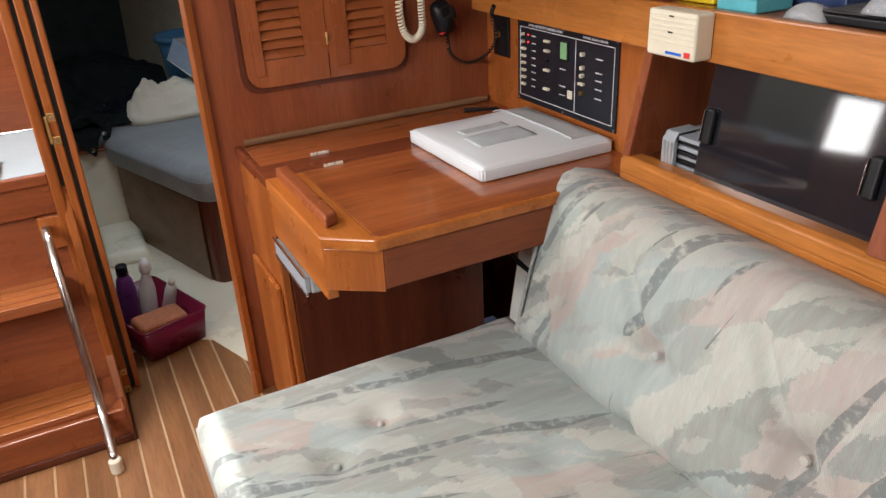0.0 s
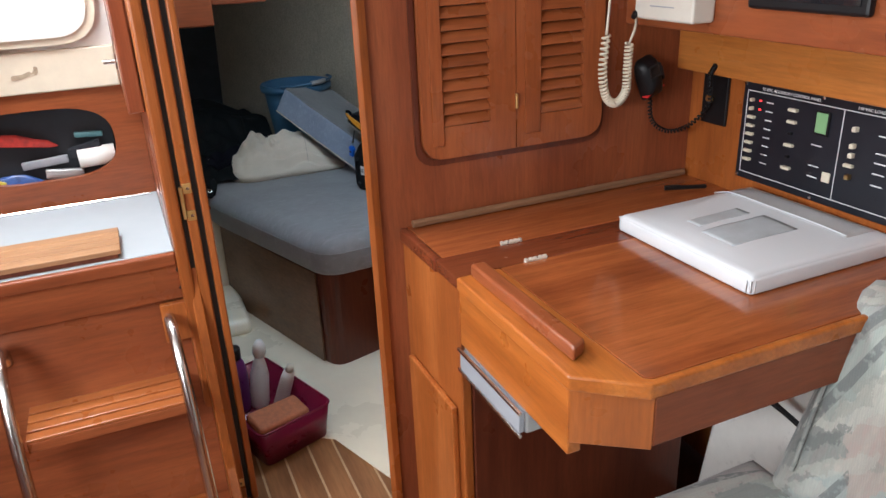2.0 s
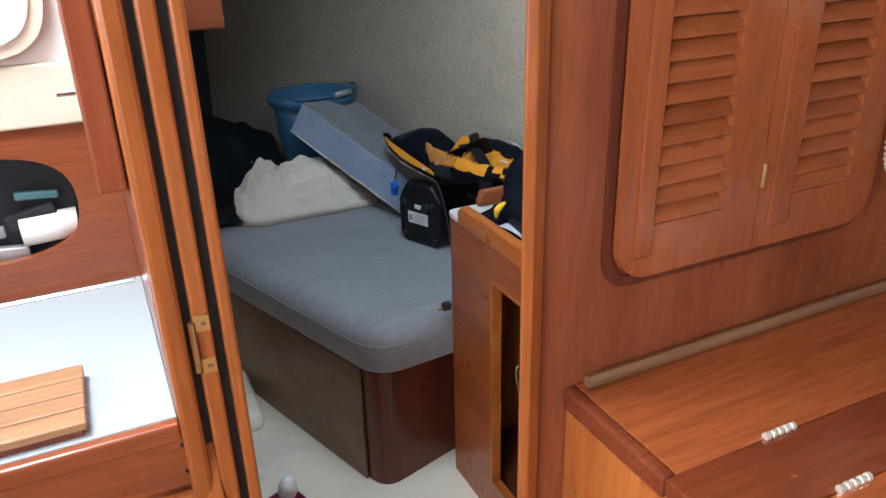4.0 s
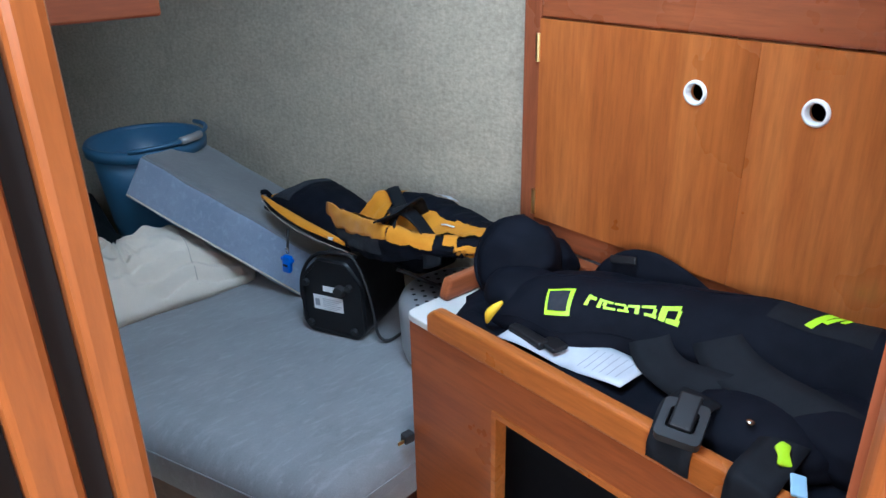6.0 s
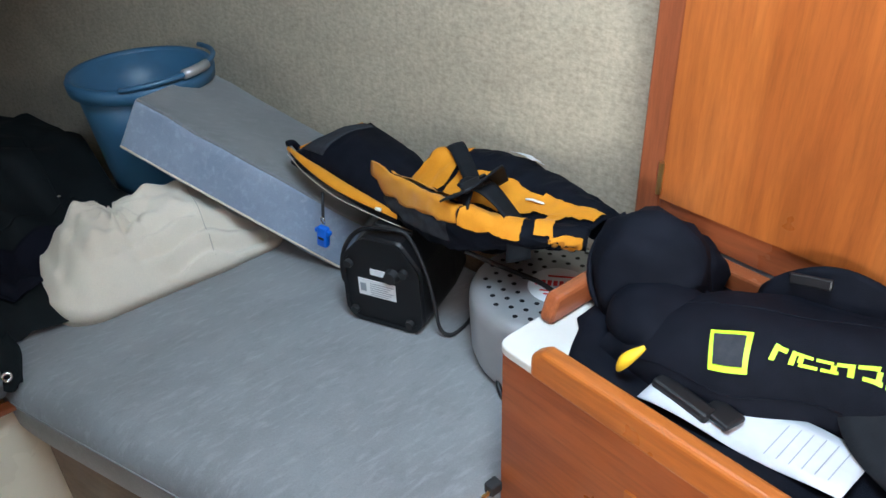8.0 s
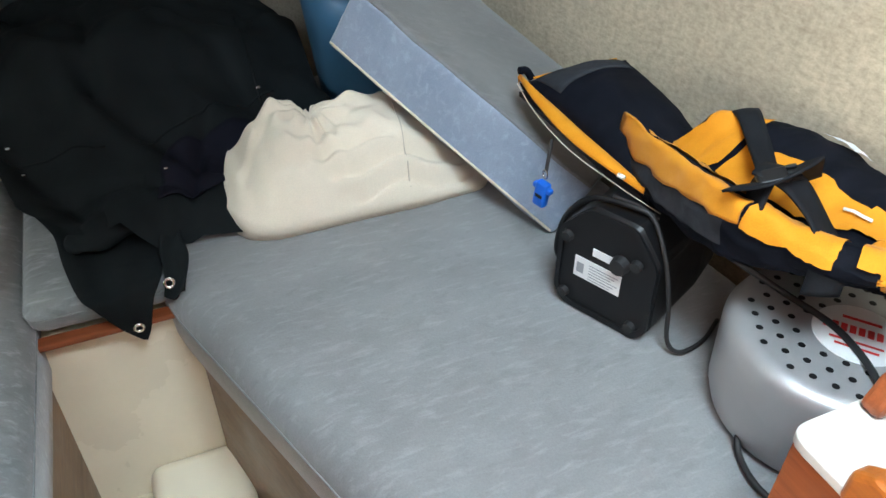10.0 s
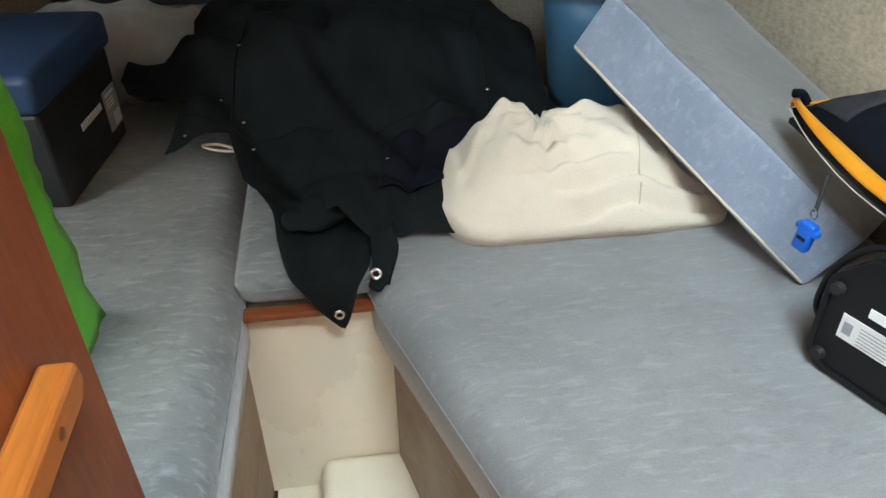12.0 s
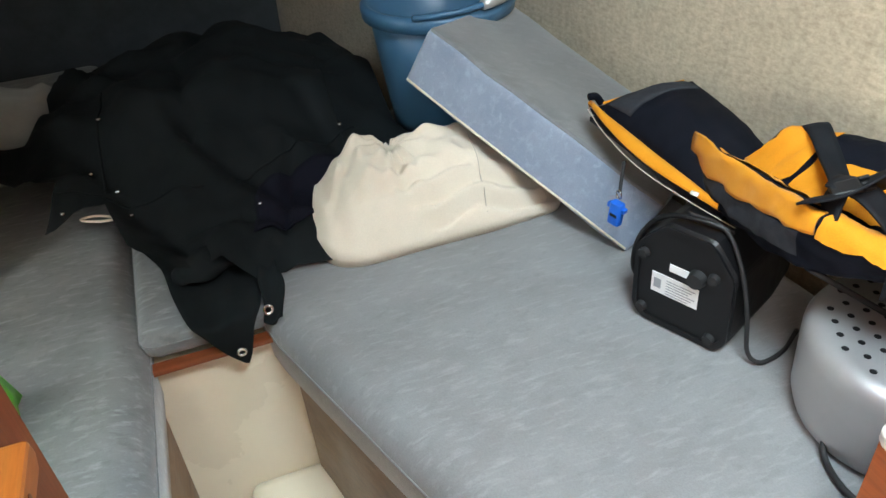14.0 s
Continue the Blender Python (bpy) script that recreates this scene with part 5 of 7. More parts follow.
CUPDOOR = wood("flat_sawn_teak", (0.30, 0.078, 0.016), (0.41, 0.116, 0.023), (0.51, 0.165, 0.038), "z", 0.3, 0.35, 0.8)
part("carcass", box(0.497, 0.62, 0.031, 0.758, 0.743, 1.79), MAHOG, cup)
part("side_stile", box(0.481, 0.4965, 0.728, 0.765, 0.708, 1.79, 0.003), MAHOG, cup)
part("bottom_rail", box(0.4805, 0.4965, 0.031, 0.7275, 0.7425, 0.785, 0.002), MAHOG_Y, cup)
part("top_rail", box(0.481, 0.4965, 0.031, 0.7275, 1.122, 1.225, 0.003), MAHOG_Y, cup)
for y0, y1, hy in ((0.3625, 0.7255, 0.444), (0.033, 0.3620, 0.282)):
    hole = [(hy + 0.0128 * math.cos(6.28318 * k / 24), 1.045 + 0.0128 * math.sin(6.28318 * k / 24)) for k in range(24)]
    d = part("door", plate_with_hole([(y0, 0.786), (y1, 0.786), (y1, 1.1195), (y0, 1.1195)], hole, 0.476, 0.492, "x"), CUPDOOR, cup)
    ring = turn(lathe([(0.0124, -0.010), (0.0124, 0.002), (0.0138, 0.0035), (0.0168, 0.002), (0.0175, -0.0005)], (0, 0, 0), 28, False), pose(0.4755, hy, 1.045, 0, -90, 0))
    part("finger_ring", ring, WHITE, d, "white plastic finger-hole ring", True)
    part("hole_shadow", turn(lathe([(0.001, 0.0), (0.0126, 0.0)], (0, 0, 0), 20), pose(0.4912, hy, 1.045, 0, -90, 0)), BLACK, d)
part("door_upper", box(0.477, 0.492, 0.033, 0.7255, 1.228, 1.75, 0.002), CUPDOOR, cup)
for z in (1.075, 0.815):
    part("hinge", tube([(0.4755, 0.7275, z - 0.022), (0.4755, 0.7275, z + 0.022)], 0.0042, 8), BRASS, cup, "tarnished brass hinge")
bar = thing("partition_fiddle", (-0.46, 0.8, 0.70), "teak fiddle rail on the mahogany partition", "rail")
part("bar", prism([(0.77, 0.700), (0.975, 0.700), (0.988, 0.712), (0.985, 0.732), (0.77, 0.732)], -0.4975, -0.470, 0.005, 2, "x"), TEAK_Y, bar)
for py in (0.83, 0.93):
    part("plug", turn(lathe([(0.001, 0.001), (0.0045, 0.0008), (0.005, 0.0)], (0, 0, 0), 12), pose(-0.4697, py, 0.716, 0, 90, 0)), DARKWOOD, bar, "dark wooden screw plug")
# ---- loose things in the aft cabin ----
BED = 0.4625


def heap(poly, zfun, rings=10, centre=None, floor=None):
    """Cloth thrown over an outline: rings from the outline to a centre, with its height from zfun(x, y)."""
    bm = bmesh.new()
    n = len(poly)
    cx, cy = centre or (sum(p[0] for p in poly) / n, sum(p[1] for p in poly) / n)
    prev = None
    if floor is not None:
        prev = [bm.verts.new((x, y, floor)) for x, y in poly]
        bm.faces.new(prev)
    for i in range(rings):
        s = 1 - i / rings
        cur = []
        for x, y in poly:
            px, py = cx + (x - cx) * s, cy + (y - cy) * s
            cur.append(bm.verts.new((px, py, zfun(px, py))))
        if prev:
            for k in range(n):
                bm.faces.new((prev[k], prev[(k + 1) % n], cur[(k + 1) % n], cur[k]))
        prev = cur
    tip = bm.verts.new((cx, cy, zfun(cx, cy)))
    for k in range(n):
        bm.faces.new((prev[k], prev[(k + 1) % n], tip))
    return bm


# bucket
BX, BY = 0.215, 1.84
bucket = thing("bucket", (BX, BY, BED), "blue plastic bucket standing on the mattress", "bucket")
bc = (BX, BY, BED)
part("shell", lathe([(0.10, 0.0), (0.104, 0.004), (0.128, 0.20), (0.139, 0.292), (0.135, 0.292), (0.124, 0.20), (0.100, 0.012), (0.001, 0.010)], bc, 40), BUCKETBLUE, bucket, "", True)
part("rim", lathe([(0.1395, 0.268), (0.150, 0.270), (0.152, 0.290), (0.147, 0.299), (0.138, 0.298), (0.136, 0.290)], bc, 40, False), BUCKETBLUE, bucket, "", True)
part("handle", tube([(bc[0] + 0.152 * math.cos(a), bc[1] + 0.152 * math.sin(a), BED + 0.300 + 0.012 * math.sin((a + 2.3) * 1.0)) for a in [-2.2 + 0.115 * k for k in range(22)]], 0.0055, 8), BUCKETBLUE, bucket, "", True)
part("grip", tube([(bc[0] + 0.154 * math.cos(a), bc[1] + 0.154 * math.sin(a), BED + 0.311) for a in (-1.35, -1.2, -1.05, -0.9)], 0.010, 10), SILVER, bucket, "pale handle grip", True)

# loose foam cushion resting on the bucket
d = Vector((0.243, -0.350, -0.222))
w = Vector((0.906, 0.423, -0.30)).normalized()
nrm = d.cross(w).normalized()
w = nrm.cross(d).normalized()
fc = thing("foam_cushion", (0.30, 1.40, BED), "blue-grey foam cushion leaning on the bucket", "cushion")
dn, L_ = d.normalized(), d.length
corner = Vector((0.113, 1.618, 0.765)) - nrm * 0.092
cmx = Matrix(((dn.x, w.x, nrm.x, corner.x), (dn.y, w.y, nrm.y, corner.y), (dn.z, w.z, nrm.z, corner.z), (0, 0, 0, 1)))


def slab(x0, x1, y0, y1, z0, z1, bevel, seg, rough):
    bm = box(x0, x1, y0, y1, z0, z1, bevel, seg)
    long = [e for e in bm.edges if e.calc_length() > 0.06]
    bmesh.ops.subdivide_edges(bm, edges=long, cuts=7, use_grid_fill=True)
    for v in bm.verts:
        v.co.z += rough * noise.noise((v.co.x * 11, v.co.y * 11, 0))
        v.co.y += rough * noise.noise((v.co.x * 9, v.co.z * 14, 4))
    return bm


# light and shade of the two faces are put into their colours
part("boxing", turn(slab(0.0, L_, 0.0, 0.30, 0.0, 0.107, 0.007, 3, 0.004), cmx), LIT_SIDE_BLUE, fc, "velour side panels, coloured blue for the light on them", True)
part("top_panel", turn(slab(0.002, L_ - 0.002, 0.002, 0.298, 0.102, 0.1105, 0.004, 3, 0.004), cmx), SHADED_TOP_GREY, fc, "velour top face, its shade painted slate grey", True)
part("seam_tape", turn(tube([(0.004, -0.001, 0.008), (0.10, -0.002, 0.007), (0.30, -0.002, 0.007), (L_ - 0.005, -0.001, 0.008)], 0.0022, 6), cmx), BEIGE, fc, "cream seam piping", True)

# cream canvas bag
def bag_ridge(x):
    pts = ((-0.150, 0.040), (-0.112, 0.082), (-0.070, 0.134), (-0.036, 0.166), (-0.008, 0.150), (0.018, 0.128), (0.050, 0.136), (0.100, 0.152), (0.150, 0.142), (0.198, 0.112), (0.250, 0.060), (0.300, 0.030))
    for (a, h), (b, g) in zip(pts, pts[1:]):
        if x <= b:
            t = max(0.0, (x - a) / (b - a))
            return h + (g - h) * t * t * (3 - 2 * t)
    return 0.03


def bag_z(x, y):
    s = min(1.0, max(0.0, (y - 1.445) / 0.135))
    f = 0.93 * (1 - (1 - s) ** 2.0) ** 0.72 * (1 - 0.80 * ease(1.60, 1.72, y))
    h = bag_ridge(x) * f
    # gathers running out from the drawn neck
    gx, gy = x - 0.020, y - 1.590
    r, a = math.hypot(gx, gy), math.atan2(gy, gx)
    h += 0.009 * math.sin(a * 13 + 1.5 * noise.noise((a * 2, r * 5, 0.0))) * math.exp(-(r / 0.085) ** 2) * ease(0.0, 0.02, r) * f
    # long soft pulls and the folded-under bottom edge
    for k, (x0, y0, m_, wd_, a_, x1) in enumerate(((-0.06, 1.500, 0.10, 0.010, 0.007, 0.12), (0.02, 1.482, 0.06, 0.007, 0.009, 0.26), (0.05, 1.462, 0.02, 0.0045, 0.010, 0.30), (-0.02, 1.535, 0.30, 0.012, 0.006, 0.11), (0.10, 1.520, -0.22, 0.010, 0.005, 0.22), (-0.10, 1.530, 0.75, 0.013, 0.007, -0.03))):
        line = y0 + m_ * (x - x0) + 0.004 * math.sin(x * 45 + k)
        a_ *= 1.7
        h -= a_ * math.exp(-((y - line) / wd_) ** 2) * ease(x0 - 0.03, x0 + 0.03, x) * ease(x1 + 0.03, x1 - 0.03, x)
        h += 0.6 * a_ * math.exp(-((y - line - wd_ * 1.9) / (wd_ * 1.3)) ** 2) * ease(x0 - 0.03, x0 + 0.03, x) * ease(x1 + 0.03, x1 - 0.03, x)
    h += (0.011 * noise.noise((x * 11, y * 14, 2.0)) + 0.010 * (0.3 - abs(noise.noise((x * 16 - y * 9, y * 20, 6.0)))) + 0.003 * noise.noise((x * 34 + y * 20, y * 50, 4.0))) * f
    return BED + 0.003 + max(0.0, h)


bag_out = resample(round_poly([(-0.128, 1.470), (-0.085, 1.449), (0.05, 1.450), (0.17, 1.448), (0.285, 1.456), (0.31, 1.50), (0.22, 1.68), (0.02, 1.72), (-0.10, 1.66), (-0.150, 1.54)], 0.03), 0.007)
bag = thing("canvas_bag", (0.07, 1.56, BED), "crumpled cream canvas bag lying on the mattress", "bag")
part("cloth", heap(bag_out, bag_z, 60, (0.05, 1.590), BED), BEIGE, bag, "", True)
SEAMTHREAD = cloth("shaded_thread", (0.50, 0.43, 0.34), (0.58, 0.50, 0.40))
part("stitching", tube([(0.146 + 0.0012 * k, 1.456 + 0.0085 * k, bag_z(0.146 + 0.0012 * k, 1.456 + 0.0085 * k) + 0.0002) for k in range(16)], 0.0011, 5), SEAMTHREAD, bag, "", True)

# dark canvas cover thrown over the berths
def cover_z(x, y):
    h = 0.152 * ease(1.60, 1.95, y) * (1 - 0.45 * ease(-0.50, -0.66, x)) * (1 - 0.35 * ease(-0.08, 0.16, x)) * (1 - 0.9 * ease(2.15, 2.5, y))
    h += 0.050 * ease(1.45, 1.56, y) * math.exp(-((x + 0.22) / 0.17) ** 2)
    wr = 0.020 * noise.noise((x * 9 + y * 5, y * 13, 6.0)) + 0.030 * (0.35 - abs(noise.noise((x * 6 - y * 4, y * 7 + x * 3, 2.0)))) + 0.006 * noise.noise((x * 26, y * 22, 1.0)) - 0.022 * (0.5 - abs(noise.noise((x * 5 + y * 3 + 4, y * 4 - x * 2, 7.0)))) ** 3 * 8
    crease = -0.020 * math.exp(-((y - 1.60 + 0.35 * (x + 0.25)) / 0.012) ** 2) * ease(-0.45, -0.36, x) * ease(-0.12, -0.2, x)
    crease -= 0.016 * math.exp(-((x + 0.205 - 0.30 * (y - 1.5)) / 0.011) ** 2) * ease(1.80, 1.65, y)
    crease += 0.014 * math.exp(-((x + 0.30 + 0.5 * (y - 1.75)) / 0.030) ** 2) * ease(1.58, 1.7, y)
    h += 0.030 * math.exp(-((x + 0.295) / 0.055) ** 2) * math.exp(-((y - 1.50) / 0.045) ** 2)
    return BED + 0.007 + max(0.0, h + wr * ease(1.46, 1.6, y) + crease)


cov = thing("canvas_cover", (-0.3, 1.9, BED), "navy-black canvas cover with snap studs heaped on the berth", "cover")
cov_out = resample([(-0.585, 1.735), (-0.51, 1.748), (-0.475, 1.745), (-0.450, 1.655), (-0.402, 1.597), (-0.372, 1.535), (-0.345, 1.518), (-0.297, 1.508), (-0.277, 1.485), (-0.237, 1.458), (-0.222, 1.478), (-0.205, 1.484), (-0.128, 1.476), (-0.11, 1.58), (-0.045, 1.70), (0.085, 1.66), (0.13, 1.71), (0.09, 1.80), (0.10, 2.10), (-0.06, 2.42), (-0.55, 2.40), (-0.660, 2.16), (-0.690, 2.060), (-0.700, 1.985), (-0.668, 1.905), (-0.600, 1.850), (-0.548, 1.800)], 0.018)
part("cloth", heap(cov_out, cover_z, 30, (-0.28, 1.82)), NAVY, cov, "", True)
rim_l = smooth_line([(-0.440, 1.675, BED + 0.010), (-0.404, 1.592, BED + 0.008), (-0.391, 1.503, BED + 0.008), (-0.373, 1.418, BED + 0.006), (-0.357, 1.401, 0.452), (-0.331, 1.395, 0.412), (-0.306, 1.390, 0.386)], 6)
rim_r = smooth_line([(-0.250, 1.620, BED + 0.010), (-0.250, 1.560, BED + 0.012), (-0.252, 1.490, BED + 0.012), (-0.258, 1.422, BED + 0.010), (-0.276, 1.402, 0.448), (-0.290, 1.393, 0.404), (-0.300, 1.389, 0.385)], 6)


def flap(u, v):
    # comes out from under the heap and hangs over the edge of the centre cushion to a point
    k = v * (len(rim_l) - 1)
    i = min(int(k), len(rim_l) - 2)
    p = rim_l[i].lerp(rim_l[i + 1], k - i).lerp(rim_r[i].lerp(rim_r[i + 1], k - i), u)
    bow = math.sin(math.pi * u) * math.sin(math.pi * min(1.0, v * 1.1))
    p.y -= 0.010 * bow
    p.z += 0.006 * bow * math.sin(u * 11 + v * 3)
    return p


part("fold_lip", sheet(lambda u, v: (-0.375 + 0.165 * u + 0.012 * math.sin(5 * v), 1.560 - 0.052 * math.sin(3.1416 * v) - 0.012 * math.sin(7 * u), BED + 0.013 + 0.040 * abs(math.sin(3.1416 * u)) ** 0.6 * (1 - math.cos(3.1416 * v)) / 2 + 0.004 * math.sin(16 * u + 3 * v)), 26, 12, 0.003), NAVY, cov, "", True)
part("lining_panel", sheet(lambda u, v: (lambda px, py: (px, py, cover_z(px, py) + 0.0045))(-0.238 + 0.150 * u + 0.03 * v, 1.545 + 0.135 * v + 0.03 * u), 18, 16, 0.002), INKBLUE, cov, "inky blue lining panel", True)
for sx0, sy0, sx1, sy1 in ((-0.47, 1.76, -0.45, 2.02), (-0.245, 1.69, 0.00, 1.78), (-0.03, 1.70, -0.02, 2.0), (-0.55, 1.78, -0.30, 1.70)):
    part("hem", tube([(sx0 + (sx1 - sx0) * k / 20, sy0 + (sy1 - sy0) * k / 20, cover_z(sx0 + (sx1 - sx0) * k / 20, sy0 + (sy1 - sy0) * k / 20) + 0.0012) for k in range(21)], 0.0022, 6), NAVY, cov, "", True)
part("hanging_flap", sheet(flap, 18, 24, 0.003), NAVY, cov, "pointed flap hanging over the edge", True)
part("strap", sheet(lambda u, v: (-0.256 + 0.034 * u + 0.010 * math.sin(3 * v) - 0.008 * v + 0.003 * math.sin(9 * v + 2 * u), 1.515 - 0.122 * v + 0.004 * math.sin(5 * u + 2 * v), BED + 0.026 * (1 - v) + 0.014 * math.sin(3.14 * v) - 0.012 * v * v + 0.004 * math.sin(6 * u + 3 * v)), 8, 18, 0.004), NAVY, cov, "", True)
studs = [(-0.456, 1.90), (-0.450, 1.765), (-0.437, 1.735), (-0.548, 1.752), (-0.025, 1.787), (-0.03, 1.735), (-0.49, 1.82), (-0.215, 1.61)]
for sx, sy in studs:
    part("snap_stud", lathe([(0.001, 0.0035), (0.004, 0.003), (0.0055, 0.0)], (sx, sy, cover_z(sx, sy) + 0.0015), 12), CHROME, cov, "chrome snap stud", True)
gm = turn(lathe([(0.0042, 0.0), (0.0050, 0.002), (0.0078, 0.0015), (0.0085, 0.0)], (0, 0, 0), 16, False), pose(-0.306, 1.387, 0.413, 90, 0, 0))
part("grommet", gm, CHROME, cov, "chrome grommet", True)
part("grommet", turn(lathe([(0.0042, 0.0), (0.0050, 0.002), (0.0078, 0.0015), (0.0085, 0.0)], (0, 0, 0), 16, False), pose(-0.250, 1.397, 0.472, 60, 0, 0)), CHROME, cov, "chrome grommet", True)
part("cord_loop", tube(smooth_line([(cx_, cy_, cover_z(cx_, max(cy_, 1.75)) * 0.3 + (BED + 0.020) * 0.7) for cx_, cy_ in ((-0.465, 1.745), (-0.50, 1.752), (-0.527, 1.766), (-0.50, 1.766), (-0.468, 1.752))], 5), 0.0026, 6), BEIGE, cov, "pale cord loop", True)

# upturned fan heater
heat = thing("fan_heater", (0.36, 1.11, BED), "black fan heater lying on its back on the mattress", "heater")
HF = frame_m((0.285, 1.1025, BED + 0.0875), (0.41, -0.912, 0), (0, 0, 1))
octo = round_poly([(-0.056, -0.086), (0.060, -0.086), (0.075, -0.066), (0.072, 0.040), (0.036, 0.084), (-0.032, 0.084), (-0.074, 0.040), (-0.073, -0.066)], 0.009, 3)
hb = bmesh.new()
lev = []
for s, zz in ((0.93, 0.003), (1.0, -0.006), (1.0, -0.03), (0.99, -0.13), (0.90, -0.19), (0.70, -0.205)):
    lev.append([hb.verts.new((p[0] * s, p[1] * s if zz > -0.02 else max(p[1] * s, -0.0865), zz)) for p in octo])
hb.faces.new(lev[0])
hb.faces.new(lev[-1])
for p, q in zip(lev, lev[1:]):
    for k in range(len(octo)):
        hb.faces.new((p[k], p[(k + 1) % len(octo)], q[(k + 1) % len(octo)], q[k]))
part("housing", turn(hb, HF), BLACK, heat)
part("base_ridge", turn(plate_with_hole([(p[0] * 0.99, p[1] * 0.99) for p in octo], [(p[0] * 0.90, p[1] * 0.90) for p in octo], 0.002, 0.006, "z"), HF), BLACK, heat)
part("rating_label", turn(box(-0.045, 0.026, -0.030, 0.003, 0.0032, 0.0042), HF), WHITEMARK, heat, "white rating label")
for k in range(6):
    part("label_bar", turn(box(-0.022, 0.012 + 0.005 * (k % 3), -0.027 + 0.0045 * k, -0.0258 + 0.0045 * k, 0.0043, 0.0047), HF), GREYMARK, heat)
part("label_bar", turn(box(-0.041, -0.030, -0.022, -0.006, 0.0043, 0.0047), HF), GREYMARK, heat)
part("small_label", turn(box(-0.020, 0.014, 0.014, 0.026, 0.0032, 0.0042), HF), WHITEMARK, heat, "small white sticker")
for fx, fy in ((-0.060, 0.028), (0.044, 0.032), (-0.056, -0.066), (0.050, -0.068)):
    part("foot", turn(lathe([(0.001, 0.008), (0.007, 0.008), (0.0085, 0.0)], (fx, fy, 0.003), 14), HF), BLACKSOFT, heat)
part("handle", turn(tube(smooth_line([(-0.076, -0.045, -0.02), (-0.086, -0.015, -0.012), (-0.078, 0.040, -0.012), (-0.045, 0.084, -0.014), (0.005, 0.094, -0.02), (0.045, 0.088, -0.03)], 6), 0.004, 8), HF), BLACK, heat, "", True)
part("boss", turn(lathe([(0.001, 0.012), (0.011, 0.012), (0.0135, 0.0)], (0.022, 0.022, 0.003), 18), HF), BLACKSOFT, heat)
part("power_cord", tube(smooth_line([(0.300, 1.13, BED + 0.182), (0.322, 1.082, BED + 0.178), (0.325, 1.045, BED + 0.140), (0.327, 1.022, BED + 0.08), (0.330, 1.012, BED + 0.022), (0.345, 1.000, BED + 0.006), (0.385, 1.005, BED + 0.006), (0.43, 1.03, BED + 0.006)], 8), 0.0032, 8), BLACKSOFT, heat, "", True)

# silver dehumidifier
pot = thing("dehumidifier", (0.460, 0.872, BED), "round silver perforated dehumidifier on the mattress", "dehumidifier")
pc = (0.434, 0.861, BED)
part("drum", lathe([(0.09, 0.010), (0.104, 0.0), (0.119, 0.010), (0.1255, 0.030), (0.1290, 0.110), (0.1285, 0.122), (0.124, 0.132), (0.116, 0.1375), (0.106, 0.139), (0.001, 0.140)], pc, 48), SILVER, pot, "", True)
for ix in range(-6, 7):
    for iy in range(-6, 7):
        hx, hy = 0.0225 * ix + (0.011 if iy % 2 else 0), 0.0195 * iy
        r = math.hypot(hx, hy)
        if r < 0.104 and math.hypot(hx, hy + 0.012) > 0.050:
            part("vent_hole", lathe([(0.001, 0.0006), (0.0042, 0.0004)], (pc[0] + hx, pc[1] + hy, BED + 0.1396), 8), BLACK, pot)
lm = frame_m((pc[0], pc[1] - 0.012, BED + 0.1403), (0.62, -0.78, 0), (0.78, 0.62, 0))
part("round_label", turn(lathe([(0.001, 0.001), (0.047, 0.001), (0.0475, 0.0)], (0, 0, 0), 32), lm), WHITEMARK, pot, "round white label with red printing")
for k, (a, b, y, h) in enumerate(((-0.036, 0.036, 0.004, 0.013), (-0.018, 0.022, 0.023, 0.004), (-0.028, 0.026, -0.016, 0.003), (-0.022, 0.022, -0.025, 0.003))):
    n = 8 if k == 0 else 1
    for q in range(n):
        aa, bb = a + (b - a) * q / n, a + (b - a) * (q + (0.72 if n > 1 else 1)) / n
        part("label_bar", turn(box(aa, bb, y - h / 2, y + h / 2, 0.0011, 0.0017), lm), REDMARK, pot)
part("power_cord", tube(smooth_line([(0.37, 0.99, BED + 0.165), (0.405, 0.93, BED + 0.1445), (0.415, 0.86, BED + 0.1445), (0.395, 0.79, BED + 0.1445), (0.365, 0.745, BED + 0.13)], 6), 0.004, 8), BLACKSOFT, pot, "", True)
part("supply_lead", tube(smooth_line([(0.322, 0.865, BED + 0.03), (0.308, 0.845, BED + 0.008), (0.297, 0.805, BED + 0.006), (0.303, 0.775, BED + 0.006), (0.325, 0.752, BED + 0.006), (0.36, 0.735, BED + 0.006)], 6), 0.004, 8), BLACKSOFT, pot, "", True)
plug = thing("plug_end", (0.175, 0.715, 0.36), "small dark brass plug end poking out beside the counter", "plug")
part("plug", box(0.164, 0.184, 0.712, 0.728, 0.466, 0.484, 0.003), BLACKSOFT, plug)
part("prong", box(0.152, 0.1635, 0.716, 0.719, 0.470, 0.476), BRASS, plug)

# amber and black buoyancy vest
vest = thing("buoyancy_vest", (0.41, 1.05, 0.60), "amber and black buoyancy vest draped over the heater", "life vest")
VA, VB, VC, VI = Vector((0.300, 1.392, 0.684)), Vector((0.470, 1.372, 0.700)), Vector((0.470, 1.165, 0.662)), Vector((0.334, 1.105, 0.645))


def quad(a, b, c, e, u, v, bulge):
    p = a.lerp(b, u).lerp(e.lerp(c, u), v)
    k = math.sin(math.pi * min(1, max(0, u))) ** 0.6 * math.sin(math.pi * min(1, max(0, v))) ** 0.6
    return p + Vector((-0.15, 0.0, 1.0)) * (bulge * k + 0.006 * noise.noise((u * 5, v * 7, bulge * 90)) * k)


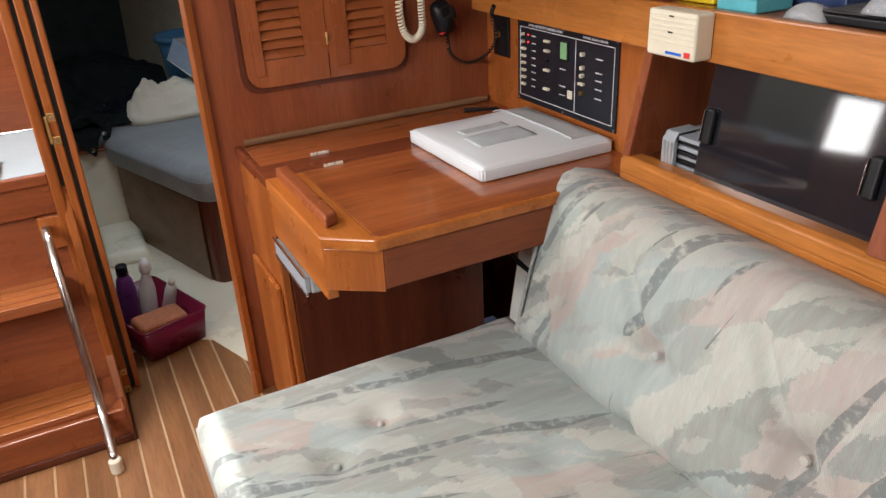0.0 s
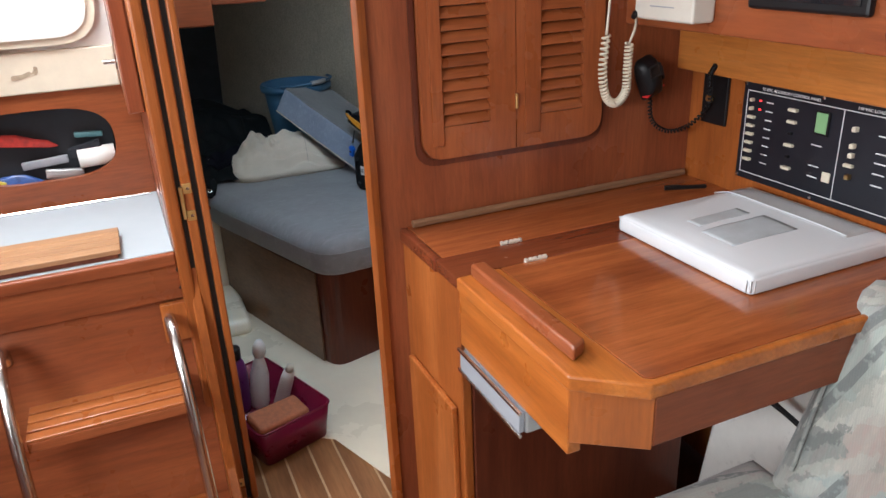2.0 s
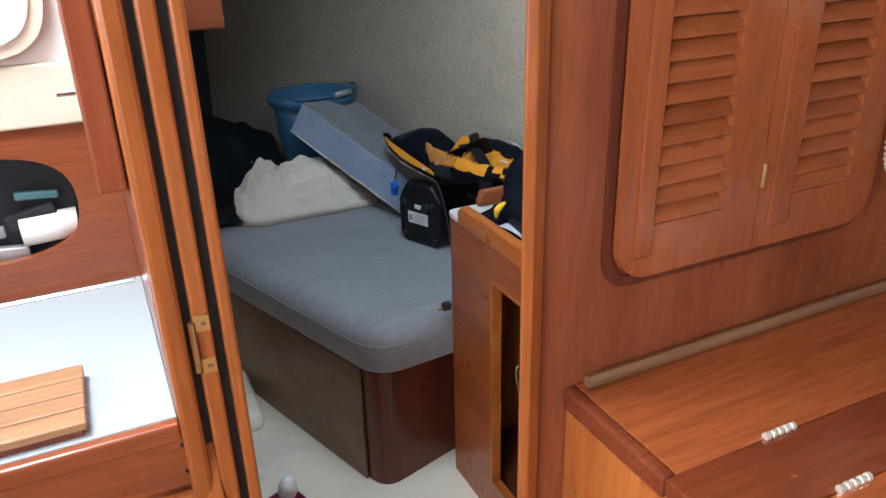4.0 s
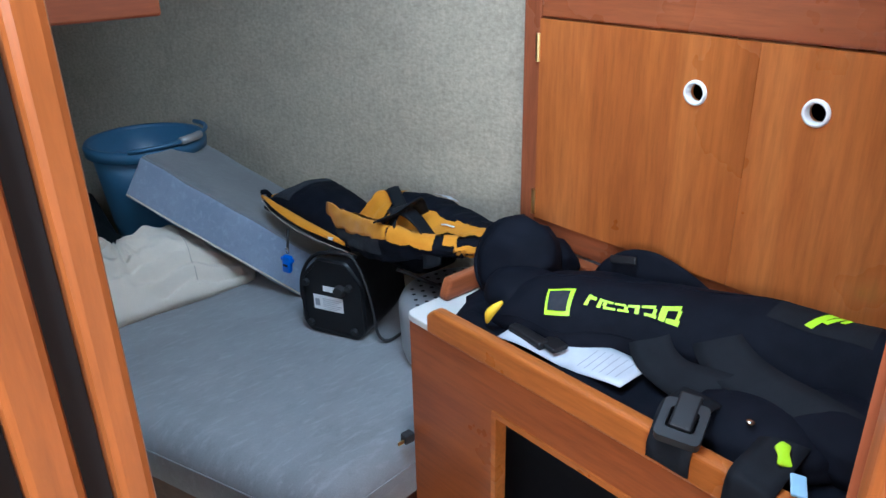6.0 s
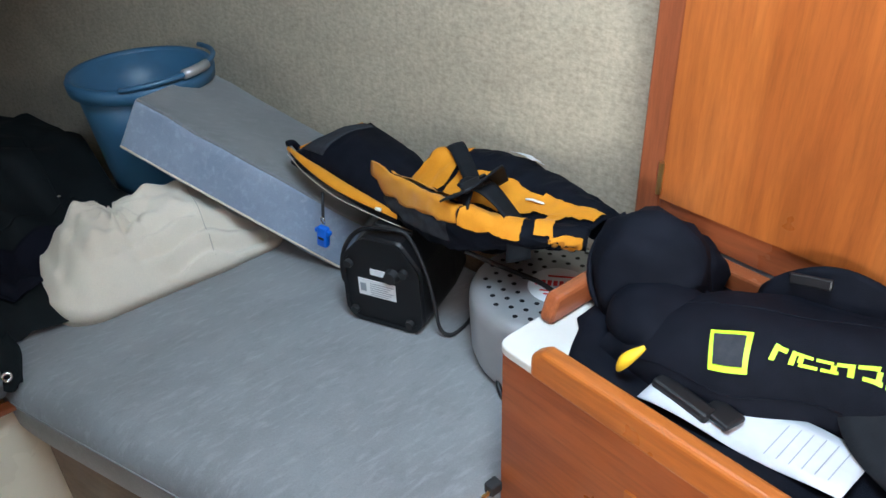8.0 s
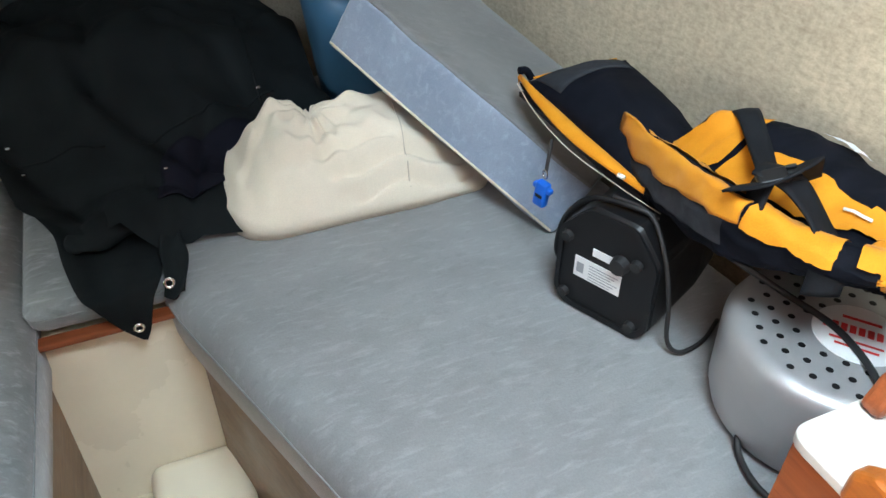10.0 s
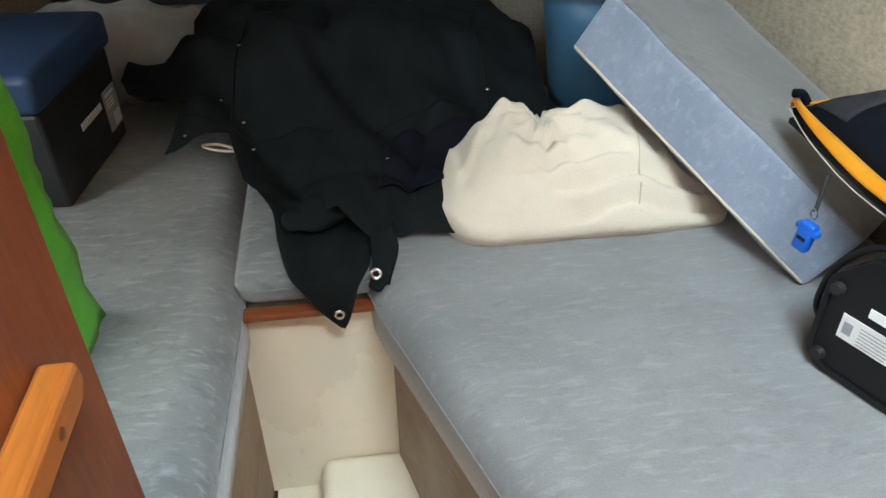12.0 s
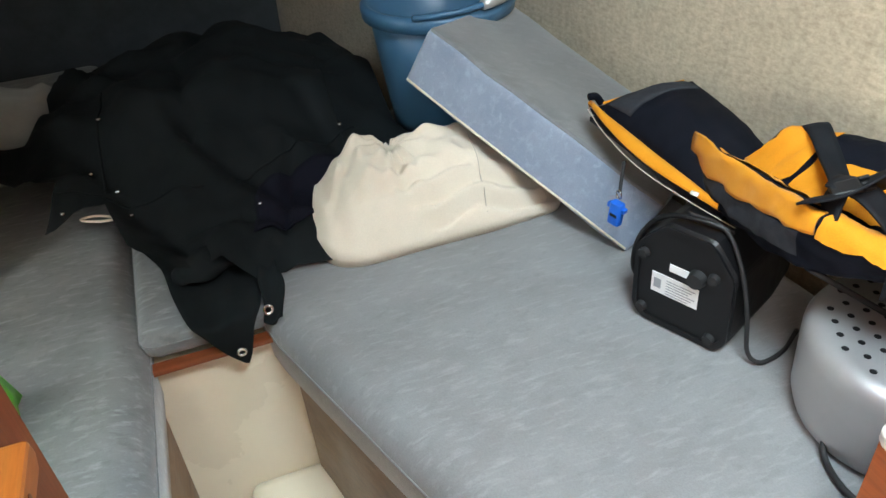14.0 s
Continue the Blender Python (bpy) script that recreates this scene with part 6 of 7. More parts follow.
part("front_panel", sheet(lambda u, v: quad(VA, VB, VC, VI, u, v, 0.050), 16, 16, 0.012), BLACKCLOTH, vest, "", True)
part("panel_back", sheet(lambda u, v: quad(VA, VB, VC, VI, u, v, 0.004) - Vector((0, 0, 0.014)), 10, 10, 0.008), CHARCOAL, vest, "", True)
part("mesh_patch", sheet(lambda u, v: quad(VA, VB, VC, VI, 0.10 + 0.75 * u, 0.05 + 0.22 * v, 0.050) + Vector((0, 0, 0.0025)), 10, 5, 0.002), CHARCOAL, vest, "charcoal mesh shoulder patch", True)
strip = smooth_line([VA + Vector((0, 0, 0.010)), VA.lerp(VI, 0.25) + Vector((-0.014, 0.006, 0.006)), VA.lerp(VI, 0.55) + Vector((-0.018, 0.006, 0.002)), VA.lerp(VI, 0.85) + Vector((-0.008, 0, 0.004)), VI + Vector((0.01, -0.02, 0.0))], 8)


def binding(u, v):
    k = min(u * (len(strip) - 1), len(strip) - 1.001)
    p = strip[int(k)].lerp(strip[int(k) + 1], k - int(k))
    q = quad(VA, VB, VC, VI, 0.0, u, 0.050) + Vector((0, 0, 0.004))
    return p.lerp(q, v * 0.85) + Vector((0.010 * v * math.sin(math.pi * u), 0, 0)) + Vector((-0.3, 0, 1)) * (0.006 * math.sin(math.pi * v))


part("edge_binding", sheet(binding, 34, 8, 0.003), YELLOWCLOTH, vest, "flat amber edge band", True)
part("edge_piping", tube([p + Vector((-0.004, 0.0, -0.010)) for p in strip], 0.0008, 6), SEAMTHREAD, vest, "pale zip edge under the band", True)
part("reflective_tab", tube([strip[24] + Vector((-0.006, 0, 0.007)), strip[25] + Vector((-0.005, 0, 0.008))], 0.0032, 8), WHITEMARK, vest, "", True)
part("top_strap", tube(smooth_line([VA + Vector((0.0, 0.004, 0.018)), VA + Vector((0.012, 0.004, 0.016)), VA + Vector((0.02, 0.0, 0.004))], 4), 0.006, 8), BLACKCLOTH, vest, "", True)

VROWS = [smooth_line([Vector(p) for p in r], 8) for r in (
    ((0.352, 1.200, 0.645), (0.324, 1.08, 0.655), (0.310, 0.95, 0.676), (0.345, 0.865, 0.690), (0.402, 0.780, 0.692)),
    ((0.353, 1.197, 0.670), (0.328, 1.08, 0.690), (0.308, 0.955, 0.722), (0.338, 0.865, 0.712), (0.398, 0.775, 0.706)),
    ((0.362, 1.188, 0.704), (0.345, 1.075, 0.724), (0.324, 0.955, 0.748), (0.355, 0.875, 0.728), (0.412, 0.782, 0.722)),
    ((0.390, 1.150, 0.685), (0.385, 1.060, 0.692), (0.378, 0.965, 0.706), (0.400, 0.885, 0.708), (0.435, 0.795, 0.712)),
    ((0.420, 1.118, 0.742), (0.455, 1.050, 0.748), (0.472, 0.965, 0.742), (0.480, 0.875, 0.729), (0.472, 0.785, 0.716)),
    ((0.455, 1.130, 0.705), (0.528, 1.040, 0.718), (0.526, 0.950, 0.718), (0.512, 0.860, 0.708), (0.485, 0.765, 0.700)),
    ((0.450, 1.130, 0.640), (0.535, 1.040, 0.640), (0.530, 0.950, 0.640), (0.515, 0.860, 0.640), (0.480, 0.765, 0.645)))]


def vest_f(s, w):
    """The lying vest: s along it, w from its front foot (0) over lip, hollow and back to its rear foot (6)."""
    k = min(max(s, 0.0), 0.9999) * (len(VROWS[0]) - 1)
    i = int(k)
    row = [r[i].lerp(r[i + 1], k - i) for r in VROWS]
    j = min(int(w), 5)
    t = w - j
    p0, p1, p2, p3 = row[max(j - 1, 0)], row[j], row[j + 1], row[min(j + 2, 6)]
    p = p1 + (p2 - p0) * (0.5 * t) + (p0 * 2 - p1 * 5 + p2 * 4 - p3) * (0.5 * t * t) + (p1 * 3 - p0 - p2 * 3 + p3) * (0.5 * t ** 3)
    p.z += 0.018 * ease(0.45, 1.0, s) + 0.005 * noise.noise((s * 14, w * 2.2, 5.0)) + 0.0025 * noise.noise((s * 40, w * 6, 1.0))
    p.x += 0.004 * noise.noise((s * 17, w * 2.5, 9.0))
    return p


def vest_patch(name, s0, s1, w0, w1, mat, label="", lift=0.004, skew=0.0, wave=0.0):
    """A piece of cloth lying on the vest between s0..s1 and w0..w1."""
    def f(u, v):
        w = w0 + (w1 - w0) * v + wave * math.sin(u * 7 + s0 * 20) * (0.3 + v)
        s = s0 + (s1 - s0) * u + skew * v
        p = vest_f(s, w)
        n = (vest_f(s, w + 0.05) - p).cross(vest_f(s - 0.01, w) - p).normalized()
        return p + (n if n.z > 0 or abs(n.z) < 0.3 and n.x < 0 else -n) * lift
    return part(name, sheet(f, 18, 10), mat, vest, label, True)


part("body", sheet(lambda u, v: vest_f(u, 6 * v), 60, 48, 0.003), BLACKCLOTH, vest, "", True)
part("front_facing", sheet(lambda u, v: vest_f(0.54 * u, 1.0 + 1.05 * v) + Vector((-0.004 - 0.010 * (1 - u) * v, 0.012 * (1 - u) * v, 0.002 + 0.016 * v * (1 - u) ** 3)), 20, 8, 0.003), YELLOWCLOTH, vest, "amber front facing", True)
vest_patch("lining", 0.06, 0.50, 2.05, 2.6, YELLOWCLOTH, "amber lining", 0.003)
vest_patch("lining", 0.0, 0.20, 3.05, 4.05, YELLOWCLOTH, "", 0.005, 0.02, 0.04)
vest_patch("rear_binding", 0.24, 0.74, 3.12, 3.66, YELLOWCLOTH, "amber rear band", 0.004, 0.0, 0.05)
vest_patch("rear_binding", 0.70, 0.985, 3.16, 3.62, YELLOWCLOTH, "amber rear band", 0.005, 0.0, 0.03)
vest_patch("side_panel", 0.55, 0.79, 1.0, 2.5, YELLOWCLOTH, "amber side panel", 0.004, 0.01, 0.05)
vest_patch("amber_strip", 0.84, 0.895, 1.35, 3.5, YELLOWCLOTH, "amber vertical strip", 0.005, -0.02, 0.02)
vest_patch("side_panel", 0.885, 0.985, 0.30, 1.35, YELLOWCLOTH, "amber end panel", 0.003, 0.0, 0.0)
# black pad added under the vest to fill in the shadow there
part("back_pad", turn(puff(resample(round_poly([(-0.06, -0.07), (0.06, -0.07), (0.06, 0.07), (-0.06, 0.07)], 0.04), 0.03), 0, 0.080, 6, 0.5, 0.006, 2.0), pose(0.470, 1.04, 0.604)), BLACKCLOTH, vest, "", True)
vest_patch("mesh_panel", 0.02, 0.50, 0.35, 0.98, CHARCOAL, "charcoal mesh side", 0.003)


def webbing(points, width, name="webbing", twist=0.6):
    line = smooth_line([Vector(p) for p in points], 7)
    def f(u, v):
        k = min(len(line) - 1, int(u * (len(line) - 1) + 0.5))
        q = (line[min(k + 1, len(line) - 1)] - line[max(k - 1, 0)]).normalized()
        sd = q.cross(Vector((0.3 * math.sin(u * 5), -twist, 1.0))).normalized()
        return line[k] + sd * width * (v - 0.5) + Vector((0, 0, 0.006 * math.sin(u * 9 + v * 2)))
    return part(name, sheet(f, len(line) - 1, 4, 0.003), STRAPWEB, vest, "black webbing strap", True)


webbing([(0.450, 1.112, 0.738), (0.436, 1.080, 0.756), (0.418, 1.035, 0.746), (0.385, 0.985, 0.742), (0.345, 0.955, 0.756), (0.314, 0.935, 0.742)], 0.026, twist=-0.5)
webbing([(0.316, 0.965, 0.748), (0.326, 0.940, 0.770), (0.360, 0.935, 0.782), (0.392, 0.950, 0.768), (0.412, 0.960, 0.745)], 0.036, twist=-0.8)
webbing([(0.345, 0.965, 0.768), (0.362, 0.925, 0.766), (0.366, 0.885, 0.742), (0.352, 0.858, 0.722), (0.345, 0.850, 0.690)], 0.034, twist=0.2)
bk_m = frame_m((0.345, 0.945, 0.770), (0.75, -0.30, 0.2), (0.3, 0.9, 0.2))
part("buckle", turn(box(-0.016, 0.015, -0.010, 0.010, -0.004, 0.004, 0.003), bk_m), BLACK, vest, "black side-release buckle")
for k in (-0.008, 0.0, 0.008):
    part("buckle_prong", turn(box(0.015, 0.026, k - 0.002, k + 0.002, -0.002, 0.003, 0.001), bk_m), BLACK, vest)
part("reflective_bar", tube([vest_f(0.66 + 0.03 * k, 3.42) + Vector((-0.004, 0, 0.009)) for k in range(4)], 0.0018, 6), WHITEMARK, vest, "silver reflective bar", True)
vest_patch("size_label", 0.32, 0.46, 4.45, 4.75, WHITEMARK, "white size label", 0.006, 0.0, 0.05)
part("top_piping", tube(smooth_line([VA + Vector((0.02, -0.004, 0.006)), VA.lerp(VB, 0.5) + Vector((0, -0.004, 0.008)), VB + Vector((-0.02, -0.004, 0.006))], 6), 0.0022, 6), YELLOWCLOTH, vest, "thin amber top piping", True)
part("shoulder_lobe", turn(puff(resample(round_poly([(-0.035, -0.06), (0.035, -0.06), (0.035, 0.06), (-0.035, 0.06)], 0.025), 0.02), 0, 0.085, 7, 0.5, 0.006, 2.5), pose(0.452, 1.255, 0.608)), BLACKCLOTH, vest, "", True)
part("lanyard", tube(smooth_line([(0.292, 1.275, 0.652), (0.283, 1.265, 0.630), (0.276, 1.257, 0.612)], 5), 0.0028, 8), BLACKSOFT, vest, "", True)
part("split_ring", tube([(0.2735, 1.2545 + 0.0065 * math.cos(a), 0.611 + 0.0065 * math.sin(a)) for a in [6.28318 * k / 14 for k in range(14)]], 0.0011, 6, True), CHROME, vest, "", True)
WM = frame_m((0.268, 1.250, 0.583), (0.35, -0.93, -0.1), (0.0, 0.1, 1))
wh = part("whistle", turn(box(-0.0105, 0.0105, -0.020, 0.020, -0.007, 0.007, 0.004, 3), WM), BLUEPLASTIC, vest, "bright blue whistle", True)
part("whistle_ear", turn(box(-0.016, 0.016, 0.006, 0.014, -0.005, 0.005, 0.002), WM), BLUEPLASTIC, wh)
part("whistle_slot", turn(box(-0.006, 0.006, -0.004, 0.001, 0.0071, 0.0076), WM), BLACK, wh)

# black inflatable vest on the counter
TOP = 0.7070
# along the counter: y, front foot x, crest x, crest z, rear foot x
VEST_LINE = ((0.635, 0.252, 0.295, 0.735, 0.360), (0.60, 0.248, 0.306, 0.765, 0.395), (0.56, 0.247, 0.322, 0.780, 0.430), (0.50, 0.256, 0.345, 0.790, 0.455), (0.39, 0.315, 0.405, 0.797, 0.470), (0.26, 0.340, 0.430, 0.815, 0.472), (0.10, 0.355, 0.440, 0.822, 0.472), (0.04, 0.360, 0.440, 0.800, 0.472))


def body_f(y, w):
    """Front foot to rear foot over w in 0..1, at a place y along the counter."""
    row = VEST_LINE[-1]
    for a, b in zip(VEST_LINE, VEST_LINE[1:]):
        if y >= b[0]:
            t = min(1.0, max(0.0, (a[0] - y) / (a[0] - b[0])))
            t = 0.4 * t * t * (3 - 2 * t) + 0.6 * t
            row = [p + (q - p) * t for p, q in zip(a, b)]
            break
    _, f, r, zr, k = row
    a = math.pi * min(1.0, max(0.0, w))
    x = f + (r - f) * (1 - math.cos(a)) if w < 0.5 else r - (k - r) * math.cos(a)
    z = TOP + 0.006 + (zr - TOP - 0.006) * max(0.0, math.sin(a)) ** 0.8
    n = math.sin(a)
    z += (0.005 * noise.noise((y * 15, w * 4, 8.0)) + 0.0030 * math.sin(y * 46 + w * 5) * ease(0.36, 0.20, y)) * n
    x += 0.006 * noise.noise((y * 12, w * 3, 3.0)) * n
    return Vector((x, y, z))


iv = thing("inflatable_vest", (0.35, 0.35, TOP), "black inflatable life vest with neon trim on the counter", "life vest")
part("body", sheet(lambda u, v: body_f(0.635 - 0.595 * u, v), 70, 26), BLACKCLOTH, iv, "", True)


def underlay(u, v):
    front = 0.206 + 0.075 * ease(0.08, 0.0, u)
    return (front + (0.466 - front) * v + 0.006 * math.sin(u * 9) * (1 - v), 0.690 - 0.645 * u, TOP + 0.006 + 0.007 * math.sin(u * 11 + v * 4) ** 2 + 0.004 * noise.noise((u * 8, v * 6, 1)))


part("underlay", sheet(underlay, 44, 12, 0.004), BLACKCLOTH, iv, "", True)


def lobe(centre, ax, ay, az, nu=30, nv=18, seed=0.0, rough=0.05, flat=None):
    """A stuffed rounded lobe about three half-axes."""
    def f(u, v):
        a, b = 6.28318 * u, math.pi * (v - 0.5)
        c, s_ = math.cos(b), math.sin(b)
        k = 1 + rough * noise.noise((c * math.cos(a) * 2 + seed, c * math.sin(a) * 2, s_ * 2))
        c = abs(c) ** 0.8
        p = Vector(centre) + Vector(ax) * (c * math.cos(a) * k) + Vector(ay) * (c * math.sin(a) * k) + Vector(az) * (s_ * k)
        if flat is not None:
            p.z = max(p.z, flat)
        return p
    return sheet(f, nu, nv)


CA = Vector((0.42, -0.90, -0.05)).normalized()
CN = Vector((-0.78, -0.40, 0.48)).normalized()
CB = CN.cross(CA).normalized()
CB = CB if CB.z > 0 else -CB
CC = Vector((0.360, 0.652, 0.762))
part("collar", lobe(CC, CA * 0.070, CB * 0.074, CN * 0.044, seed=2.0, rough=0.16, flat=TOP + 0.004), BLACKCLOTH, iv, "padded collar", True)
part("collar_rim", tube([CC + CA * (0.069 * math.cos(a)) + CB * (0.073 * math.sin(a)) + CN * 0.006 for a in [2.2 + 4.0 * k / 30 for k in range(31)]], 0.0035, 8), BLACKCLOTH, iv, "", True)
part("collar_back", lobe(CC - CN * 0.034 + Vector((0.022, -0.012, -0.008)), CA * 0.064, CB * 0.058, CN * 0.034, seed=5.0, rough=0.15, flat=TOP + 0.004), BLACKCLOTH, iv, "", True)
part("neck", lobe((0.318, 0.602, TOP + 0.034), (0.060, 0.012, 0.0), (-0.012, 0.058, 0.0), (0.0, 0.0, 0.036), seed=7.0, flat=TOP + 0.004), BLACKCLOTH, iv, "", True)
part("rear_loop", sheet(lambda u, v: (0.410 + 0.050 * u + 0.020 * v, 0.545 - 0.27 * u, TOP + 0.020 + 0.085 * abs(math.sin(math.pi * min(1.0, u * 1.3 + 0.05))) ** 0.5 * (0.35 + 0.65 * v) + 0.006 * math.sin(9 * u)), 26, 8, 0.006), BLACKCLOTH, iv, "padded rear strap", True)
part("rear_buckle", turn(box(-0.022, 0.022, -0.006, 0.006, -0.003, 0.003, 0.002), frame_m((0.418, 0.495, TOP + 0.092), (0.1, -0.98, 0.2), (0.3, 0.2, 0.9))), BLACK, iv)


def decal(a, b, c, e, name, mat, label="", lift=0.0018):
    """A print that follows the vest's front; a, b, c, e are its corners in (y, w), in order."""
    def f(u, v):
        y0, w0 = a[0] + (b[0] - a[0]) * u, a[1] + (b[1] - a[1]) * u
        y1, w1 = e[0] + (c[0] - e[0]) * u, e[1] + (c[1] - e[1]) * u
        yy, ww = y0 + (y1 - y0) * v, w0 + (w1 - w0) * v
        p = body_f(yy, ww)
        nrm = (body_f(yy, ww + 0.01) - p).cross(body_f(yy - 0.004, ww) - p).normalized()
        return p + (nrm if nrm.z > 0 else -nrm) * lift
    return part(name, sheet(f, 6, 6), mat, iv, label, True)


decal((0.512, 0.17), (0.480, 0.19), (0.496, 0.38), (0.532, 0.37), "window_frame", NEON, "neon inspection window frame")
decal((0.5105, 0.20), (0.4865, 0.215), (0.499, 0.355), (0.526, 0.345), "inspection_window", CHARCOAL, "clear grey inspection window", 0.0034)


def word(u, v):
    """A place in the run of neon print: u along it, v up it."""
    lo = (0.472 - 0.128 * u, 0.27 - 0.05 * u)
    hi = (0.480 - 0.124 * u, 0.35 - 0.05 * math.sin(math.pi * u) - 0.01 * u)
    return (lo[0] + (hi[0] - lo[0]) * v, lo[1] + (hi[1] - lo[1]) * v)


def bar_print(u0, u1, v0, v1, lean=0.012):
    decal(word(u0, v0), word(u1, v0), word(u1 + lean * (v1 - v0) * 4, v1), word(u0 + lean * (v1 - v0) * 4, v1), "print_bar", NEON)


u = 0.0
for k, wd_ in enumerate((0.185, 0.135, 0.125, 0.125, 0.150, 0.085, 0.165)):
    a, b = u, u + wd_ * 0.86
    m_ = (a + b) / 2
    if k in (0, 5):
        bar_print(a, a + 0.036, 0.0, 1.0)
        bar_print(b - 0.036, b, 0.0, 1.0)
        bar_print(a + 0.036, b - 0.036, 0.62, 0.95)
    elif k == 3:
        bar_print(a, b, 0.70, 1.0)
        bar_print(m_ - 0.020, m_ + 0.020, 0.0, 0.70)
    else:
        bar_print(a, b, 0.0, 0.28)
        bar_print(a, b, 0.74, 1.0)
        bar_print(*((a, a + 0.036) if k % 2 else (b - 0.036, b)), 0.28, 0.74)
    u += wd_
decal((0.219, 0.38), (0.209, 0.37), (0.194, 0.545), (0.204, 0.545), "neon_stripe", NEON, "neon slanting stripe")
decal((0.205, 0.425), (0.197, 0.42), (0.184, 0.53), (0.191, 0.53), "neon_stripe", NEON, "neon slanting stripe")
decal((0.189, 0.46), (0.182, 0.46), (0.176, 0.52), (0.183, 0.52), "neon_stripe", NEON, "neon slanting stripe")
decal((0.262, 0.36), (0.140, 0.34), (0.150, 0.62), (0.262, 0.60), "shoulder_panel", STRAPWEB, "dark shoulder panel", 0.0010)
part("pull_tab", tube(smooth_line([(0.232, 0.592, TOP + 0.018), (0.230, 0.582, TOP + 0.040), (0.240, 0.569, TOP + 0.058)], 5), [0.0025 + 0.0045 * math.sin(3.14 * i / 10.0) for i in range(11)], 10), plain("yellow_tab", (0.85, 0.55, 0.02), 0.5), iv, "yellow pull tab", True)


def strap(points, width, name="strap", tilt=0.0, mat=None):
    line = smooth_line(points, 8)
    def f(u, v):
        k = min(len(line) - 1, int(u * (len(line) - 1) + 0.5))
        q = (line[min(k + 1, len(line) - 1)] - line[max(k - 1, 0)]).normalized()
        s = q.cross(Vector((-tilt - 1.2 * abs(q.z), 0.0, 1.0))).normalized()
        return line[k] + s * width * (v - 0.5) + Vector((0, 0, 0.002 * math.sin(u * 11 + v * 3)))
    return part(name, sheet(f, len(line) - 1, 4, 0.003), mat or STRAPWEB, iv, "black webbing strap", True)


# broad webbing across the front, and the loose length running forward over it
strap([(0.352, 0.400, TOP + 0.058), (0.312, 0.368, TOP + 0.042), (0.290, 0.320, TOP + 0.036), (0.288, 0.262, TOP + 0.040), (0.300, 0.220, TOP + 0.046)], 0.054, tilt=0.5)
strap([(0.372, 0.318, TOP + 0.074), (0.336, 0.285, TOP + 0.066), (0.314, 0.235, TOP + 0.060), (0.302, 0.170, TOP + 0.056), (0.296, 0.100, TOP + 0.050), (0.292, 0.045, TOP + 0.044)], 0.060, tilt=0.55)
part("belt_pad", lobe((0.268, 0.195, TOP + 0.024), (0.052, 0.0, 0.010), (0.0, 0.085, 0.0), (0.0, 0.0, 0.026), seed=3.0, rough=0.12, flat=TOP + 0.004), BLACKCLOTH, iv, "", True)
part("side_pad", lobe((0.330, 0.115, TOP + 0.030), (0.070, 0.0, 0.0), (0.0, 0.080, 0.0), (0.0, 0.0, 0.036), seed=6.0, rough=0.12, flat=TOP + 0.004), BLACKCLOTH, iv, "", True)
part("snap", lathe([(0.001, 0.0030), (0.0045, 0.0026), (0.0062, 0.0)], (0.250, 0.198, TOP + 0.0495), 14), CHROME, iv, "small chrome snap", True)
strap([(0.262, 0.262, TOP + 0.046), (0.226, 0.262, TOP + 0.050), (0.192, 0.252, TOP + 0.046), (0.172, 0.248, TOP + 0.026), (0.170, 0.247, TOP + 0.004)], 0.052)
strap([(0.262, 0.160, TOP + 0.044), (0.222, 0.158, TOP + 0.042), (0.190, 0.157, TOP + 0.038), (0.172, 0.156, TOP + 0.024), (0.170, 0.155, TOP - 0.04), (0.170, 0.155, TOP - 0.085)], 0.050)
BM_ = frame_m((0.194, 0.247, TOP + 0.050), (0.90, 0.28, 0.33), (-0.28, 0.95, 0.05))
part("buckle", turn(plate_with_hole(rect(-0.028, 0.026, -0.025, 0.025, 0.008), rect(-0.015, 0.014, -0.016, 0.016, 0.005), -0.005, 0.007, "z"), BM_), BLACK, iv, "black plastic buckle")
part("buckle_tongue", turn(box(-0.012, 0.038, -0.013, 0.013, -0.003, 0.008, 0.003), BM_), BLACK, iv)
part("adjuster", turn(box(-0.034, 0.034, -0.010, 0.010, 0, 0.012, 0.004), pose(0.243, 0.520, TOP + 0.016, 0, 0, 84)), BLACK, iv, "black strap adjuster")
part("adjuster_tongue", turn(box(-0.014, 0.020, -0.014, 0.014, 0.003, 0.010, 0.003), pose(0.250, 0.478, TOP + 0.016, 0, 0, 80)), BLACK, iv)
part("neon_tag", turn(prism(round_poly([(-0.013, -0.008), (0.002, -0.006), (0.010, -0.010), (0.015, 0.0), (0.008, 0.009), (0.0, 0.005), (-0.011, 0.008)], 0.003, 3), 0.0, 0.005, 0.0015, 2), pose(0.226, 0.150, TOP + 0.047, 12, -34, 40)), NEON, iv, "neon yellow tag", True)
part("blue_tag", turn(box(-0.013, 0.013, -0.008, 0.008, 0.0, 0.004, 0.0015), pose(0.206, 0.122, TOP + 0.036, 10, -16, 30)), plain("pale_blue_plastic", (0.30, 0.50, 0.66), 0.4), iv, "pale blue tag")
for wq, ya, yb in ((0.52, 0.60, 0.12), (0.10, 0.58, 0.40)):
    part("seam", tube([body_f(ya + (yb - ya) * k / 24, wq + 0.015 * math.sin(k * 0.4)) + Vector((-0.0004, 0, 0.0006)) for k in range(25)], 0.0010, 5), BLACKCLOTH, iv, "", True)

sheet_p = thing("instruction_sheet", (0.24, 0.44, TOP), "crumpled white instruction sheet under the vest", "paper")
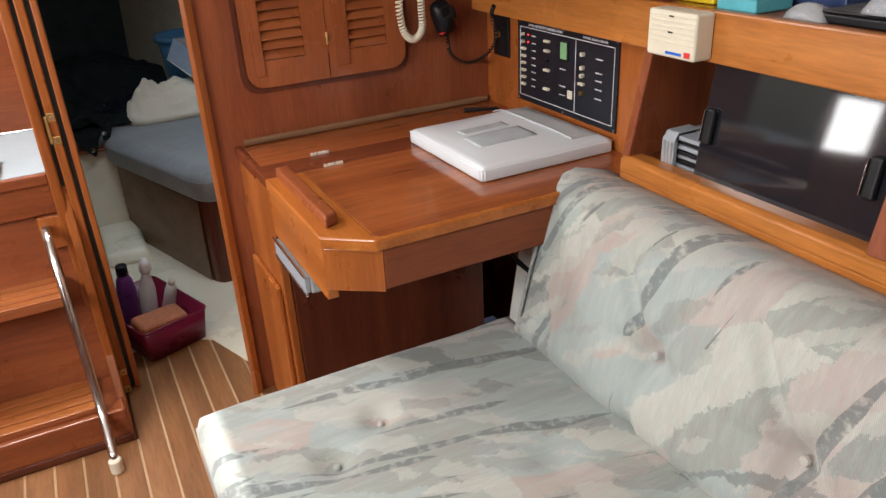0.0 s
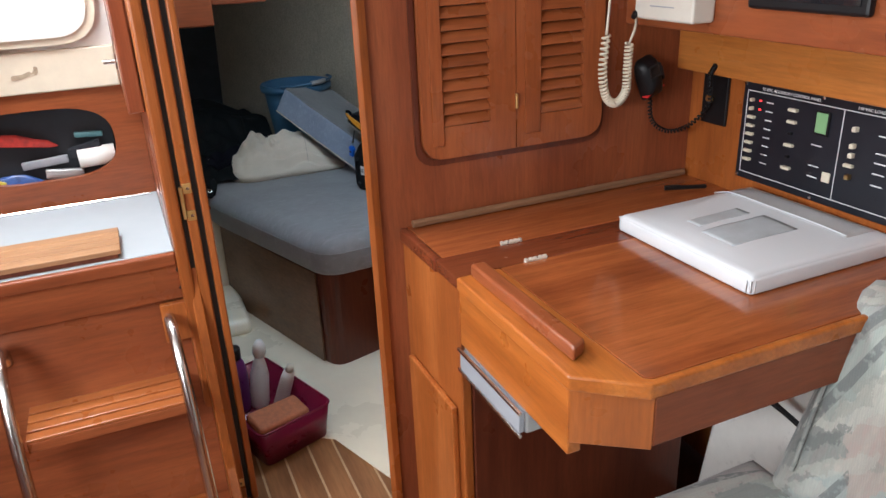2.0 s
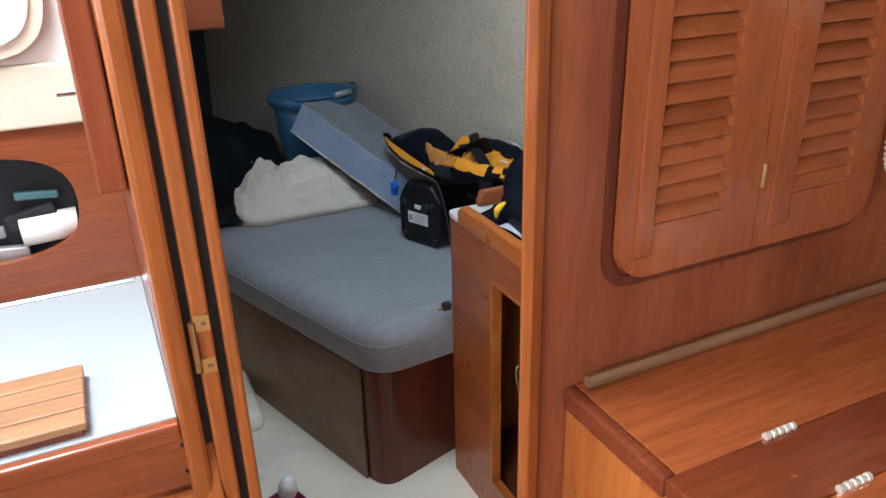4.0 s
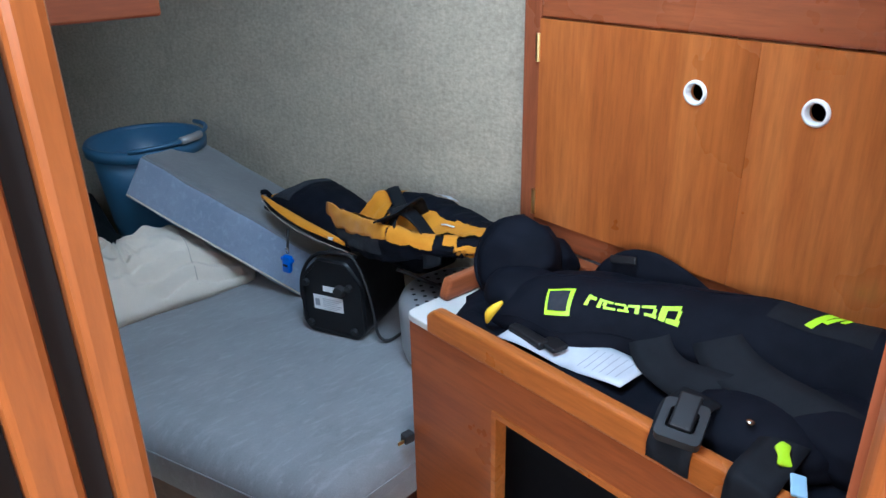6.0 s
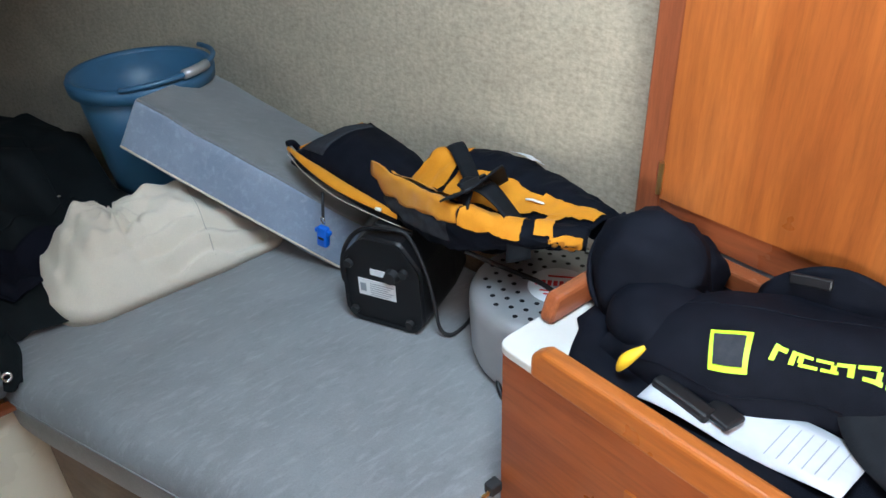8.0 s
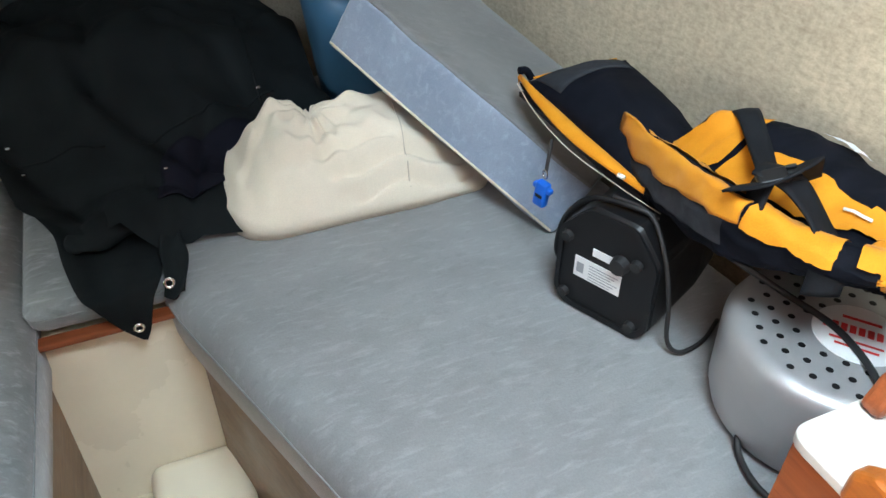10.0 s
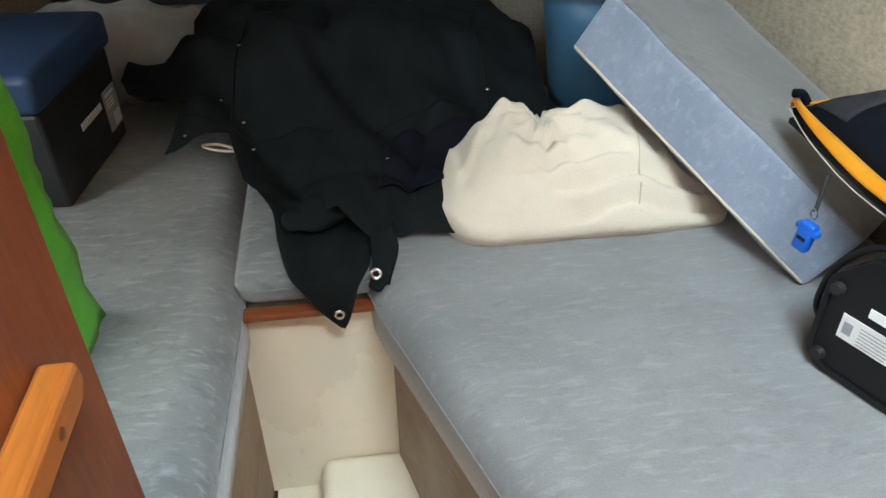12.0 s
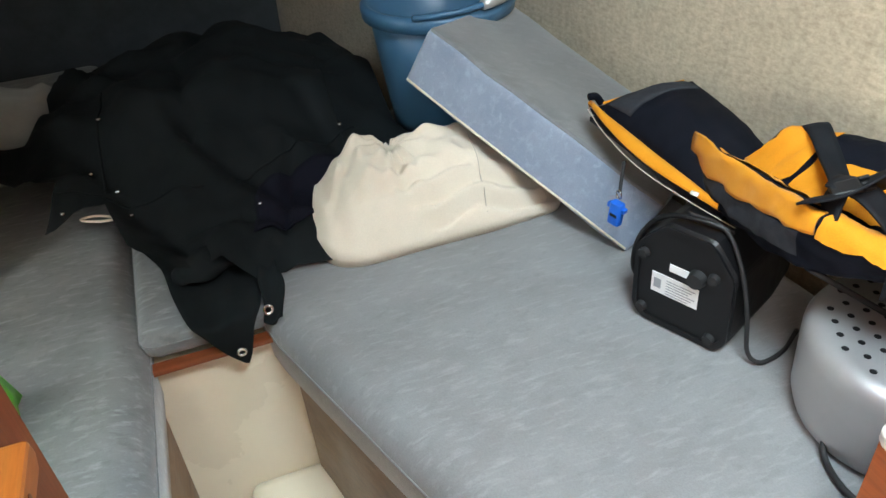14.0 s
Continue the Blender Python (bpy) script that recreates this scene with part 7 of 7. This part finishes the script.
part("paper", sheet(lambda u, v: (0.216 + 0.070 * v + 0.022 * u, 0.555 - 0.195 * u, TOP + 0.0165 + 0.003 * math.sin(u * 8 + v * 2) + 0.003 * v), 20, 5, 0.0008), plain("thin_paper", (0.50, 0.52, 0.55), 0.7, var=0.10), sheet_p, "", True)
for k in range(6):
    part("print_bar", sheet(lambda u, v: (0.241 + 0.045 * v + 0.0016 * k, 0.432 - 0.011 * k - 0.0012 * u, TOP + 0.0172 + 0.003 * math.sin((0.63 + 0.056 * k) * 8 + 0.1 + 1.2 * v) + 0.0012 + 0.0022 * v), 1, 3), GREYMARK, sheet_p)

# tool box and green bag on the port berth
tb = thing("tool_box", (-0.86, 1.78, 0.467), "black tool box with a blue lid on the port berth", "tool box")
TBM = frame_m((-0.722, 1.640, 0.4672), (0.114, 0.993, 0), (-0.993, 0.114, 0))
tbb = box(0.0, 0.285, 0.0, 0.26, 0.0, 0.165, 0.006)
for v in tbb.verts:
    v.co.x += (0.142 - v.co.x) * 0.06 * (1 - v.co.z / 0.165)
part("body", turn(tbb, TBM), plain("dark_grey_plastic", (0.020, 0.022, 0.024), 0.45, var=0.25), tb)
part("lid", turn(box(-0.010, 0.295, -0.010, 0.27, 0.166, 0.228, 0.014, 3), TBM), plain("navy_lid", (0.022, 0.050, 0.125), 0.45, var=0.3), tb, "dark blue lid", True)
for k in range(9):
    part("print_bar", turn(box(0.115 + 0.010 * k, 0.122 + 0.010 * k, -0.0008, 0.0004, 0.082 + 0.0 * k, 0.095), TBM), WHITEMARK, tb)
part("side_sticker", turn(box(0.215, 0.272, -0.0008, 0.0004, 0.030, 0.105), TBM), GREYMARK, tb, "dark printed sticker")
part("sticker_bar", turn(box(0.222, 0.262, -0.0014, -0.0009, 0.092, 0.098), TBM), WHITEMARK, tb)
for k in range(3):
    part("sticker_bar", turn(box(0.222, 0.255, -0.0014, -0.0009, 0.072 + 0.006 * k, 0.0745 + 0.006 * k), TBM), WHITEMARK, tb)
part("barcode", turn(box(0.240, 0.268, -0.0014, -0.0009, 0.034, 0.058), TBM), WHITEMARK, tb)

TOTE_FOOT, TOTE_TOP = 1.366, 1.335
gb = thing("green_tote_bag", (-0.70, 1.22, 0.467), "bright green cloth tote bag leaning on the partition", "bag")
def tote(u, v):
    # a slack upright bag whose aft edge stands upright
    x = -0.612 + 0.010 * (1 - v) ** 2 - 0.004 * math.sin(3.0 * v + 1.0) - 0.012 * abs(noise.noise((u * 6 + v * 3, v * 7, 3.0))) - 0.005 * abs(math.sin(v * 7 + u * 4))
    end = TOTE_FOOT + (TOTE_TOP - TOTE_FOOT) * v
    return (x, 1.08 + (end - 1.08) * u, 0.469 + 0.365 * v)


part("cloth", sheet(tote, 14, 20, 0.004), GREENCLOTH, gb, "", True)
part("rear_cloth", sheet(lambda u, v: (tote(u, v)[0] - 0.055 * math.sin(3.14 * min(1, u * 1.0)) - 0.006, tote(u, v)[1], tote(u, v)[2]), 12, 16, 0.004), GREENCLOTH, gb, "", True)

pil = thing("grey_pillow", (-0.78, 2.16, 0.467), "crumpled pale grey sheet against the hull", "pillow")
part("cloth", turn(puff(resample(round_poly([(-0.28, -0.12), (0.22, -0.12), (0.25, 0.12), (-0.28, 0.12)], 0.06), 0.03), 0, 0.17, 8, 0.5, 0.03, 7.0), pose(-0.76, 2.17, 0.467)), cloth("pale_grey_cotton", (0.30, 0.31, 0.31), (0.40, 0.41, 0.41), 12, 500), pil, "", True)

# basket of cleaning things on the cabin floor
bas = thing("storage_basket", (-0.21, 0.45, 0.0), "burgundy plastic basket of cleaning bottles on the floor", "basket")
KM = frame_m((-0.322, 0.305, 0.0035), (0.94, 0.34, 0), (-0.34, 0.94, 0))


def basket_shell():
    lo, hi, t = rect(0.012, 0.212, 0.012, 0.345, 0.02, 4), rect(-0.002, 0.226, -0.002, 0.360, 0.025, 4), 0.003
    li, hi2 = rect(0.015, 0.209, 0.015, 0.342, 0.02, 4), rect(0.001, 0.223, 0.001, 0.357, 0.025, 4)
    bm = bmesh.new()
    loops = [[bm.verts.new((x, yy, z)) for x, yy in poly] for poly, z in ((lo, 0.0), (hi, 0.110), (hi2, 0.110), (li, 0.003))]
    bm.faces.new(loops[0])
    bm.faces.new(loops[3])
    n = len(lo)
    for p, q in zip(loops, loops[1:]):
        for k in range(n):
            bm.faces.new((p[k], p[(k + 1) % n], q[(k + 1) % n], q[k]))
    return bm


part("shell", turn(basket_shell(), KM), BURGUNDY, bas, "", True)
part("rim", turn(tube([(x, yy, 0.110) for x, yy in rect(-0.002, 0.226, -0.002, 0.360, 0.025, 4)], 0.0035, 8, True), KM), BURGUNDY, bas, "", True)


def bottle(name, m, prof, mat, cap, capmat, label):
    t = thing(name, tuple(m.translation), label, "bottle", "bottles in the basket")
    prof, cap = [(r, z * 1.22) for r, z in prof], [(r, z * 1.22) for r, z in cap]
    part("bottle_body", turn(lathe(prof, (0, 0, 0), 22), m), mat, t, "", True)
    part("cap", turn(lathe(cap, (0, 0, 0), 18), m), capmat, t, "", True)
    return t


bottle("purple_bottle", KM @ pose(0.098, 0.305, 0.006, 4, 0, 0), [(0.001, 0), (0.030, 0.0), (0.033, 0.01), (0.032, 0.10), (0.026, 0.135), (0.016, 0.150)], PURPLE, [(0.001, 0.180), (0.017, 0.180), (0.019, 0.176), (0.019, 0.151), (0.001, 0.150)], BLACK, "purple plastic bottle with a black cap")
bottle("white_spray_bottle", KM @ pose(0.152, 0.285, 0.006, 6, 4, 0), [(0.001, 0), (0.026, 0.0), (0.029, 0.01), (0.028, 0.09), (0.018, 0.125), (0.013, 0.140)], WHITE, [(0.001, 0.188), (0.010, 0.186), (0.019, 0.170), (0.020, 0.152), (0.014, 0.141), (0.001, 0.140)], WHITE, "white plastic spray bottle with a white cap")
bottle("white_tube", KM @ pose(0.185, 0.225, 0.008, 22, 6, 0), [(0.001, 0), (0.020, 0.0), (0.022, 0.006), (0.020, 0.10), (0.016, 0.128)], WHITE, [(0.001, 0.145), (0.011, 0.145), (0.012, 0.129), (0.001, 0.128)], IVORY, "slim white plastic tube leaning in the basket")
bottle("white_jar", KM @ pose(0.030, 0.260, 0.006, 0, -5, 0), [(0.001, 0), (0.022, 0.0), (0.024, 0.01), (0.022, 0.095), (0.014, 0.12)], WHITE, [(0.001, 0.142), (0.012, 0.141), (0.013, 0.121), (0.001, 0.12)], WHITE, "small white plastic bottle")
br = thing("scrub_brush", (-0.22, 0.42, 0.08), "terracotta scrub brush lying across the basket rim", "brush")
BR = KM @ pose(0.085, 0.050, 0.098, 14, 6, 4)
part("bristle_block", turn(box(-0.085, 0.075, -0.040, 0.040, 0.0, 0.034, 0.012, 3), BR), TERRACOTTA, br, "", True)
for k in range(5):
    part("bristle_row", turn(box(0.018 + 0.011 * k, 0.024 + 0.011 * k, -0.0445, -0.038, -0.012, 0.020, 0.002, 1), BR), TERRACOTTA, br)
part("wire", tube(smooth_line([KM @ Vector((0.16, 0.25, 0.10)), KM @ Vector((0.17, 0.27, 0.175)), KM @ Vector((0.20, 0.29, 0.170))], 5), 0.0013, 5), BLACKSOFT, br, "", True)

# ---- clutter on the open shelf ----
for nm, x0, x1, y0, y1, h, mat, lab, cat in (
    ("yellow_case", 0.78, 0.90, -0.80, -0.70, 0.030, plain("yellow_plastic", (0.75, 0.55, 0.02), 0.4), "flat yellow plastic case on the open shelf", "case"),
    ("cyan_box", 0.745, 0.84, -0.93, -0.84, 0.034, plain("cyan_card", (0.10, 0.42, 0.48), 0.5), "small cyan cardboard box on the open shelf", "box"),
    ("dark_blue_pouch", 0.86, 1.00, -1.02, -0.86, 0.050, plain("dark_blue_vinyl", (0.02, 0.04, 0.12), 0.4), "dark blue pouch on the open shelf", "pouch"),
    ("black_tray", 0.76, 0.98, -1.27, -1.05, 0.022, BLACK, "black plastic tray on the open shelf", "tray"),
    ("clear_box", 0.745, 0.80, -1.265, -1.215, 0.040, SILVER, "scratched silver tin on the open shelf", "tin")):
    z0 = 1.0905 if nm != "clear_box" else 1.1130
    t = thing(nm, ((x0 + x1) / 2, (y0 + y1) / 2, z0), lab, cat)
    part("body", box(x0, x1, y0, y1, z0, z0 + h * 0.72, 0.004), mat, t)
    part("lid", box(x0 - 0.001, x1 + 0.001, y0 - 0.001, y1 + 0.001, z0 + h * 0.725, z0 + h, 0.003), mat, t)
CLEARBAG, _nt, _b = shader("clear_polythene")
_b.inputs["Base Color"].default_value = (0.72, 0.74, 0.76, 1)
_b.inputs["Roughness"].default_value = 0.16
_b.inputs["Transmission Weight"].default_value = 0.65
bump(_nt, _b, tex_noise(_nt, coords(_nt), 40, 4, 0.7), 0.6, 0.006)
for bx, by, sx, sy, bh, sd in ((0.80, -1.20, 0.050, 0.085, 0.038, 3.0), (0.95, -0.66, 0.075, 0.085, 0.055, 9.0), (0.79, -1.02, 0.040, 0.045, 0.024, 5.0)):
    t = thing("plastic_bag", (bx, by, 1.0905), "crumpled clear polythene bag on the open shelf", "bag", "plastic bags on the shelf")
    part("film", turn(puff(resample(round_poly([(-sx, -sy), (sx, -sy), (sx, sy), (-sx, sy)], 0.02), 0.012), 0, bh, 9, 0.5, bh * 0.55, sd), pose(bx, by, 1.0906 if by > -1.05 or by < -1.3 else 1.1135)), CLEARBAG, t, "", True)
solo("blue_cloth_bundle", turn(puff(resample(round_poly([(-0.05, -0.07), (0.05, -0.07), (0.05, 0.07), (-0.05, 0.07)], 0.03), 0.02), 0, 0.045, 7, 0.5, 0.014, 11.0), pose(0.895, -1.16, 1.113)), plain("royal_blue_cloth", (0.015, 0.04, 0.22), 0.7, var=0.3), "crumpled royal blue cloth on the open shelf", "cloth", True)
rack = thing("wire_rack", (0.80, -1.36, 1.09), "chrome wire rack on the open shelf", "rack")
for k in range(7):
    part("wire", tube(smooth_line([(0.74, -1.29 - 0.022 * k, 1.092), (0.745, -1.29 - 0.022 * k, 1.16), (0.86, -1.29 - 0.022 * k, 1.16), (0.865, -1.29 - 0.022 * k, 1.092)], 5), 0.0022, 6), CHROME, rack)
for zz in (1.12, 1.155):
    part("cross_wire", tube([(0.743, -1.285, zz), (0.743, -1.43, zz)], 0.0022, 6), CHROME, rack)
# ---- cabin sole planks ----
sole = tagged(thing("floor", (-0.5, -1.0, 0.0), "teak sole with pale holly strips", "floor"), kind="structure")
PW = 0.070


def clip_y(x):
    """Where the planks end at the pale aft floor."""
    if x > -0.02:
        return 0.03
    if x > -0.116:
        return 0.10 + (x + 0.02) / (-0.096) * 0.26
    return 0.42


for k in range(-9, 13):
    x0 = -0.335 + PW * k + 0.003
    x1 = x0 + PW - 0.006
    if x1 < -0.42 or x0 < -0.42:
        y1 = -0.041
    else:
        y1 = None
    for nm, a, b, mat, z in (("plank", x0, x1, SOLE, 0.0), ("holly_strip", x1 + 0.0004, x1 + 0.0056, HOLLY, -0.0004)):
        ya, yb = (y1, y1) if y1 else (clip_y(a), clip_y(b))
        part(nm, prism([(a, -2.8), (b, -2.8), (b, yb), (a, ya)], -0.013, z), mat, sole)
